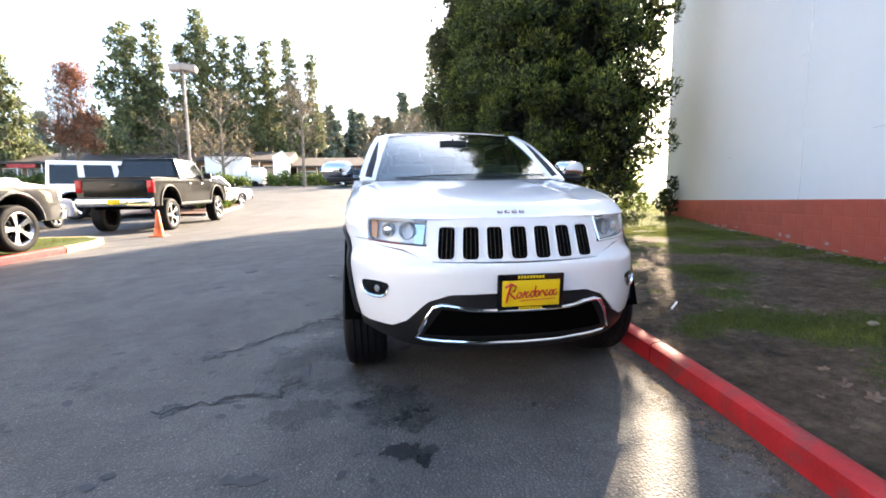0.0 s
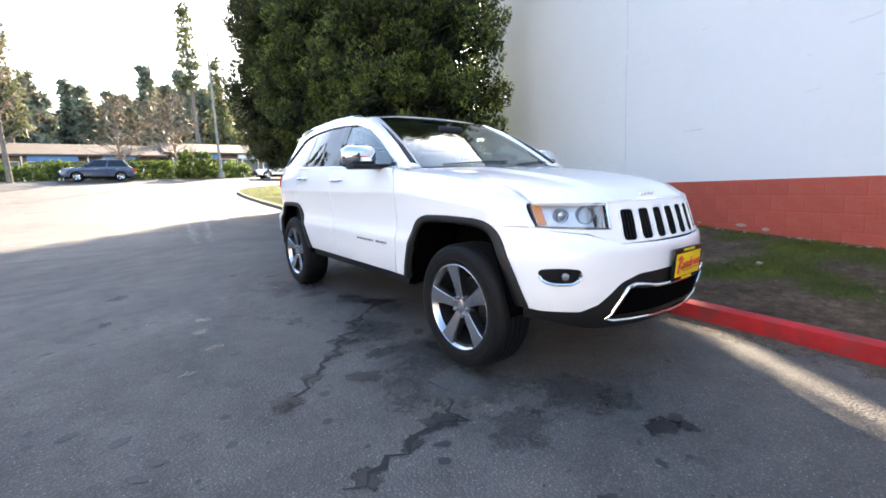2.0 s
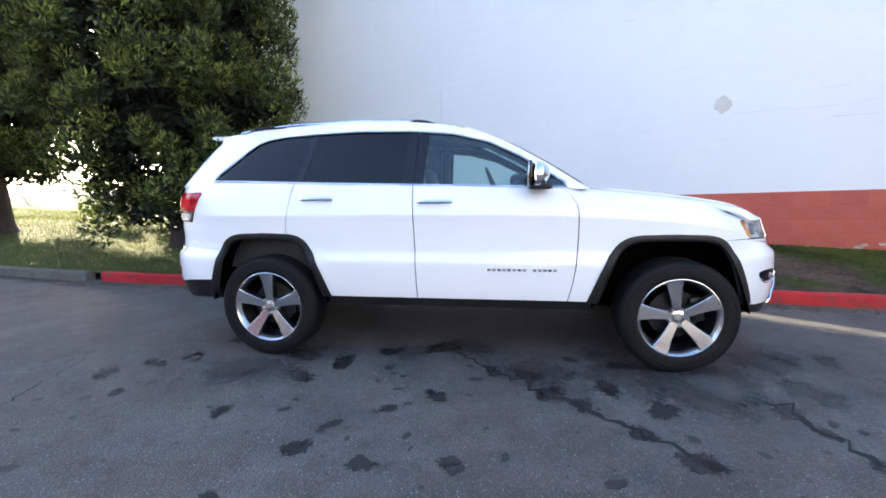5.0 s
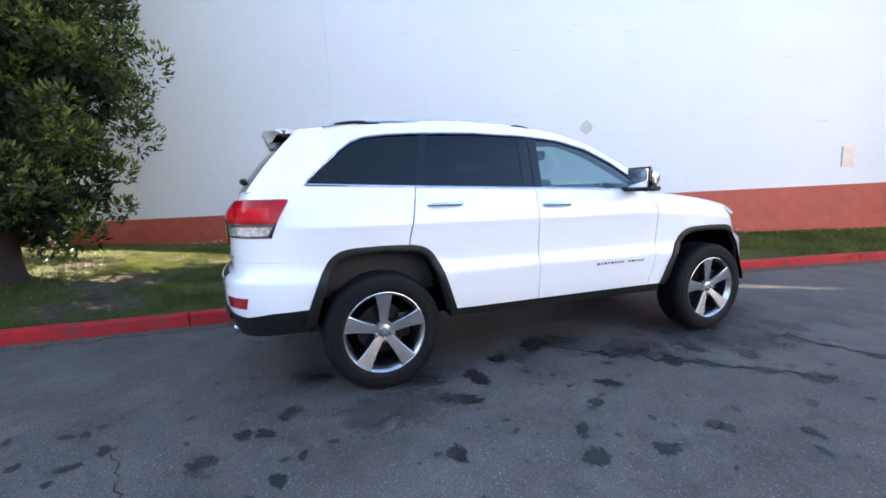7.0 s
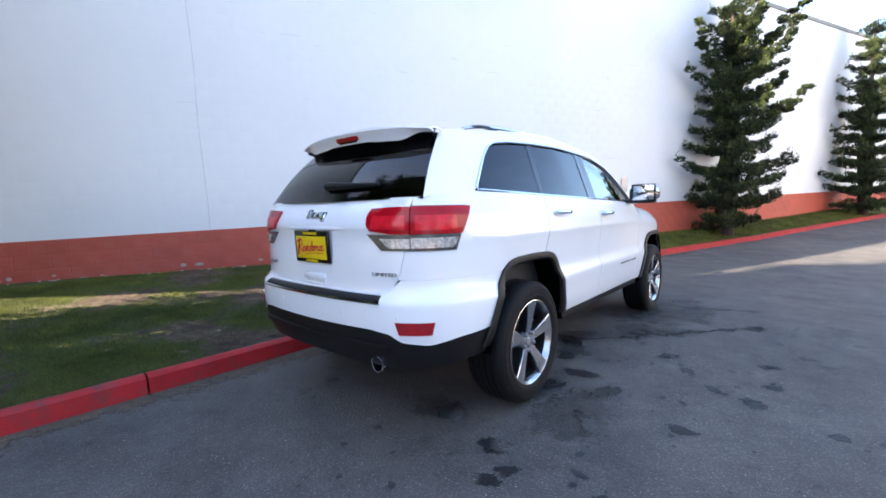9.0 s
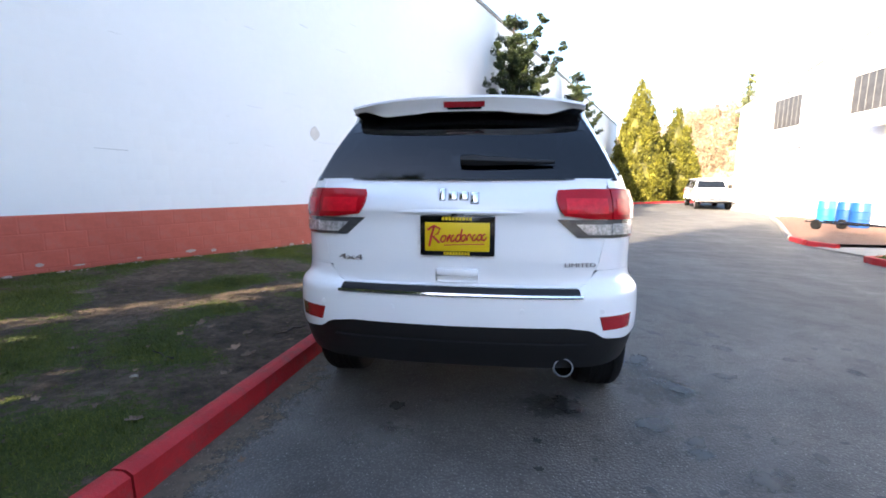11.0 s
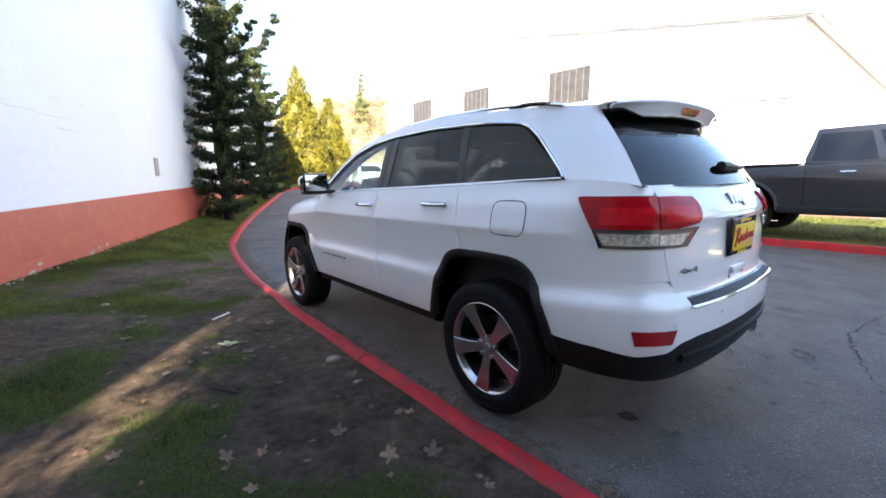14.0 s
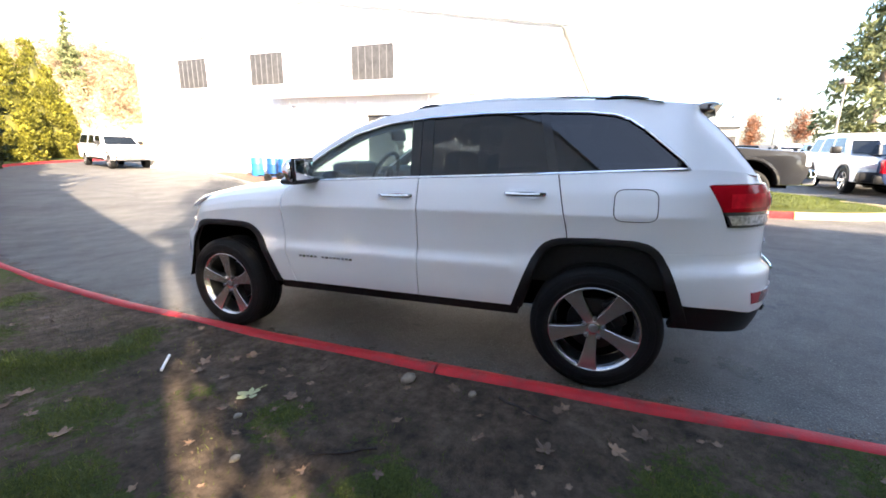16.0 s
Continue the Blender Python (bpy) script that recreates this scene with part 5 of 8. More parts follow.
# ---- wheels ----
def wheel_parts():
    """Twenty-inch five-spoke wheel with its axis along x, outer face at +x."""
    m = pose(0, 0, 0, 0, 90, 0)
    w = new("wheel")
    tyre_prof = [(0.262, -0.125), (0.3, -0.132), (0.345, -0.128), (0.372, -0.115), (0.384, -0.09)]
    for k, x in enumerate((-0.06, -0.02, 0.02, 0.06)):
        tyre_prof += [(0.386, x - 0.006), (0.378, x - 0.005), (0.378, x + 0.005), (0.386, x + 0.006)]
    tyre_prof += [(0.384, 0.09), (0.376, 0.108), (0.362, 0.122), (0.345, 0.127), (0.342, 0.124), (0.336, 0.129), (0.31, 0.132), (0.3, 0.13), (0.296, 0.133), (0.275, 0.128), (0.262, 0.12)]
    part("tyre", Geo().lathe(tyre_prof, m, 64), RUBBER, w, "black tyre", 30)
    rim = part("rim", Geo().lathe([(0.238, 0.088), (0.246, 0.102), (0.254, 0.118), (0.262, 0.124), (0.268, 0.122), (0.27, 0.114), (0.262, 0.1)], m, 72), RIM_GREY, w, "bright machined alloy rim")
    part("barrel", Geo().lathe([(0.262, -0.12), (0.24, -0.1), (0.234, 0.04), (0.238, 0.087), (0.243, 0.087), (0.243, -0.1)], m, 48), RIM_DARK, w)
    # disc, shield and caliper near-black: shade behind the spokes is in their colour
    part("brake_disc", Geo().lathe([(0.06, 0.01), (0.165, 0.01), (0.165, -0.015), (0.06, -0.015)], m, 40), RIM_DARK, w)
    part("dust_shield", Geo().lathe([(0.0, -0.03), (0.233, -0.03)], m, 40), DARK, w)
    part("caliper", Geo().box((-0.03, 0.1, -0.07), (0.045, 0.185, 0.1), r=0.015), RIM_DARK, w)
    prof = [(0.03, 0.03, 0.086), (0.075, 0.0315, 0.093), (0.12, 0.035, 0.1), (0.17, 0.042, 0.107), (0.215, 0.051, 0.114), (0.245, 0.06, 0.118), (0.256, 0.066, 0.12)]
    body = Geo().rings([[Vector((x - 0.06, -hw * 0.8, r)), Vector((x - 0.008, -hw, r)), Vector((x, -hw * 0.93, r)), Vector((x, hw * 0.93, r)), Vector((x - 0.008, hw, r)), Vector((x - 0.06, hw * 0.8, r))] for r, hw, x in prof], True, True)
    me = body.mesh("spoke", 25)
    me.materials.append(RIM_DARK)
    skin_ = Geo().rings([[Vector((x + 0.0005, -hw * 0.93, r)), Vector((x + 0.003, -hw * 0.84, r)), Vector((x + 0.003, hw * 0.84, r)), Vector((x + 0.0005, hw * 0.93, r))] for r, hw, x in prof], True, True)
    fm = skin_.mesh("spoke_face", 15)
    fm.materials.append(RIM_GREY)
    for k in range(5):
        o = part("spoke", me, RIM_DARK, w, "five-spoke arm with a machined face")
        o.matrix_local = pose(0, 0, 0, 72 * k)
        q = part("spoke_face", fm, RIM_GREY, w)
        q.matrix_local = pose(0, 0, 0, 72 * k)
    part("centre_cap", Geo().lathe([(0.0, 0.102), (0.02, 0.101), (0.025, 0.097), (0.027, 0.085)], m, 24), STEEL, w)
    part("hub_disc", Geo().lathe([(0.0, 0.092), (0.05, 0.091), (0.062, 0.084), (0.072, 0.07), (0.074, 0.03)], m, 32), RIM_GREY, w)
    nut = Geo().lathe([(0.0, 0.108), (0.009, 0.108), (0.0125, 0.101), (0.013, 0.07)], m, 8).mesh("lug_nut", 30)
    nut.materials.append(STEEL)
    for k in range(5):
        o = part("lug_nut", nut, STEEL, w)
        a = radians(72 * k + 36)
        o.matrix_local = Matrix.Translation((0, -0.06 * math.sin(a), 0.06 * math.cos(a)))
    return w


first = wheel_parts()
first.parent = jeep
first.matrix_basis = Matrix.Translation((0.812, -1.4575, 0.383))
for x, y, turn in ((0.812, 1.4575, 31), (-0.812, -1.4575, 10), (-0.812, 1.4575, 0)):
    m = Matrix.Translation((x, y, 0.383)) @ pose(0, 0, 0, turn, 0, 0 if x > 0 else 180)
    copy_thing(first, m).parent = jeep

# ---- plants ----
RNG = np.random.default_rng(7)


def unit(v):
    return v / (np.linalg.norm(v, axis=-1, keepdims=True) + 1e-9)


def cards(centres, radii, count, size, droop=0.0, narrow=0.42, spread=0.9, rng=RNG):
    """Small leaf sprays set round the middles of clumps: arrays of vertices and faces."""
    c = np.repeat(np.asarray(centres, float), count, axis=0)
    r = np.repeat(np.asarray(radii, float).reshape(len(centres), -1), count, axis=0)
    d = unit(rng.normal(size=c.shape))
    p = c + d * r * rng.uniform(0.45, 1.0, (len(c), 1)) ** 0.6
    along = unit(d + rng.normal(size=c.shape) * spread + np.array([0, 0, -droop]))
    side = unit(np.cross(along, rng.normal(size=c.shape)))
    nrm = np.cross(along, side)
    L = size * rng.uniform(0.6, 1.3, (len(c), 1))
    a, b = p - along * L * 0.35, p + along * L * 0.65
    w = side * L * narrow * 0.5
    v = np.stack([a, p + w + nrm * L * 0.08, b, p - w + nrm * L * 0.08], 1).reshape(-1, 3)
    f = np.arange(len(v)).reshape(-1, 4)
    return v, f


def crown(name, centres, radii, count, size, material, parent, **k):
    v, f = cards(centres, radii, count, size, **k)
    f = np.concatenate([f[:, [0, 1, 2]], f[:, [0, 2, 3]]])
    return part(name, quick_mesh(name, v, f), material, parent)


def limbs(name, paths, material, parent):
    g = Geo()
    for pts, r0, r1 in paths:
        n = len(pts)
        g.tube(pts, [r0 + (r1 - r0) * i / (n - 1) for i in range(n)], 7)
    return part(name, g, material, parent, smooth=60)


def bent(a, b, n=5, amp=0.15, rng=RNG):
    a, b = Vector(a), Vector(b)
    return [a.lerp(b, i / n) + Vector(rng.normal(size=3)) * amp * math.sin(math.pi * i / n) for i in range(n + 1)]


def core(name, x, y, rows, material, parent, seed, rough=0.22):
    """An added filler that hides holes and shades a crown's inside: rows of (height, radius)."""
    g = Geo()
    rings = []
    for h, r in rows:
        ring = []
        for k in range(22):
            a = 2 * math.pi * k / 22
            q = r * (1 + rough * 2 * noise.noise(Vector((math.cos(a) * 2.2, math.sin(a) * 2.2, h * 1.3 + seed))))
            ring.append(Vector((x + q * math.cos(a), y + q * math.sin(a), h)))
        rings.append(ring)
    g.rings(rings, True, True)
    return part(name, g, material, parent, smooth=0)


def big_conifer(x, y, height, radius, label, seed, skirt=1.1, tip=CEDAR_LIT_TIP, airy=0.1, bulge=0.0):
    """A broad evergreen: billowing tufts of upswept sprays at the ends of its boughs, the shade between them put into
    near-black filler.
    """
    rng = np.random.default_rng(seed)
    z0 = lawn_z(x, y) - 0.05
    t = thing("evergreen_tree", label, "tree", "evergreens beside the white wall")
    g = Geo()
    for k in range(3):
        a = rng.uniform(0, 6.28)
        o = Vector((math.cos(a), math.sin(a), 0)) * (0.13 if k else 0)
        path = [Vector((x, y, z0)) + o * (1 + 1.6 * h / height) + Vector((0, 0, h)) for h in np.linspace(0, height * 0.93, 9)]
        g.tube(path, [0.32, 0.27, 0.23, 0.2, 0.17, 0.13, 0.1, 0.06, 0.02], 10)
    g.lathe([(0.6, -0.1), (0.46, 0.1), (0.38, 0.45), (0.33, 1.2)], Matrix.Translation((x, y, z0)), 12)
    part("trunk", g, BARK, t, smooth=60)

    def reach(f):
        return radius * (0.72 + 0.34 * math.sin(math.pi * min(1, f * 1.25 + 0.12))) * (1 if f < 0.6 else max(0.08, 1 - ((f - 0.6) / 0.42) ** 1.6))

    core("inner_crown", x, y, [(z0 + skirt + 0.5 + (height - skirt - 1.2) * f, reach(f) * (0.45 if f > 0.06 else 0.15)) for f in np.linspace(0, 0.97, 26)], INNER_SHADE, t, seed, 0.3)
    dark, dr, tips, tr_, fill, fr, paths = [], [], [], [], [], [], []
    layer = 0
    for h in np.arange(skirt, height, 0.52):
        f = (h - skirt) / (height - skirt)
        rad = reach(f)
        k = max(4, int(2 * math.pi * rad / 0.62))
        layer += 1
        for q in range(k):
            a = 2 * math.pi * (q + 0.5 * (layer % 2)) / k + rng.normal() * 0.1
            lump = 0.9 + 0.6 * noise.noise(Vector((math.cos(a) * 2.2, math.sin(a) * 2.2, h * 0.4 + seed))) * 0.7
            toward = max(0.0, math.cos(a + 0.05)) ** 4 if bulge else 0.0
            if rng.uniform() < airy * (1 + 1.5 * toward) or (skirt < 1.5 and h < skirt + 0.6 and rng.uniform() < 0.3):
                continue
            r_ = rad * lump * rng.uniform(0.8, 1.06) * (1 + bulge * toward)
            up = rng.normal() * 0.13
            out = Vector((math.cos(a), math.sin(a), 0))
            c = Vector((x, y, z0 + h + up)) + out * r_
            if (c - WALL_P).dot(WALL_N) < 0.3 and y < 8:
                continue
            s_ = rng.uniform(0.28, 0.46)
            # Lighter tips sit outside and above: the light on each tuft is coloured in.
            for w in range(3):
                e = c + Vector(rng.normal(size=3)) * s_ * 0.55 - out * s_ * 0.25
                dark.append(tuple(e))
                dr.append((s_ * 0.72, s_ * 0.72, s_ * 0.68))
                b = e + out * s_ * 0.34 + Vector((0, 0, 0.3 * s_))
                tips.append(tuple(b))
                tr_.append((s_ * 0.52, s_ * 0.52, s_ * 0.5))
            if rng.uniform() > airy * 2.5:
                fill.append(tuple(Vector((x, y, z0 + h + up - 0.1)) + out * r_ * 0.68))
                fr.append((0.42, 0.42, 0.4))
            if q % 2 == 0 and h < height * 0.85:
                paths.append((bent((x, y, z0 + h - 0.35), c, 4, 0.07, rng), 0.045, 0.01))
    for q in range(14):
        a = rng.uniform(0, 6.28)
        paths.append((bent((x, y, z0 + 0.6 + 0.08 * q), (x + math.cos(a) * radius * 0.55, y + math.sin(a) * radius * 0.55, z0 + rng.uniform(0.25, 1.0)), 5, 0.1, rng), 0.022, 0.005))
    limbs("branch", paths, BARK, t)
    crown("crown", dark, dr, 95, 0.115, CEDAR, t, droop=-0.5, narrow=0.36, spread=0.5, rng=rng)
    # near-black sprays: the shade behind the tufts, put into colour
    crown("crown_fill", fill, fr, 90, 0.2, INNER_SHADE, t, droop=-0.3, narrow=0.4, spread=0.8, rng=rng)
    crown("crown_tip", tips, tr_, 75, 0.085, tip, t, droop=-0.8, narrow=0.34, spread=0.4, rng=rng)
    return t


big_conifer(3.8, 5.8, 11.5, 2.0, "tall dark green evergreen with clumpy foliage beside the wall's corner", 3, 1.0, CEDAR_LIT_TIP, 0.07, 0.3)
big_conifer(4.2, 11.2, 12.5, 2.05, "tall dark green evergreen with a flared trunk on the lawn", 5, 1.7, CEDAR_LIT_TIP, 0.05)
big_conifer(3.75, 14.6, 12.0, 2.15, "tall brownish-green evergreen with bare lower twigs on the lawn", 8, 1.7, CEDAR_BROWN, 0.05)


def juniper(x, y, height, seed, label, arms, base=1.9):
    """An upright juniper: tiers of tufted pads with gaps between them, and a few long arms that sweep upwards."""
    rng = np.random.default_rng(seed)
    z0 = lawn_z(x, y) - 0.05
    t = thing("juniper_tree", label, "tree", "junipers against the white wall")
    paths = [([Vector((x, y, z0 + h)) + Vector((0.06 * math.sin(h * 1.3), 0.08 * math.cos(h), 0)) for h in np.linspace(0, height * 0.97, 10)], 0.17, 0.02)]
    cs, rs, tips, tr_ = [], [], [], []

    def reach(f):
        return base * (0.72 + 1.1 * f if f < 0.22 else 0.96 - (f - 0.22) * 0.78 if f < 0.62 else max(0.0, 0.65 - (f - 0.62) * 1.5)) + 0.14

    def pad(p, r):
        if (p - WALL_P).dot(WALL_N) < 0.1:
            return False
        cs.append(tuple(p))
        rs.append((r, r, r * 0.5))
        # lighter tips on the pad's top carry the light that falls there
        tips.append((p.x, p.y, p.z + r * 0.4))
        tr_.append((r * 0.85, r * 0.85, r * 0.34))
        return True

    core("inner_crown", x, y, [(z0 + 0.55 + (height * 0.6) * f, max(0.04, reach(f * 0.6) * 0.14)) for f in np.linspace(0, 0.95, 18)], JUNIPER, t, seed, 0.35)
    tier = 0
    for h in np.arange(0.45, height * 0.97, 0.5):
        rad = reach(h / height)
        k = max(5, int(5 + rad * 3.4))
        tier += 1
        for q in range(k):
            a = 6.283 * (q + 0.4 * (tier % 3)) / k + rng.normal() * 0.14
            long_ = rad * rng.choice([0.6, 0.82, 1.0, 1.2], p=[0.25, 0.3, 0.3, 0.15])
            drop = rng.normal() * 0.07
            last = None
            for u in np.arange(0.28, 1.01, 0.2 / max(0.45, long_)):
                p = Vector((x + math.cos(a) * long_ * u, y + math.sin(a) * long_ * u, z0 + h + drop + 0.3 * long_ * u ** 2.2 - 0.12 * u))
                p += Vector(rng.normal(size=3)) * 0.035
                if not pad(p, (0.27 - 0.13 * u) * rng.uniform(0.85, 1.15)):
                    break
                last = p
            if last:
                tips.append((last.x + 0.08 * math.cos(a), last.y + 0.08 * math.sin(a), last.z + 0.12))
                tr_.append((0.06, 0.06, 0.13))
                paths.append((bent((x, y, z0 + h - 0.15), last, 4, 0.03, rng), 0.03, 0.008))
    for az, h0, h1, far in arms:
        a0 = Vector((x, y, z0 + h0))
        d = WALL_D * math.cos(az) + WALL_N * math.sin(az)
        line = [a0 + d * far * u + Vector((0, 0, (h1 - h0) * (0.45 * u + 0.55 * u ** 3))) for u in np.linspace(0, 1, 15)]
        line = [p for p in line if (p - WALL_P).dot(WALL_N) > 0.12]
        paths.append((line, 0.05, 0.01))
        for i, p in enumerate(line[2:]):
            for q in range(2):
                pad(p + Vector(rng.normal(size=3)) * 0.06, 0.2 - 0.009 * i)
    limbs("trunk", paths, BARK, t)
    crown("crown", cs, rs, 105, 0.095, JUNIPER, t, droop=-0.6, narrow=0.32, spread=0.6, rng=rng)
    crown("crown_tip", tips, tr_, 30, 0.065, JUNIPER_LIT_TIP, t, droop=-0.9, narrow=0.28, spread=0.4, rng=rng)


juniper(-0.6, -11.2, 7.5, 21, "dark green twisted juniper with long arms against the wall", [(0.12, 4.1, 5.6, 2.1), (0.25, 3.1, 4.1, 1.7), (1.5, 4.3, 5.9, 1.7), (2.7, 3.6, 4.6, 1.5), (2.2, 4.9, 6.1, 1.3), (0.3, 5.0, 6.0, 1.2), (1.3, 5.4, 6.9, 1.1), (1.9, 3.0, 3.9, 1.6)], 1.5)
juniper(-4.1, -19.3, 7.4, 24, "second twisted juniper, partly sunlit, against the wall", [(0.1, 3.2, 4.6, 1.4), (3.0, 4.2, 5.6, 1.6), (1.4, 4.0, 5.0, 1.2)], 1.5)


def column_tree(name, x, y, z0, height, radius, material, label, seed, group, size=0.26, count=60):
    """A dense clipped cone of fine golden sprays, foliage down to the ground."""
    rng = np.random.default_rng(seed)
    t = thing(name, label, "tree", group)
    limbs("trunk", [([Vector((x, y, z0 + h)) for h in np.linspace(-0.2, height * 0.9, 5)], 0.25, 0.03)], BARK, t)
    reach = lambda f: radius * (0.86 + 0.7 * f if f < 0.2 else 1.0 - ((f - 0.2) / 0.82) ** 1.25) + 0.08
    core("inner_crown", x, y, [(z0 + (height - 0.8) * f, reach(f) * 0.86) for f in np.linspace(0, 1, 22)], GOLD_INNER, t, seed, 0.08)
    cs, rs = [], []
    for h in np.arange(0.2, height, 0.42):
        rad = reach(h / height)
        for q in range(max(3, int(2 * math.pi * rad / 0.48))):
            a = rng.uniform(0, 6.28)
            r = rad * rng.uniform(0.86, 1.03)
            cs.append((x + math.cos(a) * r, y + math.sin(a) * r, z0 + h + 0.2 * rng.normal()))
            rs.append((0.26, 0.26, 0.42))
    crown("crown", cs, rs, count, size, material, t, droop=-0.7, spread=0.5, rng=rng)


column_tree("golden_cypress", -11.6, -33.6, -0.1, 9.9, 2.3, CYPRESS, "tall golden-green columnar cypress in the sun", 31, "golden cypresses at the end of the drive", 0.2, 75)
column_tree("golden_cypress", -15.6, -36.4, -0.1, 8.2, 1.9, CYPRESS, "smaller golden-green columnar cypress in the sun", 32, "golden cypresses at the end of the drive", 0.2, 75)


def fir(x, y, top, spread, seed, material=FIR, bare=0.0, label="tall dark fir against the pale sky", name="fir_tree", group="firs beyond the street"):
    """A tall fir: whorls of drooping boughs with gaps, thin towards the top."""
    rng = np.random.default_rng(seed)
    z0 = gz(y) - 0.3
    h_all = top - z0
    t = thing(name, label, "tree", group)
    limbs("trunk", [([Vector((x, y, z0 + h)) for h in np.linspace(0, h_all * 0.98, 6)], 0.45, 0.05)], BARK_GREY, t)
    cs, rs = [], []
    for h in np.arange(h_all * (0.08 + bare), h_all, 0.85):
        f = h / h_all
        rad = 1.3 * spread * (1 - f) ** 0.75 * rng.uniform(0.6, 1.1) + 0.3
        k = max(3, int(4 + rad * 2.2))
        for q in range(k):
            a = rng.uniform(0, 6.28)
            for u in ((0.45, 0.9) if rad > 1.2 else (0.7,)):
                if rng.uniform() < 0.16:
                    continue
                cs.append((x + math.cos(a) * rad * u, y + math.sin(a) * rad * u, z0 + h - rad * u * 0.28 + rng.normal() * 0.25))
                rs.append((0.75, 0.75, 0.34))
    crown("crown", cs, rs, 20, 0.7, material, t, droop=0.5, narrow=0.36, rng=rng)


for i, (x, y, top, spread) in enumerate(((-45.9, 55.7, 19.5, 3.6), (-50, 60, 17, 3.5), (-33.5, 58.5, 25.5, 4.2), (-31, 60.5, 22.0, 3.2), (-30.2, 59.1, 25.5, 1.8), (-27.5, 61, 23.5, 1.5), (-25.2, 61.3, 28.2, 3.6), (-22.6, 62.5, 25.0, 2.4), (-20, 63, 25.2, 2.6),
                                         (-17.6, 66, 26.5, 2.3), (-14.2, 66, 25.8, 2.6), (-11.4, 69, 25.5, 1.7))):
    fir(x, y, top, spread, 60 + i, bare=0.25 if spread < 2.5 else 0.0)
fir(8.6, 71.2, 29.0, 2.0, 80, bare=0.5, label="very tall thin fir with a bare lower trunk", group="firs beyond the street")
fir(13.5, 78, 24.0, 2.6, 81, label="pale distant fir behind the low shops")
fir(-43.5, 21.5, 15.5, 4.0, 82, label="broad dark fir beyond the car park", group="trees beyond the car park")
fir(-50.5, -93.7, 24.0, 2.4, 83, label="lone fir on the brown hillside", group="trees on the hillside")


def bare_tree(x, y, top, spread, seed, material=TWIGS, label="leafless tree with fine pale twigs", group="leafless trees along the street", count=9, name="bare_tree"):
    rng = np.random.default_rng(seed)
    z0 = gz(y) - 0.2
    h_all = top - z0
    t = thing(name, label, "tree", group)
    paths = [([Vector((x, y, z0 + h)) for h in np.linspace(0, h_all * 0.8, 6)], 0.2, 0.04)]
    cs, rs = [], []
    for q in range(46):
        h = h_all * rng.uniform(0.22, 0.85)
        a = rng.uniform(0, 6.28)
        r = spread * rng.uniform(0.3, 1.0) * math.sin(math.pi * min(1, h / h_all * 0.85 + 0.15))
        c = Vector((x + math.cos(a) * r, y + math.sin(a) * r, z0 + h + h_all * 0.14))
        paths.append((bent((x, y, z0 + h), c, 3, 0.12, rng), 0.05, 0.012))
        for w in range(3):
            e = c + Vector(rng.normal(size=3)) * 0.5 + Vector((0, 0, 0.5))
            paths.append((bent(c, e, 2, 0.06, rng), 0.02, 0.008))
        cs.append(tuple(c))
        rs.append((0.8, 0.8, 0.8))
    limbs("branch", paths, BARK_GREY, t)
    crown("twig_spray", cs, rs, count, 0.7, material, t, narrow=0.06, droop=-0.3, rng=rng)


bare_tree(-8.3, 40.2, 13.5, 3.0, 90)
bare_tree(-17.5, 45, 13.0, 3.5, 91)
bare_tree(-37.5, 52, 16.5, 4.0, 92, count=16)
bare_tree(-24, 50, 13.0, 4.0, 93, count=14)
bare_tree(-31, 44, 15.0, 1.9, 94, RUSSET, "narrow tree that keeps its russet leaves", "leafless trees along the street", 90, "russet_tree")
bare_tree(-1.5, 52, 11.5, 3.5, 95)
bare_tree(3.2, 50, 12.0, 3.0, 96)
bare_tree(-63.3, 23.1, 6.5, 1.2, 97, RUSSET, "narrow russet tree far across the car park", "trees beyond the car park", 30, "russet_tree")
bare_tree(-64.6, 18.5, 5.6, 1.0, 98, RUSSET, "narrow russet tree far across the car park", "trees beyond the car park", 30, "russet_tree")


def woods(label, spots, material, seed, count, size, narrow=0.4, name="distant_woods"):
    rng = np.random.default_rng(seed)
    cs, rs = [], []
    for x, y, z0, top, spread in spots:
        for h in np.arange(0, top - z0, 1.3):
            f = h / (top - z0)
            for q in range(4):
                a = rng.uniform(0, 6.28)
                r = spread * (1 - f) ** 0.8 + 0.2
                cs.append((x + math.cos(a) * r * rng.uniform(0.3, 1), y + math.sin(a) * r * rng.uniform(0.3, 1), z0 + h + rng.normal() * 0.3))
                rs.append((1.0, 1.0, 0.7))
    ob = crown(name, cs, rs, count, size, material, None, narrow=narrow, droop=0.2, rng=rng)
    return tagged(ob, label, "trees", kind="stuff")


rr = np.random.default_rng(5)


def hill_z(x, y):
    return -0.24 + 15.5 * math.exp(-(((x + 62) / 34) ** 2)) * max(0.0, min(1.0, (-78 - y) / 24)) ** 0.8 + 0.6 * noise.noise(Vector((x * 0.12, y * 0.12, 0)))


# Slope colour lightened to carry the haze in front of it.
BRUSH = mat("hazed_brown_brush", (0.36, 0.26, 0.16), 0.95, var=0.25, scale=0.25, fine=2.0, relief=0.15)
hill = Geo().rings([[Vector((x, y, hill_z(x, y) - (0.4 if y > -79 else 0))) for x in np.arange(-150, 20, 4.0)] for y in np.arange(-77, -150, -3.0)], closed=False)
tagged(part("hillside", hill, BRUSH, smooth=180), "brown brush-covered hillside behind the workshop", "hill", kind="structure")
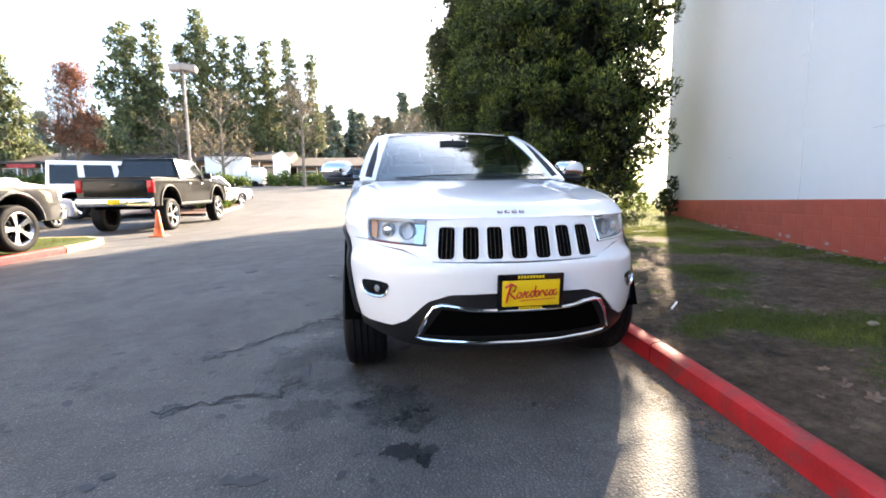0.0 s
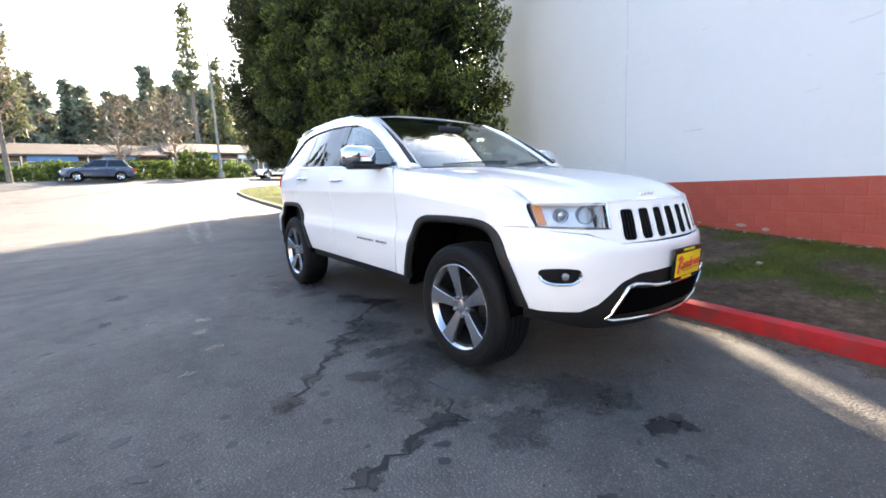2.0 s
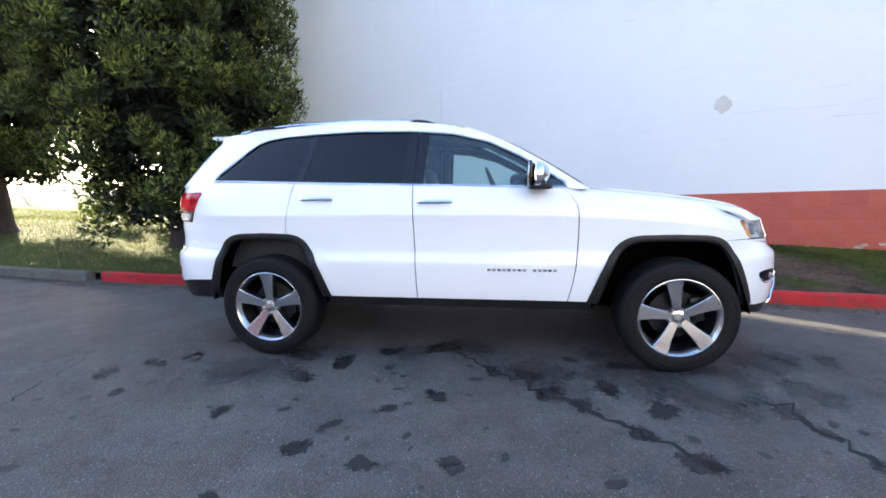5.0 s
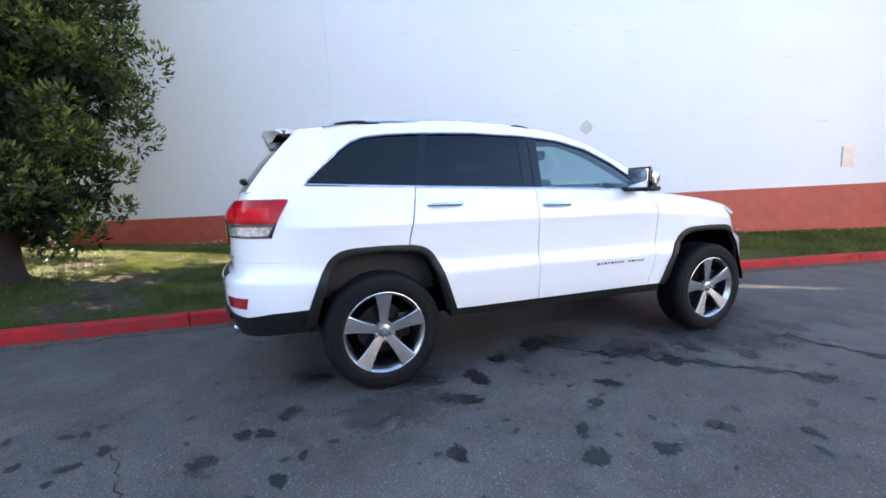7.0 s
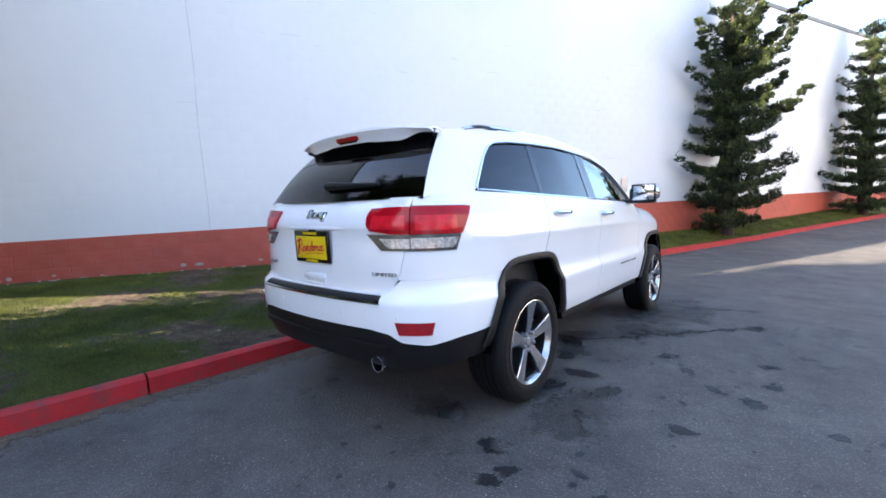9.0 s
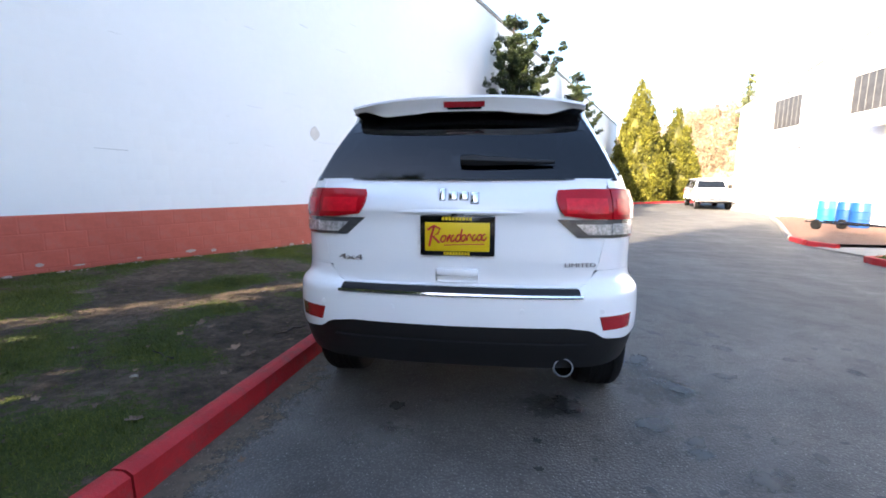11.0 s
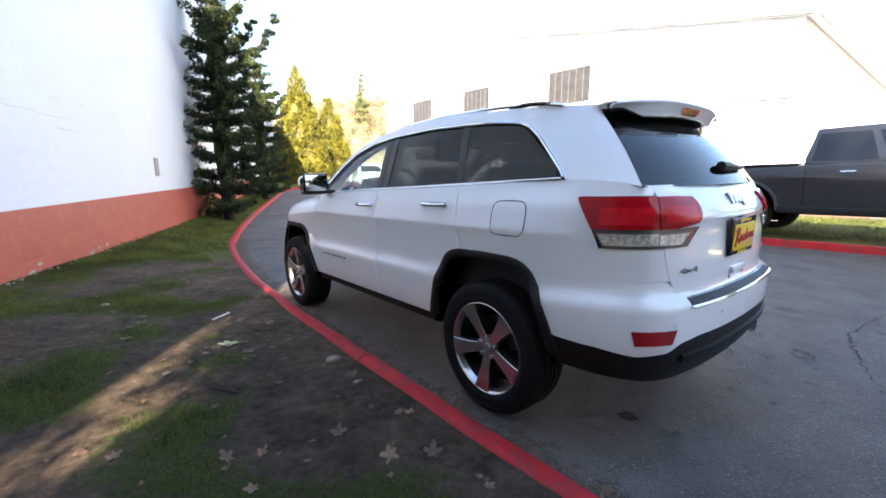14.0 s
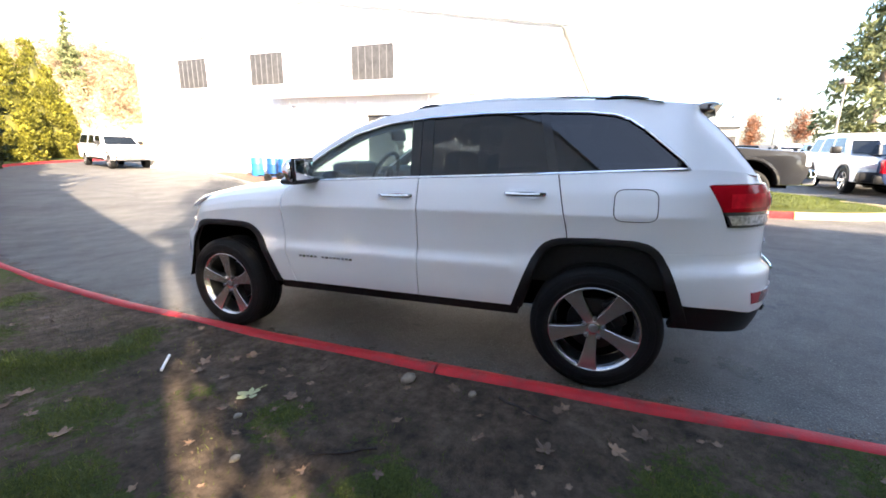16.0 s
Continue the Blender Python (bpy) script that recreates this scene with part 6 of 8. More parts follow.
# Needles and twigs of both woods have the haze in their colour.
woods("belt of distant evergreen woods in haze-paled colours behind the shops", [(x + rr.normal(), 104 + rr.normal() * 5, 3, 18 + 6 * rr.uniform() + (2 if x > 2 else 0), 2.6) for x in np.arange(-70, 62, 0.9)], HAZE_FIR, 41, 26, 1.5)
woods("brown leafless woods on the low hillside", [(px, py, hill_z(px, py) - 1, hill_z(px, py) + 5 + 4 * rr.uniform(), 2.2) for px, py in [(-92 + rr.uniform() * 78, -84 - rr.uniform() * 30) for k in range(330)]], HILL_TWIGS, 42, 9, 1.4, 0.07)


def hedge(x0, x1, y, h, seed, label, depth=1.3):
    rng = np.random.default_rng(seed)
    t = thing("hedge", label, "hedge")
    cs, rs = [], []
    z = gz(y)
    for x in np.arange(x0, x1, 0.5):
        hh = h * (0.85 + 0.3 * noise.noise(Vector((x * 0.35, seed, 0))))
        for q in range(7):
            cs.append((x + rng.normal() * 0.2, y + rng.uniform(-depth, depth) * 0.6, z + hh * rng.uniform(0.1, 1.0)))
            rs.append((0.4, 0.4, 0.32))
    crown("foliage", cs, rs, 30, 0.28, HEDGE, t, narrow=0.6, rng=rng)
    limbs("stem", [(bent((x, y, z - 0.1), (x + 0.2, y, z + h * 0.7), 3, 0.1, rng), 0.04, 0.015) for x in np.arange(x0 + 0.5, x1, 1.4)], BARK_GREY, t)


hedge(-12.4, 9.0, 43.5, 1.75, 51, "sunlit green hedge along the street")
hedge(-40, -14.5, 43.5, 1.5, 52, "sunlit green hedge along the car park's edge")


def bush(x, y, z, r, h, seed, label, material=HEDGE, size=0.12, count=60):
    rng = np.random.default_rng(seed)
    t = thing("bush", label, "bush")
    cs, rs = [], []
    for q in range(int(26 * r * h)):
        a = rng.uniform(0, 6.28)
        k = rng.uniform(0.2, 1) ** 0.5
        u = rng.uniform(0.1, 1)
        cs.append((x + math.cos(a) * r * k * math.sqrt(1 - 0.6 * u * u), y + math.sin(a) * r * k * math.sqrt(1 - 0.6 * u * u), z + h * u))
        rs.append((0.18, 0.18, 0.16))
    crown("foliage", cs, rs, count, size, material, t, narrow=0.6, rng=rng)
    limbs("stem", [(bent((x, y, z - 0.1), c, 3, 0.06, rng), 0.02, 0.006) for c in cs[:12]], BARK, t)


bush(6.7, 8.3, lawn_z(6.7, 8.3), 0.9, 1.7, 55, "light-leaved shrub behind the evergreen near the corner")
bush(7.45, 6.75, lawn_z(7.0, 6.6), 0.45, 1.0, 56, "small dark shrub against the wall's corner", JUNIPER)
bush(6.1, 9.5, lawn_z(6.1, 9.5), 1.0, 1.5, 57, "light-leaved shrub under the evergreens")
bush(-9.6, 19.5, gz(19.5) + 0.1, 1.0, 1.3, 58, "round clipped shrub in a kerbed bed", HEDGE, 0.16)
bush(-10.4, 21.8, gz(21.8) + 0.1, 1.2, 1.5, 59, "round clipped shrub in a kerbed bed", HEDGE, 0.16)
bush(3.9, 41.8, gz(41.8), 1.7, 2.4, 62, "rounded shrub standing above the hedge", HEDGE, 0.24, 40)
bush(-19.6, -28.9, -0.24, 0.9, 0.8, 63, "low sunlit shrub against the workshop", HEDGE, 0.2, 40)

# bed with kerb beside the dark pickup
bed_kerb = thing("kerb", "bare concrete kerb round a planted bed", "kerb", kind="structure")
kerb_run([(-8.75, 16.5), (-8.5, 18.2), (-8.6, 21), (-9.4, 24.5), (-10.6, 28.4), (-11.8, 30)], lambda x, y: gz(y), CONCRETE, bed_kerb, length=2.5)
bed = Geo().rings([[Vector((x, y, gz(y) + 0.11)) for x in np.linspace(b, b - 4.0, 5)] for b, y in ((-8.85, 16.6), (-8.6, 18.2), (-8.7, 21), (-9.5, 24.5), (-10.7, 28.4), (-11.9, 30))], closed=False)
tagged(part("planting_bed", bed, MULCH), "brown mulch in a kerbed planting bed", "ground", kind="structure")

# ---- workshop building across the drive ----
METAL_WHITE = mat("white_ribbed_metal", (0.8, 0.8, 0.79), 0.5, var=0.04, scale=1, fine=12)
GREY_DOOR = mat("grey_roller_door", (0.05, 0.05, 0.052), 0.5, var=0.06, scale=2, fine=30)
WINDOW_BAR = mat("grey_window_bar", (0.13, 0.13, 0.13), 0.6, var=0.1)
VERGE = mat("pale_grey_trim", (0.34, 0.34, 0.35), 0.6, var=0.08)
WIN_SHEET = mat("weathered_window_panel", (0.06, 0.057, 0.056), 0.35, var=0.35, scale=3, fine=14)
hall = thing("workshop", "white metal-clad workshop with high barred windows and a roller door", "building", kind="structure")
HX = -14.6
g = Geo()
WINS = ((-10.1, -7.9), (-16.1, -14.0), (-21.2, -19.1))
# wall in strips round the openings
cuts = [(-24.5, -21.2), (-19.1, -16.1), (-14.0, -10.1), (-7.9, -0.7)]
g.prism([(-24.5, 5.9), (-0.7, 5.9), (-0.7, 5.95), (-12.6, 7.95), (-24.5, 5.95)], HX - 0.25, HX).box((HX - 0.25, -24.5, 3.3), (HX, -0.7, 4.4))
for a, b in cuts:
    g.box((HX - 0.25, a, 4.4), (HX, b, 5.9))
g.box((HX - 0.25, -24.5, -0.5), (HX, -9.35, 3.3)).box((HX - 0.25, -7.42, -0.5), (HX, -0.7, 3.3)).box((HX - 0.25, -9.35, 2.88), (HX, -7.42, 3.3))
part("wall", g, METAL_WHITE, hall, "white metal cladding", 0)
part("end_wall", Geo().box((HX - 22, -0.95, -0.5), (HX - 0.25, -0.7, 5.95)).box((HX - 22, -24.5, -0.5), (HX - 0.25, -24.25, 5.95)), METAL_WHITE, hall, smooth=0)
part("roof", Geo().prism([(-24.8, 5.91), (-12.6, 7.96), (-0.4, 5.91), (-0.4, 6.03), (-12.6, 8.08), (-24.8, 6.03)], HX - 22.3, HX + 0.12), METAL_WHITE, hall, "white low-pitched metal roof", 0)
for a, b in ((-24.8, -12.6), (-0.4, -12.6)):
    part("verge_trim", Geo().tube([(HX + 0.15, a, 5.97), (HX + 0.15, b, 8.02)], 0.03, 6), VERGE, hall, "pale metal trim along the gable")
part("gutter", Geo().tube([(HX + 0.1, -0.36, 5.92), (HX - 22, -0.36, 5.92)], 0.05, 8), VERGE, hall, "pale gutter along the eaves")
for a, b in WINS:
    w = part("window", Geo().box((HX - 0.1, a, 4.4), (HX - 0.04, b, 5.9)), WIN_SHEET, hall, "grey weathered panel window with pale bars", 0)
    for k in range(7):
        y = a + (b - a) * k / 6
        part("window_bar", Geo().box((HX - 0.04, y - 0.012, 4.4), (HX - 0.025, y + 0.012, 5.9)), WINDOW_BAR, w, smooth=0)
    part("window_sill", Geo().box((HX - 0.1, a - 0.05, 4.34), (HX + 0.05, b + 0.05, 4.4)), METAL_WHITE, w, smooth=0)
door = part("roller_door", Geo().box((HX - 0.16, -9.35, -0.3), (HX - 0.12, -7.42, 2.88)), GREY_DOOR, hall, "closed grey roller door", 0)
for k in range(15):
    part("door_slat", Geo().box((HX - 0.12, -9.33, -0.22 + k * 0.205), (HX - 0.105, -7.44, -0.02 + k * 0.205), r=0.003), GREY_DOOR, door)
part("door_frame", Geo().box((HX, -9.45, -0.3), (HX + 0.05, -9.35, 2.98)).box((HX, -7.42, -0.3), (HX + 0.05, -7.32, 2.98)).box((HX, -9.35, 2.88), (HX + 0.05, -7.42, 2.98)), METAL_WHITE, hall, smooth=0)
part("eaves_shelf", Geo().box((HX, -14.6, 3.72), (HX + 0.5, -5.6, 3.88), r=0.02).box((HX, -14.6, 3.9), (HX + 0.35, -5.6, 4.08), r=0.02), METAL_WHITE, hall, "white metal canopy ledge", 0)
part("eaves_shelf", Geo().box((HX, -5.6, 3.66), (HX + 0.08, -0.7, 3.74)), METAL_WHITE, hall, "thin ledge along the wall", 0)
rib = Geo().prism([(-0.035, 0), (-0.02, 0.03), (0.02, 0.03), (0.035, 0)], -0.4, 3.66, "z").mesh("wall_rib", 0)
rib.materials.append(METAL_WHITE)
for k in range(46):
    y = -24.2 + k * 0.55
    if -9.6 < y < -7.2:
        continue
    o = part("wall_rib", rib, METAL_WHITE, hall)
    o.matrix_local = Matrix.Translation((HX, y, 0)) @ pose(0, 0, 0, 0, 0, -90)
part("down_pipe", Geo().tube([(HX + 0.08, -6.2, -0.2), (HX + 0.08, -6.2, 3.66)], 0.06, 10), METAL_WHITE, hall)
for y in (-18.4, -13.2):
    lampb = thing("wall_lamp", "small grey flood lamp on the workshop wall", "lamp", "wall lamps on the workshop")
    part("arm", Geo().tube([(HX, y, 3.35), (HX + 0.22, y, 3.4)], 0.02, 6), STEEL, lampb)
    part("head", Geo().box((HX + 0.12, y - 0.16, 3.22), (HX + 0.36, y + 0.16, 3.36), r=0.03), STEEL, lampb)

# bed, drums, trailer frame and cooler in front of the workshop
mulch = Geo().rings([[Vector((x, y, gz(y) + 0.1)) for x in np.linspace(b, HX + 0.02, 6)] for b, y in ((-13.6, -18.6), (-11.9, -15), (-10.3, -12), (-9.1, -9.8), (-8.75, -8.6), (-8.9, -8.0))], closed=False)
tagged(part("planting_bed", mulch, MULCH), "reddish bark mulch bed in front of the workshop", "ground", kind="structure")
k1 = thing("kerb", "worn kerb of the mulch bed, grey with red painted ends", "kerb", kind="structure")
kerb_run([(-13.5, -18.6), (-11.8, -15), (-10.2, -12), (-9.0, -9.8)][::-1], lambda x, y: gz(y), CONCRETE, k1, length=2.0)
kerb_run([(-9.0, -9.75), (-8.65, -8.6)][::-1], lambda x, y: gz(y), RED_KERB, k1, length=1.2)
kerb_run([(-8.6, -8.45), (-8.75, -7.6)][::-1], lambda x, y: gz(y), RED_KERB, k1, length=1.2)
apron = Geo().rings([[Vector((x, y, gz(y) + 0.03)) for x in np.linspace(-8.3, HX + 0.01, 6)] for y in (-7.9, -7.2, -6.5, -5.7)], closed=False)
tagged(part("pavement", apron, CONCRETE), "pale concrete apron before the roller door", "pavement", kind="structure")
isle2 = Geo().rings([[Vector((x, y, gz(y) + 0.1)) for x in np.linspace(-13.2, HX + 0.01, 4)] for y in (-5.6, -3.5, -1, 1.5)], closed=False)
tagged(part("planting_bed", isle2, MULCH), "reddish bark mulch along the workshop's foot", "ground", kind="structure")
DRUM_BLUE = mat("blue_plastic_drum", (0.008, 0.055, 0.2), 0.4, var=0.1)
DRUM_LIGHT = mat("light_blue_plastic", (0.02, 0.15, 0.36), 0.4, var=0.1)
for x, y, m_, lab in ((-13.6, -15.2, DRUM_LIGHT, "light blue plastic drum on the mulch"), (-13.7, -14.3, DRUM_BLUE, "dark blue plastic drum on the mulch"), (-13.6, -13.5, DRUM_BLUE, "dark blue plastic drum on the mulch")):
    d = thing("drum", lab, "drum", "blue drums beside the workshop", m=Matrix.Translation((x, y, gz(y) + 0.1)))
    part("barrel", Geo().lathe([(0.0, 0.0), (0.28, 0.0), (0.3, 0.04), (0.3, 0.28), (0.315, 0.3), (0.3, 0.32), (0.3, 0.58), (0.315, 0.6), (0.3, 0.62), (0.29, 0.88), (0.26, 0.92), (0.0, 0.92)], None, 28), m_, d)
    part("lid", Geo().lathe([(0.0, 0.935), (0.24, 0.935), (0.27, 0.925), (0.275, 0.9)], None, 28), m_, d)
tr = thing("boat_trailer", "dark steel boat trailer frame resting on the mulch", "trailer", m=Matrix.Translation((-12.2, -12.4, gz(-12.4) + 0.1)) @ pose(0, 0, 0, 0, 0, 12) @ Matrix.Scale(0.62, 4))
part("frame", Geo().tube([(-0.6, -1.6, 0.42), (-0.6, 1.2, 0.42), (0, 2.7, 0.42)], 0.05, 6).tube([(0.6, -1.6, 0.42), (0.6, 1.2, 0.42), (0, 2.7, 0.42)], 0.05, 6), GLOSS_BLACK, tr)
for y in (-1.5, -0.4, 0.9):
    part("cross_bar", Geo().tube([(-0.6, y, 0.42), (0, y, 0.34), (0.6, y, 0.42)], 0.035, 6), GLOSS_BLACK, tr)
part("winch_post", Geo().tube([(0, 2.0, 0.42), (0, 1.9, 0.85)], 0.04, 6), STEEL, tr)
for x in (-0.82, 0.82):
    part("wheel", Geo().lathe([(0.0, -0.07), (0.13, -0.07), (0.15, -0.08), (0.28, -0.07), (0.29, 0.0), (0.28, 0.07), (0.15, 0.08), (0.13, 0.07), (0.0, 0.07)], Matrix.Translation((x, -0.7, 0.29)) @ pose(0, 0, 0, 0, 90, 0), 24), RUBBER, tr)

AC_GREY = mat("grey_sheet_metal", (0.13, 0.13, 0.118), 0.55, var=0.08, scale=2)
ac = thing("air_conditioner", "large grey cooling unit with finned sides on a slab", "air conditioner", m=Matrix.Translation((-12.1, -4.45, gz(-4.45) + 0.12)) @ pose(0, 0, 0, 0, 0, -28) @ Matrix.Diagonal((1.05, 1.05, 1.12, 1)))
part("slab", Geo().box((-0.85, -0.8, -0.05), (0.85, 0.8, 0.05), r=0.02), CONCRETE, ac, "concrete slab")
part("cabinet", Geo().box((-0.62, -0.6, 0.05), (0.62, 0.6, 1.2), r=0.03), AC_GREY, ac)
part("cover", Geo().box((-0.66, -0.64, 1.2), (0.66, 0.64, 1.26), r=0.02), AC_GREY, ac)
fin = Geo().box((0.62, -0.02, 0.12), (0.655, 0.02, 1.15), r=0.006).mesh("fin", 0)
fin.materials.append(STEEL)
for k in range(9):
    o = part("fin", fin, STEEL, ac)
    o.matrix_local = Matrix.Translation((0, -0.54 + k * 0.07, 0))
for k in range(10):
    o = part("fin", fin, STEEL, ac)
    o.matrix_local = pose(0, 0, 0, 0, 0, -90) @ Matrix.Translation((-0.02, -0.5 + k * 0.11, 0))
part("service_panel", Geo().box((0.62, 0.15, 0.1), (0.645, 0.5, 0.6), r=0.01), GLOSS_BLACK, ac)
part("pipe", Geo().tube([(0.2, 0.6, 0.5), (0.2, 1.1, 0.5), (-0.4, 1.3, 0.45), (-1.7, 1.3, 0.45)], 0.05, 8), GLOSS_BLACK, ac)

# far showroom
SHOW = mat("beige_showroom_wall", (0.5, 0.47, 0.42), 0.7, var=0.06, scale=0.4)
show = thing("showroom", "low beige showroom far across the car park", "building", kind="structure")
part("wall", Geo().box((-75, 6, -0.5), (-62, 16.5, 4.4)), SHOW, show, smooth=0)
part("roof", Geo().box((-75.4, 5.6, 4.4), (-61.4, 16.9, 5.0)), METAL_WHITE, show, smooth=0)
for k in range(5):
    part("window", Geo().box((-61.99, 6.6 + k * 2.0, 0.6), (-61.95, 8.2 + k * 2.0, 3.2)), WIN_SHEET, show, smooth=0)

# ---- low shops beyond the street ----
BROWN_ROOF = mat("brown_shingle_roof", (0.075, 0.06, 0.05), 0.9, var=0.15, scale=1, fine=9)
TAN_WALL = mat("tan_timber_wall", (0.24, 0.16, 0.1), 0.8, var=0.15, scale=1)
BLUE_SIGN = mat("blue_sign_board", (0.06, 0.2, 0.42), 0.5, var=0.1)
RED_SIGN = mat("red_sign_board", (0.5, 0.03, 0.03), 0.5, var=0.1)
SHOP_GLASS = mat("dark_shop_glass", (0.04, 0.05, 0.06), 0.1, var=0.2, scale=0.5)


def shop(x0, x1, y, top, label, signs):
    z = gz(y)
    s = thing("shop_building", label, "building", "low shops beyond the street", kind="structure")
    wall_top = top - 1.5
    part("wall", Geo().box((x0, y, z - 0.5), (x1, y + 9, wall_top)), TAN_WALL, s, smooth=0)
    part("roof", Geo().prism([(y - 1.4, wall_top - 0.15), (y + 4.5, top), (y + 10.4, wall_top - 0.15), (y + 10.4, wall_top - 0.35), (y - 1.4, wall_top - 0.4)], x0 - 0.6, x1 + 0.6), BROWN_ROOF, s, "brown shingle roof", 0)
    n = int((x1 - x0) / 2.6)
    for k in range(n):
        a = x0 + 0.5 + k * 2.6
        w = part("window", Geo().box((a, y - 0.06, z + 0.7), (a + 1.9, y - 0.02, wall_top - 0.9)), SHOP_GLASS, s, smooth=0)
        part("frame", Geo().box((a - 0.08, y - 0.1, z + 0.6), (a, y, wall_top - 0.8)).box((a + 1.9, y - 0.1, z + 0.6), (a + 1.98, y, wall_top - 0.8)).box((a, y - 0.1, wall_top - 0.9), (a + 1.9, y, wall_top - 0.8)), METAL_WHITE, w, smooth=0)
        part("post", Geo().tube([(a - 0.3, y - 1.2, z), (a - 0.3, y - 1.2, wall_top - 0.3)], 0.07, 6), METAL_WHITE, s)
    for a, b, m_ in signs:
        part("sign_board", Geo().box((a, y - 1.3, wall_top - 0.85), (b, y - 1.2, wall_top - 0.4)), m_, s, "plain coloured sign board", 0)


shop(-64, -29, 54, 8.2, "long low tan shop row with a brown roof", [(-44, -41, RED_SIGN), (-39, -36, BLUE_SIGN), (-50, -47, METAL_WHITE)])
shop(-27, -13.4, 56, 8.6, "low tan shop with a brown shingle roof", [(-22, -19, BLUE_SIGN)])
shop(-12.2, 2.5, 58, 8.0, "low tan shop with blue signs under its eaves", [(-9, -5, BLUE_SIGN), (-3, 0, BLUE_SIGN)])
shop(3.5, 24, 59, 8.5, "low tan shop partly hidden by evergreens", [(6, 9, BLUE_SIGN), (11, 13, METAL_WHITE)])
gb = thing("gable_sign", "white gabled board at the end of a shop roof", "sign")
part("board", Geo().prism([(-14.6, 5.0), (-12.6, 4.6), (-12.4, 7.0), (-13.4, 8.1), (-14.6, 7.4)], 54.4, 54.6, "y"), METAL_WHITE, gb, smooth=0)
part("post", Geo().tube([(-13.5, 54.7, gz(54)), (-13.5, 54.7, 7.4)], 0.1, 6), BARK_GREY, gb)


# ---- lamp posts ----
def lamp_post(x, y, top, heads, label, tone=STEEL, r=0.085, group="car park lamps"):
    z = gz(y)
    p = thing("street_lamp", label, "lamp", group, m=Matrix.Translation((x, y, z)))
    h = top - z
    part("base", Geo().lathe([(0.0, 0.6), (0.27, 0.6), (0.3, 0.55), (0.3, -0.1)], None, 18), CONCRETE, p)
    part("pole", Geo().tube([(0, 0, 0.6), (0, 0, h)], [r, r * 0.7], 10), tone, p)
    for a in heads:
        m = pose(0, 0, 0, 0, 0, a)
        part("arm", Geo().tube([m @ Vector((0, 0, h - 0.1)), m @ Vector((0.5, 0, h + 0.05))], 0.04, 6), tone, p)
        part("head", Geo().box((0.4, -0.3, h - 0.22), (1.2, 0.3, h + 0.16), m @ pose(0, 0, 0, 0, -8, 0), 0.05), tone, p)
        part("lens", Geo().box((0.47, -0.24, h - 0.235), (1.13, 0.24, h - 0.215), m @ pose(0, 0, 0, 0, -8, 0)), HEAD_GLASS, p)


LAMP_BROWN = mat("brown_lamp_paint", (0.3, 0.25, 0.22), 0.5, var=0.1)
lamp_post(-12.0, 23.4, 9.1, (8, 188), "tall grey lamp post with two box heads", LAMP_BROWN)
lamp_post(-38.8, 17.4, 6.6, (0, 180), "brown lamp post with two box heads", LAMP_BROWN)
lamp_post(-64.0, 20.7, 7.8, (0, 180), "distant grey lamp post in the car park")
lamp_post(-64.0, 16.2, 5.6, (0, 180), "distant grey lamp post in the car park")
lamp_post(5.8, 41.6, 14.5, (), "plain street pole beside the hedge", CONCRETE, 0.12, "street poles")
lamp_post(-34.0, 36.0, 8.0, (), "plain street pole beside the car park", LAMP_BROWN, 0.1, "street poles")

# ---- cone ----
ORANGE = mat("orange_cone_plastic", (0.75, 0.14, 0.03), 0.5, var=0.1)
cone = thing("traffic_cone", "orange plastic traffic cone standing on the tarmac", "cone", m=Matrix.Translation((-6.65, 8.0, gz(8.0))))
part("base", Geo().box((-0.18, -0.18, 0), (0.18, 0.18, 0.035), r=0.012), ORANGE, cone)
part("body", Geo().lathe([(0.135, 0.035), (0.115, 0.1), (0.035, 0.7), (0.028, 0.71), (0.02, 0.7)], None, 24), ORANGE, cone)
part("band", Geo().lathe([(0.1, 0.22), (0.101, 0.22), (0.082, 0.36), (0.081, 0.36)], None, 24), ORANGE, cone)

# ---- other vehicles ----
def rounded(poly, a, b, r=0.05, seg=2):
    """A polygon across x, drawn out from a to b, with its edges rounded."""
    g = Geo().prism(poly, a, b)
    bm = bmesh.new()
    vs = [bm.verts.new(v) for v in g.v]
    for f in g.f:
        bm.faces.new([vs[i] for i in f])
    bmesh.ops.recalc_face_normals(bm, faces=bm.faces[:])
    ends = [e for e in bm.edges if abs(e.verts[0].co.x - e.verts[1].co.x) < 1e-6]
    bmesh.ops.bevel(bm, geom=ends, offset=r, segments=seg, affect="EDGES", profile=0.6, clamp_overlap=True)
    return Geo().take(bm)


def arch_line(c, r, z, n=9):
    return [(c - r * math.cos(math.pi * k / n), z + r * math.sin(math.pi * k / n)) for k in range(n + 1)]


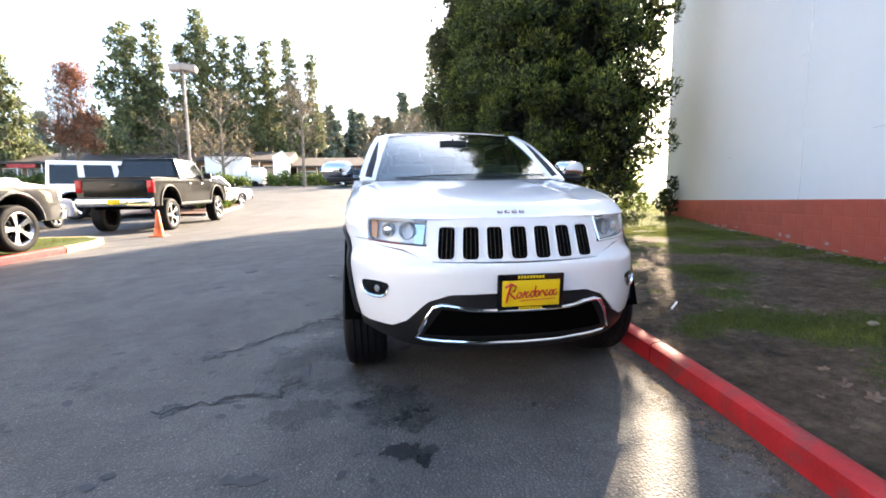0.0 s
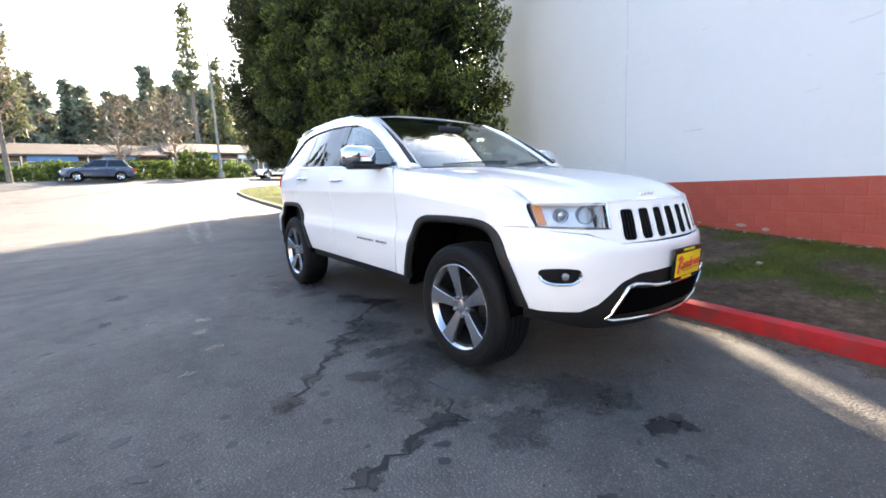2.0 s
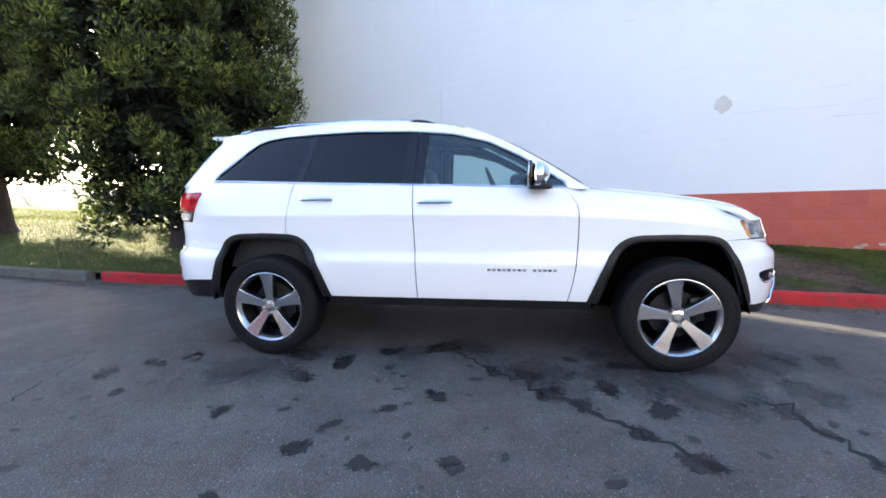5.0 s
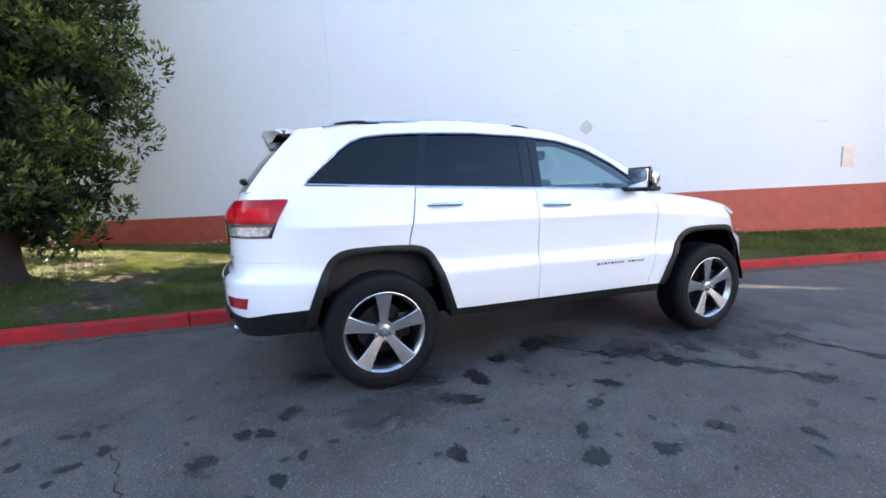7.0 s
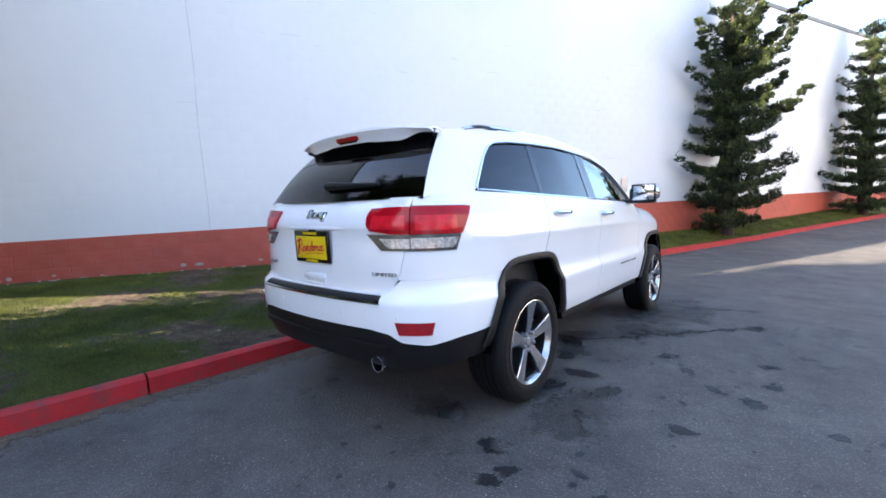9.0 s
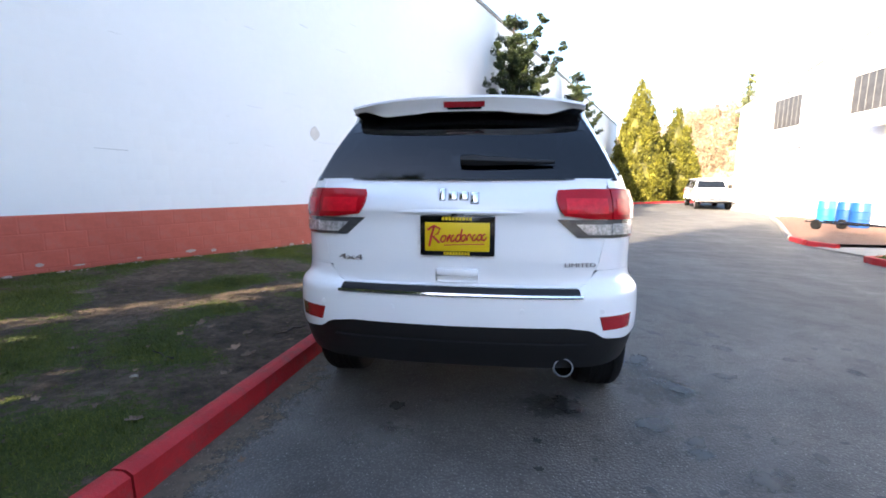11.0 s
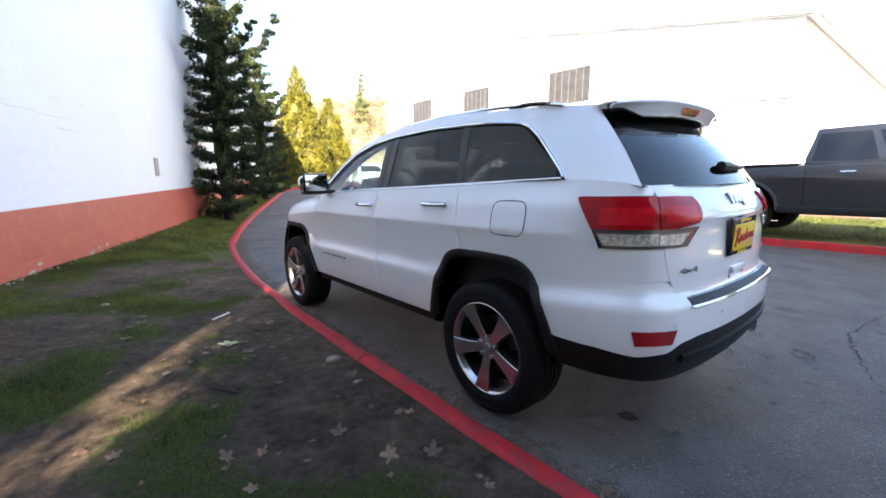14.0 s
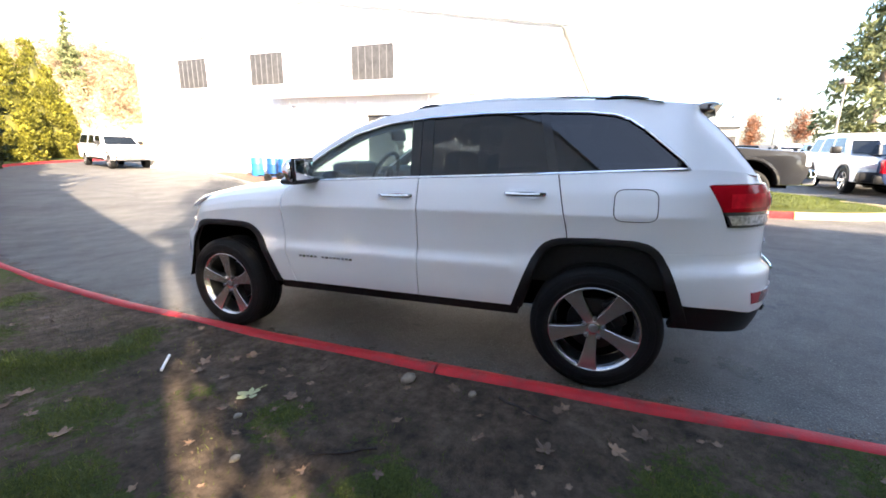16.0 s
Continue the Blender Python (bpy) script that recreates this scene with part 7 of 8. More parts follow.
def vehicle(name, label, m, paint, L, W, H, axles, wheel_r, low, belt_z, hood, cabin, bed=None, trim=None, details=(), category="car", group="", rim_mat=None, front_lamps=True):
    """Nose towards +y. hood: (y of screen foot, height at nose); cabin: (rear y foot, rear y top, front y top, front y foot); bed: y of the bed's rear wall top."""
    trim = trim or BLACK_PLASTIC
    t = thing(name, label, category, group, m=m)
    y0, y1 = -L / 2, L / 2
    rr_, fr_ = axles
    ar = wheel_r * 1.22
    prof = [(y0 + 0.1, low)] + arch_line(rr_, ar, low) + arch_line(fr_, ar, low) + [(y1 - 0.12, low), (y1, low + 0.2), (y1, hood[1] - 0.18), (y1 - 0.12, hood[1]), (hood[0], belt_z), (cabin[0] if not bed else cabin[0], belt_z)]
    if bed:
        prof += [(bed, belt_z - 0.02)]
    prof += [(y0 + 0.03, belt_z - (0.02 if bed else 0.1)), (y0, belt_z - 0.3), (y0, low + 0.15)]
    part("body", rounded(prof, -W / 2, W / 2, 0.055), paint, t, smooth=30)
    # near-black block added between the arches as the shade under the body
    part("underside", Geo().box((-W / 2 + 0.3, y0 + 0.25, low - 0.08), (W / 2 - 0.3, y1 - 0.25, belt_z - 0.25)), DARK, t, smooth=0)
    # cabin with sloping sides
    a, b, c, d = cabin
    xb, xt = W / 2 - 0.05, W / 2 - 0.24
    v = []
    for x, ys, z in ((xb, (a, d), belt_z - 0.02), (xt, (b, c), H)):
        v += [(-x, ys[0], z), (x, ys[0], z), (x, ys[1], z), (-x, ys[1], z)]
    bm = bmesh.new()
    vs = [bm.verts.new(p) for p in v]
    for f in ((0, 1, 2, 3), (4, 5, 6, 7), (0, 1, 5, 4), (1, 2, 6, 5), (2, 3, 7, 6), (3, 0, 4, 7)):
        bm.faces.new([vs[i] for i in f])
    bmesh.ops.recalc_face_normals(bm, faces=bm.faces[:])
    bmesh.ops.bevel(bm, geom=bm.edges[:], offset=0.06, segments=2, affect="EDGES", profile=0.6)
    part("cabin", Geo().take(bm), paint, t, smooth=30)

    def glass_quad(p, nm, lbl):
        part(nm, sheet([[Vector(p[0]).lerp(Vector(p[1]), u).lerp(Vector(p[3]).lerp(Vector(p[2]), u), w) for u in (0, 0.5, 1)] for w in (0, 0.5, 1)], 0.012, Vector((0, (a + d) / 2, belt_z))), CAR_GLASS, t, lbl)

    def face(f0, f1, z0, z1, sd):
        q = lambda y_f, zf: Vector((sd * ((xb + (xt - xb) * zf) + 0.008), (a + (d - a) * y_f) * (1 - zf) + (b + (c - b) * y_f) * zf, belt_z - 0.02 + (H - belt_z + 0.02) * zf))
        return [q(f0, z0), q(f1, z0), q(f1, z1), q(f0, z1)]

    spans = details.get("windows", ((0.06, 0.48), (0.53, 0.92))) if isinstance(details, dict) else ((0.06, 0.48), (0.53, 0.92))
    for sd in SIDES:
        for f0, f1 in spans:
            glass_quad(face(f0, f1, 0.12, 0.84, sd), "side_window", "")
    glass_quad([(-xb + 0.12, d + 0.004, belt_z + 0.05), (xb - 0.12, d + 0.004, belt_z + 0.05), (xt - 0.07, c + 0.05, H - 0.07), (-xt + 0.07, c + 0.05, H - 0.07)], "windscreen", "")
    glass_quad([(-xb + 0.14, a - 0.006, belt_z + 0.08), (xb - 0.14, a - 0.006, belt_z + 0.08), (xt - 0.08, b - 0.025, H - 0.1), (-xt + 0.08, b - 0.025, H - 0.1)], "rear_window", "")
    # wheels
    sc = wheel_r / 0.386
    for sd in SIDES:
        for y in axles:
            w = copy_thing(first, Matrix.Translation((sd * (W / 2 - 0.135), y, wheel_r)) @ pose(0, 0, 0, 17, 0, 0 if sd > 0 else 180) @ Matrix.Scale(sc, 4))
            w.parent = t
    # lamps, bumpers, mirrors, handles
    for sd in SIDES:
        part("tail_lamp", Geo().box((sd * (W / 2 - 0.17), y0 - 0.012, belt_z - 0.42), (sd * (W / 2 + 0.006), y0 + 0.1, belt_z - 0.06), r=0.02), RED_LENS, t, "red tail lamp")
        part("headlamp", Geo().box((sd * (W / 2 - 0.42), y1 - 0.1, hood[1] - 0.3), (sd * (W / 2 + 0.004), y1 + 0.012, hood[1] - 0.1), r=0.03), CLEAR_LENS, t, "clear headlamp")
        mm = part("door_mirror", Geo().box((sd * (W / 2 - 0.02), d - 0.42, belt_z + 0.02), (sd * (W / 2 + 0.24), d - 0.27, belt_z + 0.24), r=0.04), details.get("mirror", trim) if isinstance(details, dict) else trim, t)
        for f in (0.28, 0.72):
            y = a + (d - a) * f
            part("handle", Geo().box((sd * (W / 2), y - 0.1, belt_z - 0.16), (sd * (W / 2 + 0.035), y + 0.1, belt_z - 0.12), r=0.012), CHROME, t)
        for f in (0.03, 0.5, 0.97):
            y = a + (d - a) * f
            part("door_seam", Geo().box((sd * (W / 2 - 0.004), y - 0.005, low + 0.1), (sd * (W / 2 + 0.0015), y + 0.005, belt_z - 0.05)), DARK, t, smooth=0)
        for y in axles:
            rows = [[Vector((sd * (W / 2 + o), y - (ar + k) * math.cos(q), low + (ar + k) * math.sin(q))) for k, o in ((0.055, 0.0), (0.05, 0.022), (0.01, 0.028), (-0.01, 0.0))] for q in np.linspace(0.02, math.pi - 0.02, 15)]
            part("arch_moulding", sheet(rows, 0.02), details.get("arch", paint) if isinstance(details, dict) else paint, t)
        part("sill", Geo().box((sd * (W / 2 - 0.02), rr_ + ar + 0.02, low - 0.04), (sd * (W / 2 + 0.03), fr_ - ar - 0.02, low + 0.07), r=0.02), details.get("sill", trim) if isinstance(details, dict) else trim, t)
    bump_m = details.get("bumper", trim) if isinstance(details, dict) else trim
    part("rear_bumper", Geo().box((-W / 2 + 0.02, y0 - 0.14, low + 0.02), (W / 2 - 0.02, y0 + 0.1, low + 0.26), r=0.05), bump_m, t, "rear bumper")
    part("front_bumper", Geo().box((-W / 2 + 0.01, y1 - 0.1, low), (W / 2 - 0.01, y1 + 0.14, low + 0.3), r=0.06), bump_m, t, "front bumper")
    gr = part("grille", Geo().box((-W / 2 + 0.45, y1 - 0.05, low + 0.33), (W / 2 - 0.45, y1 + 0.03, hood[1] - 0.08), r=0.02), details.get("grille", GLOSS_BLACK) if isinstance(details, dict) else GLOSS_BLACK, t)
    for k in range(4):
        z = low + 0.38 + k * (hood[1] - 0.5 - low) / 4
        part("grille_bar", Geo().box((-W / 2 + 0.47, y1 + 0.02, z), (W / 2 - 0.47, y1 + 0.045, z + 0.04), r=0.01), CHROME, gr)
    part("plate", Geo().box((-0.16, y0 - 0.16, low + 0.08 if bed else belt_z - 0.42), (0.16, y0 - 0.135 if bed else y0 - 0.004, low + 0.23 if bed else belt_z - 0.27), r=0.004), PLATE_YELLOW, t, "yellow dealer plate")
    if bed:
        tail = part("tailgate", Geo().box((-W / 2 + 0.2, y0 - 0.02, low + 0.3), (W / 2 - 0.2, y0 + 0.05, belt_z - 0.06), r=0.02), paint, t)
        part("gate_handle", Geo().box((-0.1, y0 - 0.035, belt_z - 0.24), (0.1, y0 - 0.015, belt_z - 0.16), r=0.008), GLOSS_BLACK, tail)
        part("bed_cover", Geo().box((-W / 2 + 0.06, y0 + 0.06, belt_z - 0.02), (W / 2 - 0.06, a - 0.05, belt_z + 0.03), r=0.02), BLACK_PLASTIC, t, "black bed cover")
    return t


CAR_GLASS = mat("dark_car_glass", (0.008, 0.01, 0.012), 0.04, var=0.1, spec=0.45)
P_GREY = mat("dark_grey_metallic", (0.026, 0.027, 0.031), 0.3, metal=0.3, var=0.03, coat=1.0)
P_BLACK = mat("black_car_paint", (0.005, 0.005, 0.005), 0.25, var=0.03, spec=0.18, coat=0.06)
P_RED = mat("red_car_paint", (0.45, 0.02, 0.02), 0.3, var=0.03, coat=1.0)
P_BLUE = mat("dark_blue_paint", (0.02, 0.035, 0.08), 0.3, var=0.03, coat=1.0)
P_SILVER = mat("silver_car_paint", (0.5, 0.51, 0.53), 0.3, metal=0.6, var=0.03, coat=1.0)


def on_road(x, y, turn, lift=0.0):
    slope = math.degrees(math.atan((gz(y + 1) - gz(y - 1)) / 2))
    return Matrix.Translation((x, y, gz(y) + lift)) @ pose(0, 0, 0, slope * math.cos(radians(turn)), 0, 0) @ pose(0, 0, 0, 0, 0, turn)


PICK = {"mirror": CHROME, "bumper": CHROME, "windows": ((0.05, 0.44), (0.5, 0.9)), "grille": CHROME}
vehicle("pickup_truck", "dark grey crew-cab pickup with chrome wheels parked on grass", on_road(-8.15, 2.18, -3, 0.14), P_GREY, 6.05, 2.0, 1.96, (-1.78, 2.02), 0.42, 0.52, 1.34, (1.3, 1.18), (-0.95, -0.83, 0.7, 1.3), bed=-1.05, details=PICK, category="pickup")
vehicle("pickup_truck", "black lifted crew-cab pickup with red tail lamps on tarmac", on_road(-8.3, 12.2, 0), P_BLACK, 5.9, 2.05, 2.3, (-1.95, 1.9), 0.5, 0.78, 1.62, (1.15, 1.46), (-1.1, -0.95, 0.55, 1.15), bed=-1.2, details=dict(PICK, mirror=BLACK_PLASTIC, arch=BLACK_PLASTIC), category="pickup")
vehicle("pickup_truck", "white pickup with a canopy parked in the sun", on_road(-14.2, -26.9, -14), PAINT_WHITE, 5.9, 2.0, 1.95, (-1.95, 1.9), 0.4, 0.5, 1.3, (1.2, 1.15), (-2.8, -2.7, 0.6, 1.2), details={"windows": ((0.04, 0.36), (0.42, 0.66), (0.7, 0.92)), "bumper": CHROME, "grille": CHROME}, category="pickup")
vehicle("boxy_suv", "white boxy off-road car behind the black pickup", on_road(-12.0, 16.4, -72), PAINT_WHITE, 4.9, 2.05, 2.4, (-1.5, 1.5), 0.44, 0.6, 1.35, (1.35, 1.3), (-2.35, -2.3, 1.0, 1.3), details={"windows": ((0.04, 0.3), (0.36, 0.64), (0.7, 0.95))})
vehicle("estate_car", "white car beside the black pickup", on_road(-10.3, 21.5, -20), PAINT_WHITE, 4.8, 1.9, 1.75, (-1.4, 1.45), 0.36, 0.35, 1.08, (0.95, 0.95), (-2.2, -1.7, 0.1, 0.95))
vehicle("small_suv", "dark blue small SUV parked beyond the island", on_road(-12.6, 10.6, 0), P_BLUE, 4.4, 1.85, 1.68, (-1.3, 1.3), 0.36, 0.35, 1.08, (0.95, 0.98), (-2.0, -1.6, 0.2, 0.95))
vehicle("saloon_car", "red saloon parked far across the car park", on_road(-22.5, 14.5, 90), P_RED, 4.7, 1.85, 1.5, (-1.4, 1.4), 0.34, 0.3, 0.98, (1.0, 0.85), (-1.7, -1.0, 0.2, 1.0))
vehicle("small_suv", "white small SUV with black arches and dark roof", on_road(-14.1, 8.95, -92), PAINT_WHITE, 4.25, 1.85, 1.72, (-1.28, 1.28), 0.37, 0.36, 1.12, (1.15, 1.05), (-2.0, -1.85, 0.55, 1.15), details={"arch": BLACK_PLASTIC, "windows": ((0.04, 0.3), (0.35, 0.62), (0.67, 0.93))}, group="cars in the car park")
vehicle("large_suv", "white large SUV with a yellow plate in the car park", on_road(-20.2, 10.9, 78), PAINT_WHITE, 5.0, 1.95, 1.85, (-1.5, 1.5), 0.38, 0.38, 1.15, (1.2, 1.1), (-2.4, -2.1, 0.4, 1.2), group="cars in the car park")
for x, y, p, lab in ((-30, 13.5, P_SILVER, "silver car far across the car park"), (-32, 17.5, PAINT_WHITE, "white car far across the car park"), (-36, 11.0, P_BLACK, "black car far across the car park"), (-42, 15.5, PAINT_WHITE, "white car far across the car park")):
    vehicle("saloon_car", lab, on_road(x, y, 85), p, 4.7, 1.85, 1.5, (-1.4, 1.4), 0.34, 0.3, 0.98, (1.0, 0.85), (-1.7, -1.0, 0.2, 1.0), group="cars in the car park")
vehicle("saloon_car", "white saloon parked behind the street hedge", on_road(-2.0, 47.5, 90), PAINT_WHITE, 4.7, 1.85, 1.5, (-1.4, 1.4), 0.34, 0.3, 0.98, (1.0, 0.85), (-1.7, -1.0, 0.2, 1.0), group="cars beyond the street")
vehicle("saloon_car", "silver saloon parked at the street corner", on_road(10.6, 39.5, 90), P_SILVER, 4.7, 1.85, 1.5, (-1.4, 1.4), 0.34, 0.3, 0.98, (1.0, 0.85), (-1.7, -1.0, 0.2, 1.0), group="cars beyond the street")
vehicle("minivan", "dark blue car waiting on the street before the hedge", on_road(-3.2, 40.4, 90), P_BLUE, 4.6, 1.85, 1.7, (-1.35, 1.35), 0.35, 0.34, 1.05, (1.05, 0.95), (-2.1, -1.6, 0.2, 1.05), group="cars beyond the street")
bx = thing("box_truck", "white box van parked beyond the hedge", "van", m=Matrix.Translation((-17.3, 47.5, gz(47.5))))
part("box", Geo().box((-2.6, -1.1, 0.9), (1.6, 1.1, 3.5), r=0.06), PAINT_WHITE, bx)
part("cab", Geo().box((1.65, -1.0, 0.5), (3.4, 1.0, 2.3), r=0.2), PAINT_WHITE, bx)
for x in (-1.7, 2.5):
    for y in (-0.95, 0.95):
        part("wheel", Geo().lathe([(0.0, -0.11), (0.2, -0.11), (0.4, -0.11), (0.42, 0.0), (0.4, 0.11), (0.2, 0.11), (0.0, 0.11)], Matrix.Translation((x, y, 0.42)) @ pose(0, 0, 0, 90, 0, 0), 22), RUBBER, bx)

# ---- wall: painted blocks, seams, scars, vent ----
def block_mesh(w, h, name, material):
    e = 0.012
    v = [(0, 0, 0), (w, 0, 0), (w, 0, h), (0, 0, h), (e, 0.0022, e), (w - e, 0.0022, e), (w - e, 0.0022, h - e), (e, 0.0022, h - e)]
    me = Geo().add(v, [(4, 5, 6, 7), (0, 1, 5, 4), (1, 2, 6, 5), (2, 3, 7, 6), (3, 0, 4, 7)]).mesh(name, 0)
    me.materials.append(material)
    return me


WALL_M = Matrix(((WALL_D.x, WALL_N.x, 0, WALL_P.x), (WALL_D.y, WALL_N.y, 0, WALL_P.y), (0, 0, 1, 0), (0, 0, 0, 1)))
RED_BLOCK = mat("red_block_face", (0.47, 0.088, 0.054), 0.6, var=0.16, scale=3, fine=25, relief=0.003, objvar=0.12, dirt=((0.36, 0.1, 0.075), 3.0))
blk = block_mesh(0.398, 0.198, "brick", RED_BLOCK)
for row in range(4):
    for k in range(58):
        s = -14.0 + k * 0.4 + (0.2 if row % 2 else 0)
        o = part("brick", blk, RED_BLOCK, warehouse)
        o.matrix_local = WALL_M @ Matrix.Translation((s, 0.003, BAND - 0.2 * (row + 1) - 0.004))
v, f = [], []
for row in range(30):
    z = BAND + 0.2 * row
    for k in range(72):
        s = -16.0 + k * 0.4 + (0.2 if row % 2 else 0)
        if s > WALL_CORNER - 0.4:
            continue
        e, w, h, n = 0.007, 0.4, 0.2, len(v)
        lift = 0.00032 + 0.0003 * noise.noise(Vector((s * 3, z * 3, 0)))
        for a, b, c in ((0, 0, 0), (w, 0, 0), (w, h, 0), (0, h, 0), (e, e, lift), (w - e, e, lift), (w - e, h - e, lift), (e, h - e, lift)):
            v.append(tuple(wall_pt(s + a, c + 0.0005, z + b)))
        f += [(n + 4, n + 5, n + 6, n + 7), (n, n + 1, n + 5, n + 4), (n + 1, n + 2, n + 6, n + 5), (n + 2, n + 3, n + 7, n + 6), (n + 3, n, n + 4, n + 7)]
WHITE_BLOCK = mat("white_block_face", (0.71, 0.72, 0.73), 0.62, var=0.025, scale=0.5, fine=9, relief=0.002)
face = part("block_facing", quick_mesh("block_facing", v, f), WHITE_BLOCK, warehouse)
face["kind"] = "stuff"


FADED = mat("faded_old_paint", (0.42, 0.33, 0.3), 0.9, var=0.15)


def wall_patch(name, s, z, w, h, material, label, seed, out=0.006):
    rng = np.random.default_rng(seed)
    n = 22
    pts = [(s + w / 2 * math.cos(a) * rng.uniform(0.75, 1.1), z + h / 2 * math.sin(a) * rng.uniform(0.75, 1.1)) for a in [2 * math.pi * k / n for k in range(n)]]
    g = Geo()
    g.rings([[wall_pt(a, o, b) for a, b in pts] for o in (0.0, out)], True, True)
    part(name, g, material, warehouse, label, 0)


wall_patch("plaster_scar", 0.1, 2.33, 0.24, 0.26, PAINT_CHIP, "rough patched hole in the wall", 1, 0.012)
wall_patch("plaster_scar", 5.0, 3.35, 0.14, 0.12, WHITE_WALL, "old patch in the wall", 2)
for i, (s, z, w) in enumerate(((0.5, 2.95, 0.3), (0.35, 2.75, 0.2), (-1.6, 2.16, 1.6), (-3.2, 2.35, 0.5), (2.8, 4.1, 0.3))):
    rng = np.random.default_rng(200 + i)
    pts = [wall_pt(s + w * k / 8, 0.004, z + 0.012 * rng.normal()) for k in range(9)]
    part("wall_crack", Geo().tube(pts, 0.0022, 4), JOINT, warehouse)
rng = np.random.default_rng(81)
for k in range(46):
    s, z, w = rng.uniform(-9, 8), BAND + 0.2 * int(rng.uniform(1, 22)) + 0.01 * rng.normal(), rng.uniform(0.05, 0.4)
    part("wall_scratch", Geo().tube([wall_pt(s + w * q / 3, 0.002, z + 0.004 * rng.normal()) for q in range(4)], rng.uniform(0.002, 0.005), 4), JOINT, warehouse)
part("wall_seam", Geo().tube([wall_pt(4.98 + 0.01 * math.sin(z * 3), 0.003, z) for z in np.arange(1.0, 7.1, 0.3)], 0.005, 4), JOINT, warehouse, "vertical movement joint")
vent = part("wall_vent", wall_box(Geo(), -4.95, -4.72, 0.0, 0.02, 1.33, 1.72), STEEL, warehouse, "small grey metal vent", 0)
for k in range(7):
    part("vent_slat", wall_box(Geo(), -4.935, -4.735, 0.02, 0.028, 1.36 + k * 0.05, 1.385 + k * 0.05), STEEL, vent, smooth=0)
# crumbled paint along the foot of the wall
rng = np.random.default_rng(17)
g = Geo()
for k in range(150):
    s = rng.uniform(-6, 9)
    p = wall_pt(s, rng.uniform(0.0, 0.1), 0)
    r = rng.uniform(0.005, 0.018)
    z = lawn_z(p.x, p.y)
    g.box((p.x - r, p.y - r * 1.4, z - 0.01), (p.x + r, p.y + r * 1.4, z + r * 0.8))
tagged(part("paint_flakes", g, FADED, smooth=0), "pale flakes of old paint along the wall's foot", "debris", kind="stuff")
for k in range(26):
    s = rng.uniform(-6, 8.5)
    p = wall_pt(s, 0, 0)
    wall_patch("paint_loss", s, lawn_z(p.x, p.y) + rng.uniform(0.01, 0.1), rng.uniform(0.04, 0.15), rng.uniform(0.02, 0.055), FADED, "", 300 + k, 0.0095)

# ---- tarmac: cracks and stains ----
CRACK = mat("open_crack", (0.012, 0.012, 0.012), 0.9, var=0.2)
PALE_CRACK = mat("pale_crack_edge", (0.26, 0.255, 0.245), 0.9, var=0.2)
DULL_CRACK = mat("dull_crack_edge", (0.12, 0.117, 0.112), 0.9, var=0.25)
DRIP = mat("drip_stain", (0.022, 0.022, 0.023), 0.6, var=0.35, scale=14, fine=60)


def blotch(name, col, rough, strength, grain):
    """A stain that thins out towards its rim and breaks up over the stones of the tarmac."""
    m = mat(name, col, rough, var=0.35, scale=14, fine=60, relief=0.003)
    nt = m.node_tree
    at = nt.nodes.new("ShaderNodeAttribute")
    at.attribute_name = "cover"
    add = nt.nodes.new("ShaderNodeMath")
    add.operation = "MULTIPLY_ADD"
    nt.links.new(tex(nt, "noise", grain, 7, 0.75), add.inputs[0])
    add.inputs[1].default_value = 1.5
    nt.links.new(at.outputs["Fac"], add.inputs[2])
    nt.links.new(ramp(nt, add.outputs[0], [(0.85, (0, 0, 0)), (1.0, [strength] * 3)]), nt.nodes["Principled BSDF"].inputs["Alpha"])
    return m


STAIN = blotch("oil_stain", (0.016, 0.016, 0.017), 0.5, 0.85, 24)
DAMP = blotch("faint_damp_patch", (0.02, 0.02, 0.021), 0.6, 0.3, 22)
PALE = blotch("pale_scuff", (0.2, 0.19, 0.175), 0.85, 0.38, 26)


def tarmac_strip(name, pts, width, material, label, seed, lift=0.004):
    rng = np.random.default_rng(seed)
    fine = []
    for a, b in zip(pts, pts[1:]):
        n = max(2, int(math.dist(a, b) / 0.05))
        for k in range(n):
            t = k / n
            fine.append((a[0] + (b[0] - a[0]) * t, a[1] + (b[1] - a[1]) * t))
    left, right = [], []
    for i, p in enumerate(fine):
        q = fine[min(i + 1, len(fine) - 1)]
        o = fine[max(i - 1, 0)]
        d = Vector((q[0] - o[0], q[1] - o[1], 0)).normalized()
        s = Vector((-d.y, d.x, 0))
        w = width * (0.35 + 0.65 * abs(math.sin(math.pi * (i + 0.5) / len(fine)))) * rng.uniform(0.35, 1.5) / 2
        j = s * width * 0.9 * rng.normal()
        c = Vector((p[0], p[1], gz(p[1]) + lift)) + j
        left.append(c + s * w)
        right.append(c - s * w)
    g = Geo()
    g.rings([[a, b] for a, b in zip(left, right)], closed=False)
    return tagged(part(name, g, material, smooth=0), label, "crack", kind="structure")


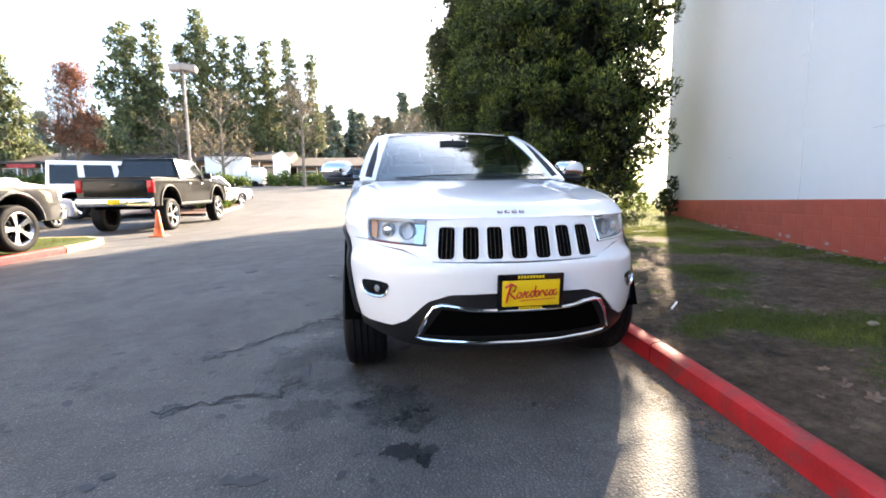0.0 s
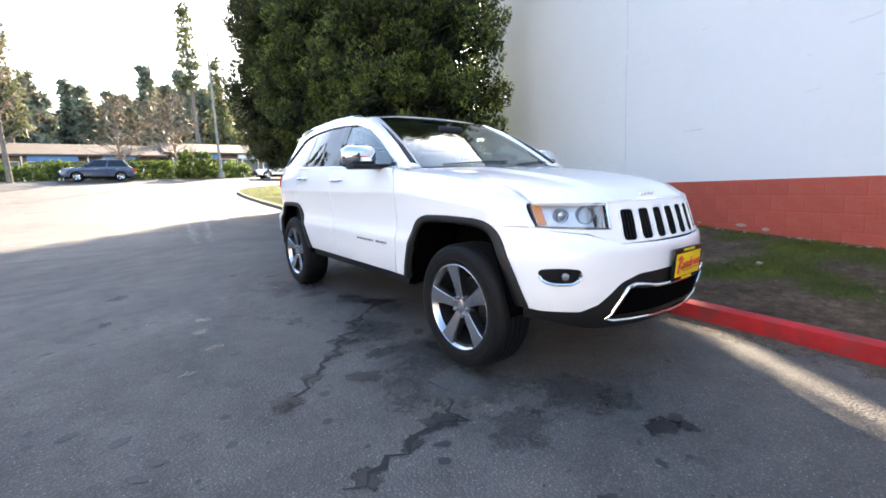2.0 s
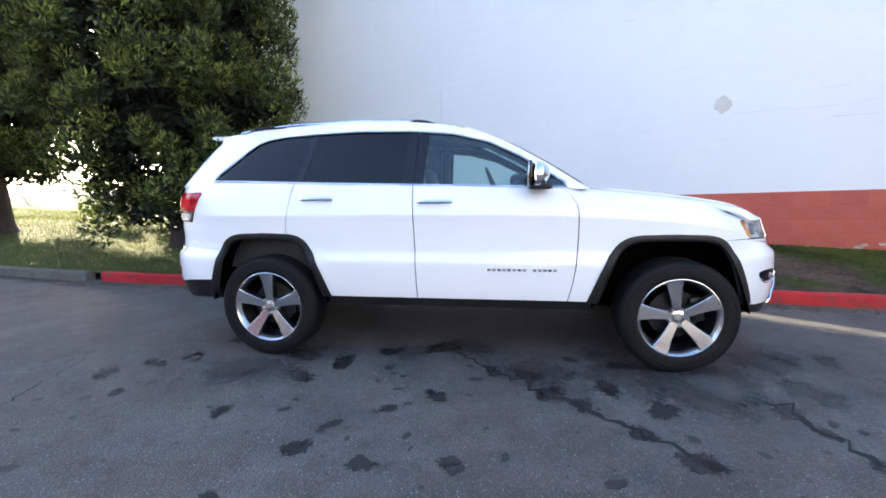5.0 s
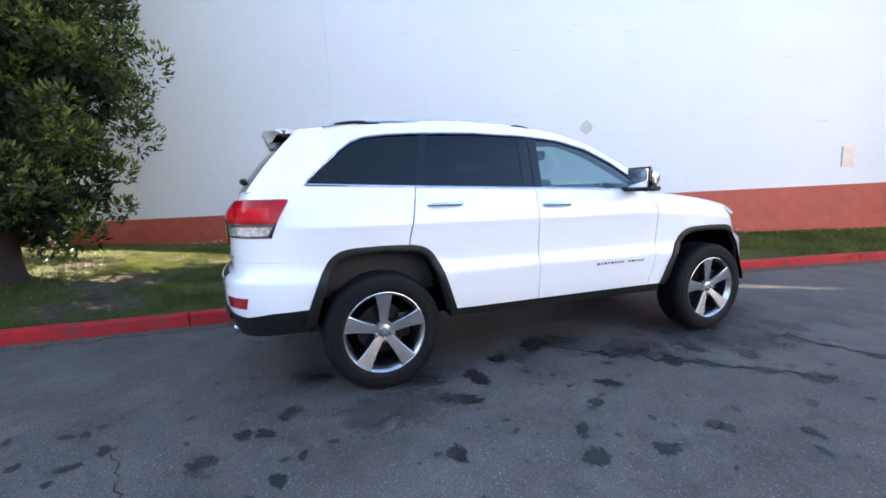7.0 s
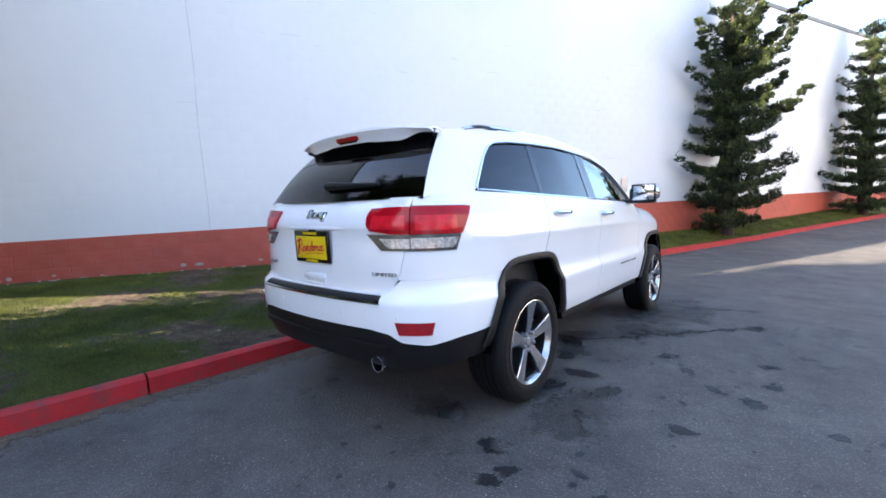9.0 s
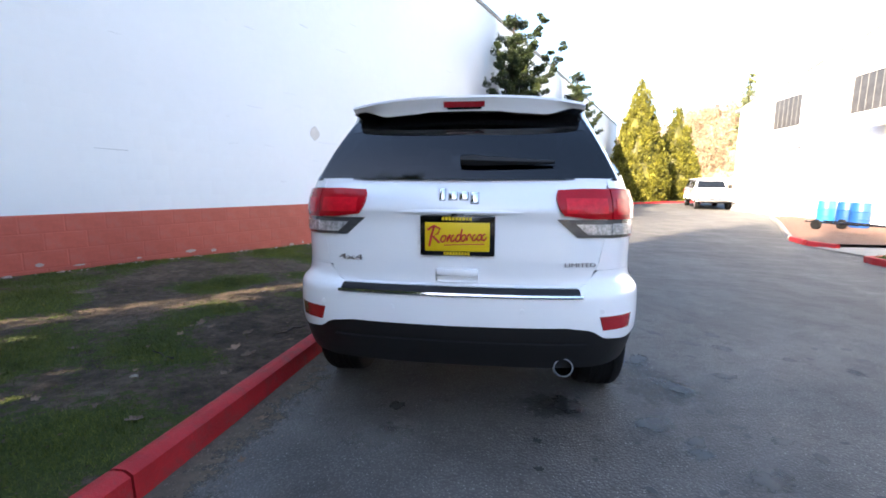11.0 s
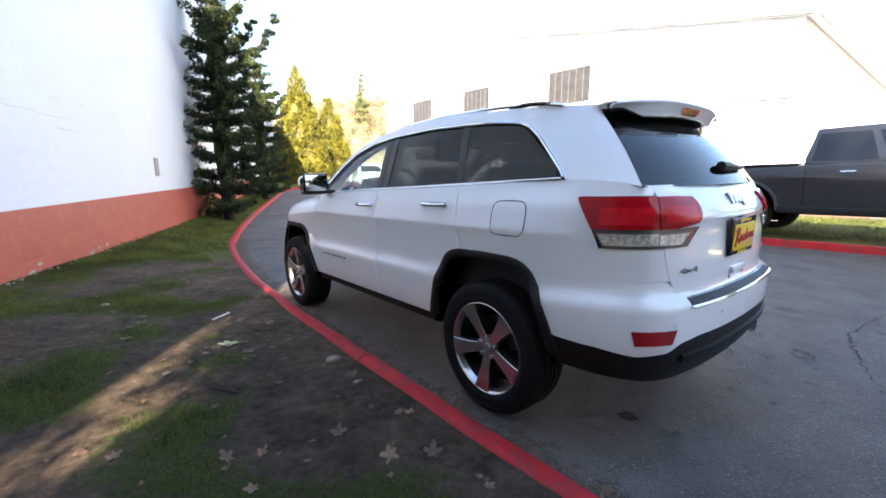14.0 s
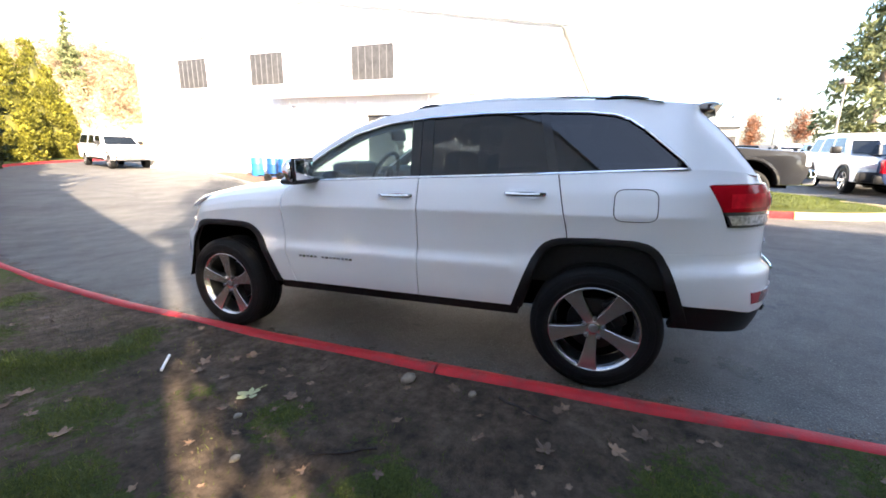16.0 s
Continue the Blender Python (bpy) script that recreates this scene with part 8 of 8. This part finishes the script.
def blot(x, y, r, material, seed, label, stretch=1.0, turn=0.0, lift=0.003):
    rng = np.random.default_rng(seed)
    n = 32
    rings = []
    for ring in (0.0, 0.35, 0.7, 1.0, 1.35):
        row = []
        for k in range(n):
            a = 2 * math.pi * k / n
            q = ring * r * (0.85 + 0.4 * noise.noise(Vector((math.cos(a) * 1.6, math.sin(a) * 1.6, seed * 1.7))) + 0.04 * rng.normal())
            px, py = q * math.cos(a) * stretch, q * math.sin(a)
            c, s = math.cos(turn), math.sin(turn)
            X, Y = x + px * c - py * s, y + px * s + py * c
            row.append(Vector((X, Y, gz(Y) + lift)))
        rings.append(row)
    me = Geo().rings(rings, True).mesh("stain", 0)
    at = me.attributes.new("cover", "FLOAT", "POINT")
    at.data.foreach_set("value", [v for v in (0.5, 0.42, 0.24, 0.02, -0.6) for k in range(n)])
    return tagged(part("stain", me, material), label, "stain", kind="structure")


CR = "jagged open crack in the tarmac beside the car"
tarmac_strip("crack", [(-0.6, 0.2), (-0.9, -0.12), (-1.17, -0.42), (-1.45, -0.77), (-1.67, -1.0), (-1.9, -1.22)], 0.042, CRACK, CR, 1)
blot(-1.93, -1.26, 0.05, STAIN, 2, "dark crumbled end of a crack", 1.8, 0.9)
tarmac_strip("crack", [(-1.17, -1.75), (-1.36, -1.86), (-1.42, -1.92), (-1.54, -1.9), (-1.72, -1.95), (-2.0, -2.05)], 0.04, CRACK, CR, 3)
tarmac_strip("crack", [(-1.2, -1.5), (-1.17, -1.75)], 0.012, CRACK, CR, 4)
for i, pts in enumerate((((-0.77, 12.2), (-1.04, 8.9), (-1.35, 6.15)), ((0.05, 14.8), (-0.5, 10.2), (-1.08, 6.15)), ((1.58, 21.2), (0.73, 15.0), (0.17, 10.8)), ((2.21, 21.5), (1.73, 16.8), (1.28, 13.1)))):
    tarmac_strip("crack", list(pts), 0.07, PALE_CRACK, "pale weathered crack across the drive", 10 + i)
tarmac_strip("crack", [(-3.3, -0.1), (-2.85, 0.17), (-2.4, 0.53)], 0.02, DULL_CRACK, "faint pale scuff line on the tarmac", 20)
tarmac_strip("crack", [(-1.02, 2.9), (-2.1, 2.6), (-3.2, 2.75)], 0.012, CRACK, "thin crack running across the drive", 23)
SPOTS = ((-1.05, -0.25, 0.07, 1.4), (-1.3, -0.6, 0.06, 1.5), (-1.45, -0.76, 0.07, 1.3), (-1.7, -1.02, 0.08, 1.3), (-1.92, -1.2, 0.1, 1.4), (-1.38, -1.88, 0.08, 1.3), (-1.6, -1.93, 0.06, 1.5), (-1.85, -2.0, 0.07, 1.4), (-0.62, 0.15, 0.13, 1.3), (-1.16, 2.3, 0.06, 1.4), (-2.1, 0.35, 0.06, 1.5), (-1.8, 0.6, 0.05, 1.6), (-1.62, 2.12, 0.04, 2), (-1.02, 2.05, 0.1, 1), (-1.33, 1.55, 0.07, 2.6), (-1.35, 2.47, 0.09, 1), (-0.9, 1.2, 0.07, 2.2), (-0.63, 0.16, 0.12, 1), (-0.77, 0.57, 0.08, 1), (-1.43, 0.09, 0.07, 1.3), (-2.09, -0.09, 0.06, 1), (-2.03, 0.7, 0.09, 1), (-1.18, 2.19, 0.05, 1.5),
         (-1.29, -0.53, 0.05, 1), (-0.62, -2.57, 0.085, 1.2), (-2.28, -0.45, 0.055, 1), (-2.04, -0.06, 0.05, 1.5), (0.37, 2.03, 0.06, 1), (-0.61, 1.87, 0.13, 1), (0.35, 2.29, 0.03, 1), (-0.4, 2.29, 0.03, 1), (-0.39, 2.52, 0.03, 1), (-0.54, -2.64, 0.05, 1.4), (-1.32, -0.6, 0.1, 1.5), (-1.2, -0.95, 0.08, 1.8), (-1.05, -0.45, 0.07, 1.6), (-1.45, -1.2, 0.09, 1.5), (-1.0, 0.85, 0.1, 1.6), (-1.25, 1.05, 0.07, 2.2), (-1.6, 0.35, 0.05, 1.5), (-1.75, 1.3, 0.06, 1.7), (-2.4, 0.9, 0.05, 1.4), (-0.78, -0.79, 0.06, 1), (-0.86, -1.1, 0.09, 1), (-1.38, 0.14, 0.05, 1))
for i, (x, y, r, st) in enumerate(SPOTS):
    blot(x, y, r * 1.05, STAIN, 400 + i, "small dark oil spot on the tarmac", st, 0.8 + i)
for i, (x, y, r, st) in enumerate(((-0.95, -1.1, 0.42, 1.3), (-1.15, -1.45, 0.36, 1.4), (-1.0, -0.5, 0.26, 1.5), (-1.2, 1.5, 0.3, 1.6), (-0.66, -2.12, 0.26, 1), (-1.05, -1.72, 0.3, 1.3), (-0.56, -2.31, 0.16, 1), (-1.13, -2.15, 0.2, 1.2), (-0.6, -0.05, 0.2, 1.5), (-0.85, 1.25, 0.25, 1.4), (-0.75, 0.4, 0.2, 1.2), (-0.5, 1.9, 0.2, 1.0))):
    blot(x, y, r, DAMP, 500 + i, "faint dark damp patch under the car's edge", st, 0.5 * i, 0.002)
for i, (x, y, r, st) in enumerate(((0.36, 2.36, 0.15, 1.5), (-2.7, 1.1, 0.06, 2), (-1.35, 1.54, 0.06, 3.2), (-1.08, 2.02, 0.08, 1.4), (-1.41, 2.44, 0.05, 1.3), (-0.67, 1.91, 0.07, 1.6), (-1.11, -1.63, 0.2, 1.5), (-2.6, 2.1, 0.1, 2), (-1.45, 2.41, 0.04, 1.6))):
    blot(x, y, r, PALE, 600 + i, "pale dried scuff on the tarmac", st, 0.4 + i, 0.0045)

# many small drips beside the car
rng = np.random.default_rng(31)
v, f = [], []
for k in range(430):
    x, y = (rng.uniform(-3.2, -0.5), rng.uniform(-3.2, 3.6)) if k < 340 else (rng.uniform(-6, 1.0), rng.uniform(-6, 8))
    r = 0.005 + 0.03 * rng.uniform() ** 3
    n = len(v)
    st, tn = rng.uniform(0.6, 2.2), rng.uniform(0, 3.14)
    for q in range(10):
        a = 2 * math.pi * q / 10
        px, py = r * st * math.cos(a) * rng.uniform(0.7, 1.2), r * math.sin(a) * rng.uniform(0.7, 1.2)
        X, Y = x + px * math.cos(tn) - py * math.sin(tn), y + px * math.sin(tn) + py * math.cos(tn)
        v.append((X, Y, gz(Y) + 0.0035))
    f += [(n, n + q, n + q + 1) for q in range(1, 9)]
tagged(part("drip_spots", quick_mesh("drip_spots", v, f), DRIP), "scattered small dark drip spots on the tarmac", "stain", kind="stuff")

# washed-up dirt along the kerb
DIRT = blotch("gutter_dirt", (0.13, 0.098, 0.066), 0.95, 0.8, 7)
rows = [[Vector((kerb_x(y) - 0.03 - w, y, gz(y) + 0.0025 - 0.0004 * (w > 0.5))) for w in (0.0, 0.08, 0.18, 0.32, 0.5)] for y in np.arange(-8, 8.01, 0.2)]
me = Geo().rings(rows, False).mesh("gutter_dirt", 0)
at = me.attributes.new("cover", "FLOAT", "POINT")
at.data.foreach_set("value", [c for r in rows for c in (0.5, 0.36, 0.16, -0.05, -0.6)])
tagged(part("gutter_dirt", me, DIRT), "brown dirt washed up along the kerb", "dirt", kind="structure")

# gutter grit along the kerb
rng = np.random.default_rng(23)
v, f = [], []
for k in range(9500):
    y = rng.uniform(-6, 6)
    x = kerb_x(y) - 0.05 - abs(rng.normal()) * 0.13
    r = rng.uniform(0.002, 0.007)
    z = gz(y) + 0.001
    n = len(v)
    v += [(x - r, y - r, z), (x + r, y - r * 0.5, z), (x, y + r, z), (x, y, z + r)]
    f += [(n, n + 1, n + 3), (n + 1, n + 2, n + 3), (n + 2, n, n + 3)]
GRIT = mat("gutter_grit", (0.2, 0.16, 0.12), 0.9, var=0.3, island=0.6)
tagged(part("gutter_grit", quick_mesh("gutter_grit", v, f), GRIT), "fine grit and leaf crumbs along the gutter", "debris", kind="stuff")

# ---- lawn: grass, fallen leaves, stones ----
def blades(name, count, region, height, seed, zf, cov, label):
    rng = np.random.default_rng(seed)
    x0, x1, y0, y1 = region
    P = []
    while len(P) < count:
        x, y = rng.uniform(x0, x1), rng.uniform(y0, y1)
        c = cov(x, y)
        if c is not None and rng.uniform() < max(0.02, (c - 0.42) * 2.2):
            P.append((x, y, zf(x, y)))
    P = np.array(P)
    n = len(P)
    a = rng.uniform(0, 6.283, n)
    h = height * rng.uniform(0.45, 1.3, n)
    lean = rng.normal(size=(n, 2)) * 0.55 * h[:, None]
    w = 0.0035 * rng.uniform(0.7, 1.5, n) * (height / 0.04)
    d = np.stack([np.cos(a) * w, np.sin(a) * w, np.zeros(n)], 1)
    tip = P + np.concatenate([lean, h[:, None]], 1)
    P[:, 2] -= 0.005
    v = np.stack([P - d, P + d, tip], 1).reshape(-1, 3)
    ob = part(name, quick_mesh(name, v, np.arange(len(v)).reshape(-1, 3)), GRASS)
    return tagged(ob, label, "grass", kind="stuff")


strip = lambda x, y: bare(x, y) if kerb_x(y) + 0.1 < x < wall_x(y) - 0.01 else None
blades("grass", 170000, (1.2, 5.6, -5.5, 4.6), 0.022, 71, lawn_z, strip, "short patchy grass on the trodden strip")
blades("grass", 26000, (-6.5, 3.6, -20, -5.5), 0.06, 72, lawn_z, lambda x, y: 0.7 if kerb_x(y) + 0.1 < x < wall_x(y) else None, "short green grass along the wall")
blades("grass", 52000, (1.4, 12, 4.6, 27.5), 0.06, 73, lawn_z, lambda x, y: 0.7 if kerb_x(y) + 0.1 < x < (wall_x(y) if y < 7.6 else 12) else None, "short sunlit grass under the evergreens")
blades("grass", 30000, (-13.2, -7.6, -5.3, 6.9), 0.055, 74, lambda x, y: gz(y) + 0.12, lambda x, y: 0.7 if isle_x(y) - (5.6 if y < 5.5 else 5.6 - (y - 5.5) * 2.2) < x < isle_x(y) - 0.08 else None, "short green grass on the island")


def leaf_shape(seed, lobes=5):
    rng = np.random.default_rng(seed)
    n = lobes * 4
    pts = []
    for k in range(n):
        a = 2 * math.pi * k / n
        r = (0.5 + 0.5 * abs(math.cos(lobes * a / 2)) ** 1.5) * (1.0 + 0.25 * math.cos(a)) * rng.uniform(0.85, 1.1)
        x, y = r * math.cos(a), r * math.sin(a) * 0.8
        pts.append((x, y, 0.18 + 0.32 * (x * x * rng.uniform(0.2, 0.9) + y * y * 0.5)))
    g = Geo().add(pts + [(0, 0, 0.1)], [(k, (k + 1) % n, n) for k in range(n)])
    g.tube([(-0.5, 0, 0.2), (-1.0, 0.05, 0.12), (-1.5, 0.15, 0.05)], 0.03, 4)
    me = g.mesh("fallen_leaf", 0)
    me.materials.append(LEAF_BROWN)
    return me


LEAF_BROWN = mat("brown_fallen_leaf", (0.24, 0.145, 0.085), 0.75, var=0.3, scale=30, fine=120, objvar=0.55)
leaf_meshes = [leaf_shape(k) for k in range(5)]
rng = np.random.default_rng(29)
LEAVES = [(1.43, 1.31), (1.66, 1.59), (1.4, 0.73), (1.9, -0.26), (1.68, -0.89), (1.49, -0.68), (1.47, -0.12), (1.61, -2.75), (1.46, -3.12), (2.49, -0.8), (2.46, -1.13), (1.77, 1.3), (1.47, 2.02), (2.36, -1.43), (1.39, 1.35), (1.51, 1.17), (2.11, 1.24), (1.81, -0.08),
          (1.78, -0.81), (1.57, -0.74), (2.62, 0.9), (2.53, -2.37), (1.51, 2.6), (1.81, 2.53), (2.65, 1.88), (2.7, 1.35), (1.51, 1.71), (2.24, 1.19), (3.05, -0.7), (2.48, -1.34), (2.53, -1.72), (1.61, -2.62), (1.7, -2.44), (1.53, 0.13)]
for k in range(210):
    y = rng.uniform(-5, 4.5)
    LEAVES.append((rng.uniform(kerb_x(y) + 0.12, min(wall_x(y) - 0.1, kerb_x(y) + 2.6)), y))
for k in range(62):
    y = rng.uniform(-4.6, 4.6)
    LEAVES.append((kerb_x(y) - 0.06 - abs(rng.normal()) * 0.1, y))
for i, (x, y) in enumerate(LEAVES):
    on_lawn = x > kerb_x(y) + 0.06
    s = rng.uniform(0.03, 0.058) if i < 34 else rng.uniform(0.012, 0.034)
    o = new("fallen_leaf", leaf_meshes[i % 5])
    tagged(o, "curled brown fallen leaf on the lawn strip" if on_lawn else "curled brown fallen leaf in the gutter", "leaf", "fallen leaves")
    o.matrix_world = Matrix.Translation((x, y, (lawn_z(x, y) if on_lawn else gz(y)) - 0.002)) @ pose(0, 0, 0, rng.normal() * 9, rng.normal() * 9, rng.uniform(0, 360)) @ Matrix.Scale(s, 4)

# crumbs of leaf and bark strewn over the soil
v, f = [], []
for k in range(6500):
    y = rng.uniform(-5.2, 4.8)
    x = rng.uniform(kerb_x(y) + 0.08, min(wall_x(y) - 0.05, kerb_x(y) + 3.2))
    r = 0.002 + 0.009 * rng.uniform() ** 3
    a = rng.uniform(0, 6.28)
    z = lawn_z(x, y) + 0.004
    n = len(v)
    c, s = math.cos(a) * r, math.sin(a) * r
    v += [(x - c * 1.6, y - s * 1.6, z), (x + s * 0.5, y - c * 0.5, z + r * 0.4), (x + c * 1.6, y + s * 1.6, z), (x - s * 0.5, y + c * 0.5, z + r * 0.5)]
    f += [(n, n + 1, n + 2), (n, n + 2, n + 3)]
tagged(part("leaf_litter", quick_mesh("leaf_litter", v, f), mat("leaf_crumbs", (0.16, 0.1, 0.062), 0.9, var=0.3, island=0.65)), "brown leaf crumbs strewn over the soil", "debris", kind="stuff")

STONE = mat("pale_stone", (0.22, 0.18, 0.13), 0.8, var=0.2, scale=20)
for x, y, r in ((1.4, 0.44, 0.042), (1.43, 0.85, 0.022), (2.33, 0.07, 0.02), (2.07, -0.19, 0.018), (2.6, -2.0, 0.03), (1.9, 2.2, 0.02)):
    bm = bmesh.new()
    bmesh.ops.create_icosphere(bm, subdivisions=2, radius=1)
    for w in bm.verts:
        w.co *= 1 + 0.25 * noise.noise(w.co * 1.3 + Vector((x, y, 0)))
    o = part("stone", Geo().take(bm, Matrix.Translation((x, y, lawn_z(x, y) + r * 0.3)) @ Matrix.Diagonal((r * 1.3, r, r * 0.65, 1))), STONE, smooth=60)
    tagged(o, "small pale stone lying on the soil", "stone", "stones on the lawn strip")
WHITE_SCRAP = mat("white_scrap", (0.75, 0.75, 0.73), 0.5, var=0.05)
st = part("straw", Geo().tube([(1.7, -1.18, lawn_z(1.7, -1.18) + 0.008), (1.87, -1.02, lawn_z(1.87, -1.02) + 0.008)], 0.009, 8), WHITE_SCRAP)
tagged(st, "white paper straw lying on the soil", "litter")
LEAF_GREEN = mat("pale_green_leaf", (0.36, 0.36, 0.18), 0.7, var=0.2, scale=30)
gl = leaf_shape(77)
gl.materials[0] = LEAF_GREEN
o = new("fallen_leaf", gl)
tagged(o, "large pale yellow-green fallen leaf on soil", "leaf", "fallen leaves")
o.matrix_world = Matrix.Translation((1.88, -0.3, lawn_z(1.88, -0.3) - 0.002)) @ Matrix.Scale(0.075, 4)
for a, b in (((1.42, 1.0), (1.55, 1.28)), ((2.05, 0.6), (2.2, 0.35)), ((1.9, 1.9), (2.12, 1.82))):
    tw = part("twig", Geo().tube(bent((*a, lawn_z(*a) + 0.012), (*b, lawn_z(*b) + 0.012), 5, 0.008, rng), [0.007, 0.006, 0.006, 0.005, 0.004, 0.003], 6), BARK, smooth=60)
    tagged(tw, "thin dry twig lying on the soil", "twig", "twigs on the lawn strip")
sg = thing("post_sign", "small wooden stake at the kerb beside the junipers", "stake")
part("stake", Geo().box((-6.4, -26.2, -0.3), (-6.3, -26.1, 1.1), r=0.01), BARK, sg)
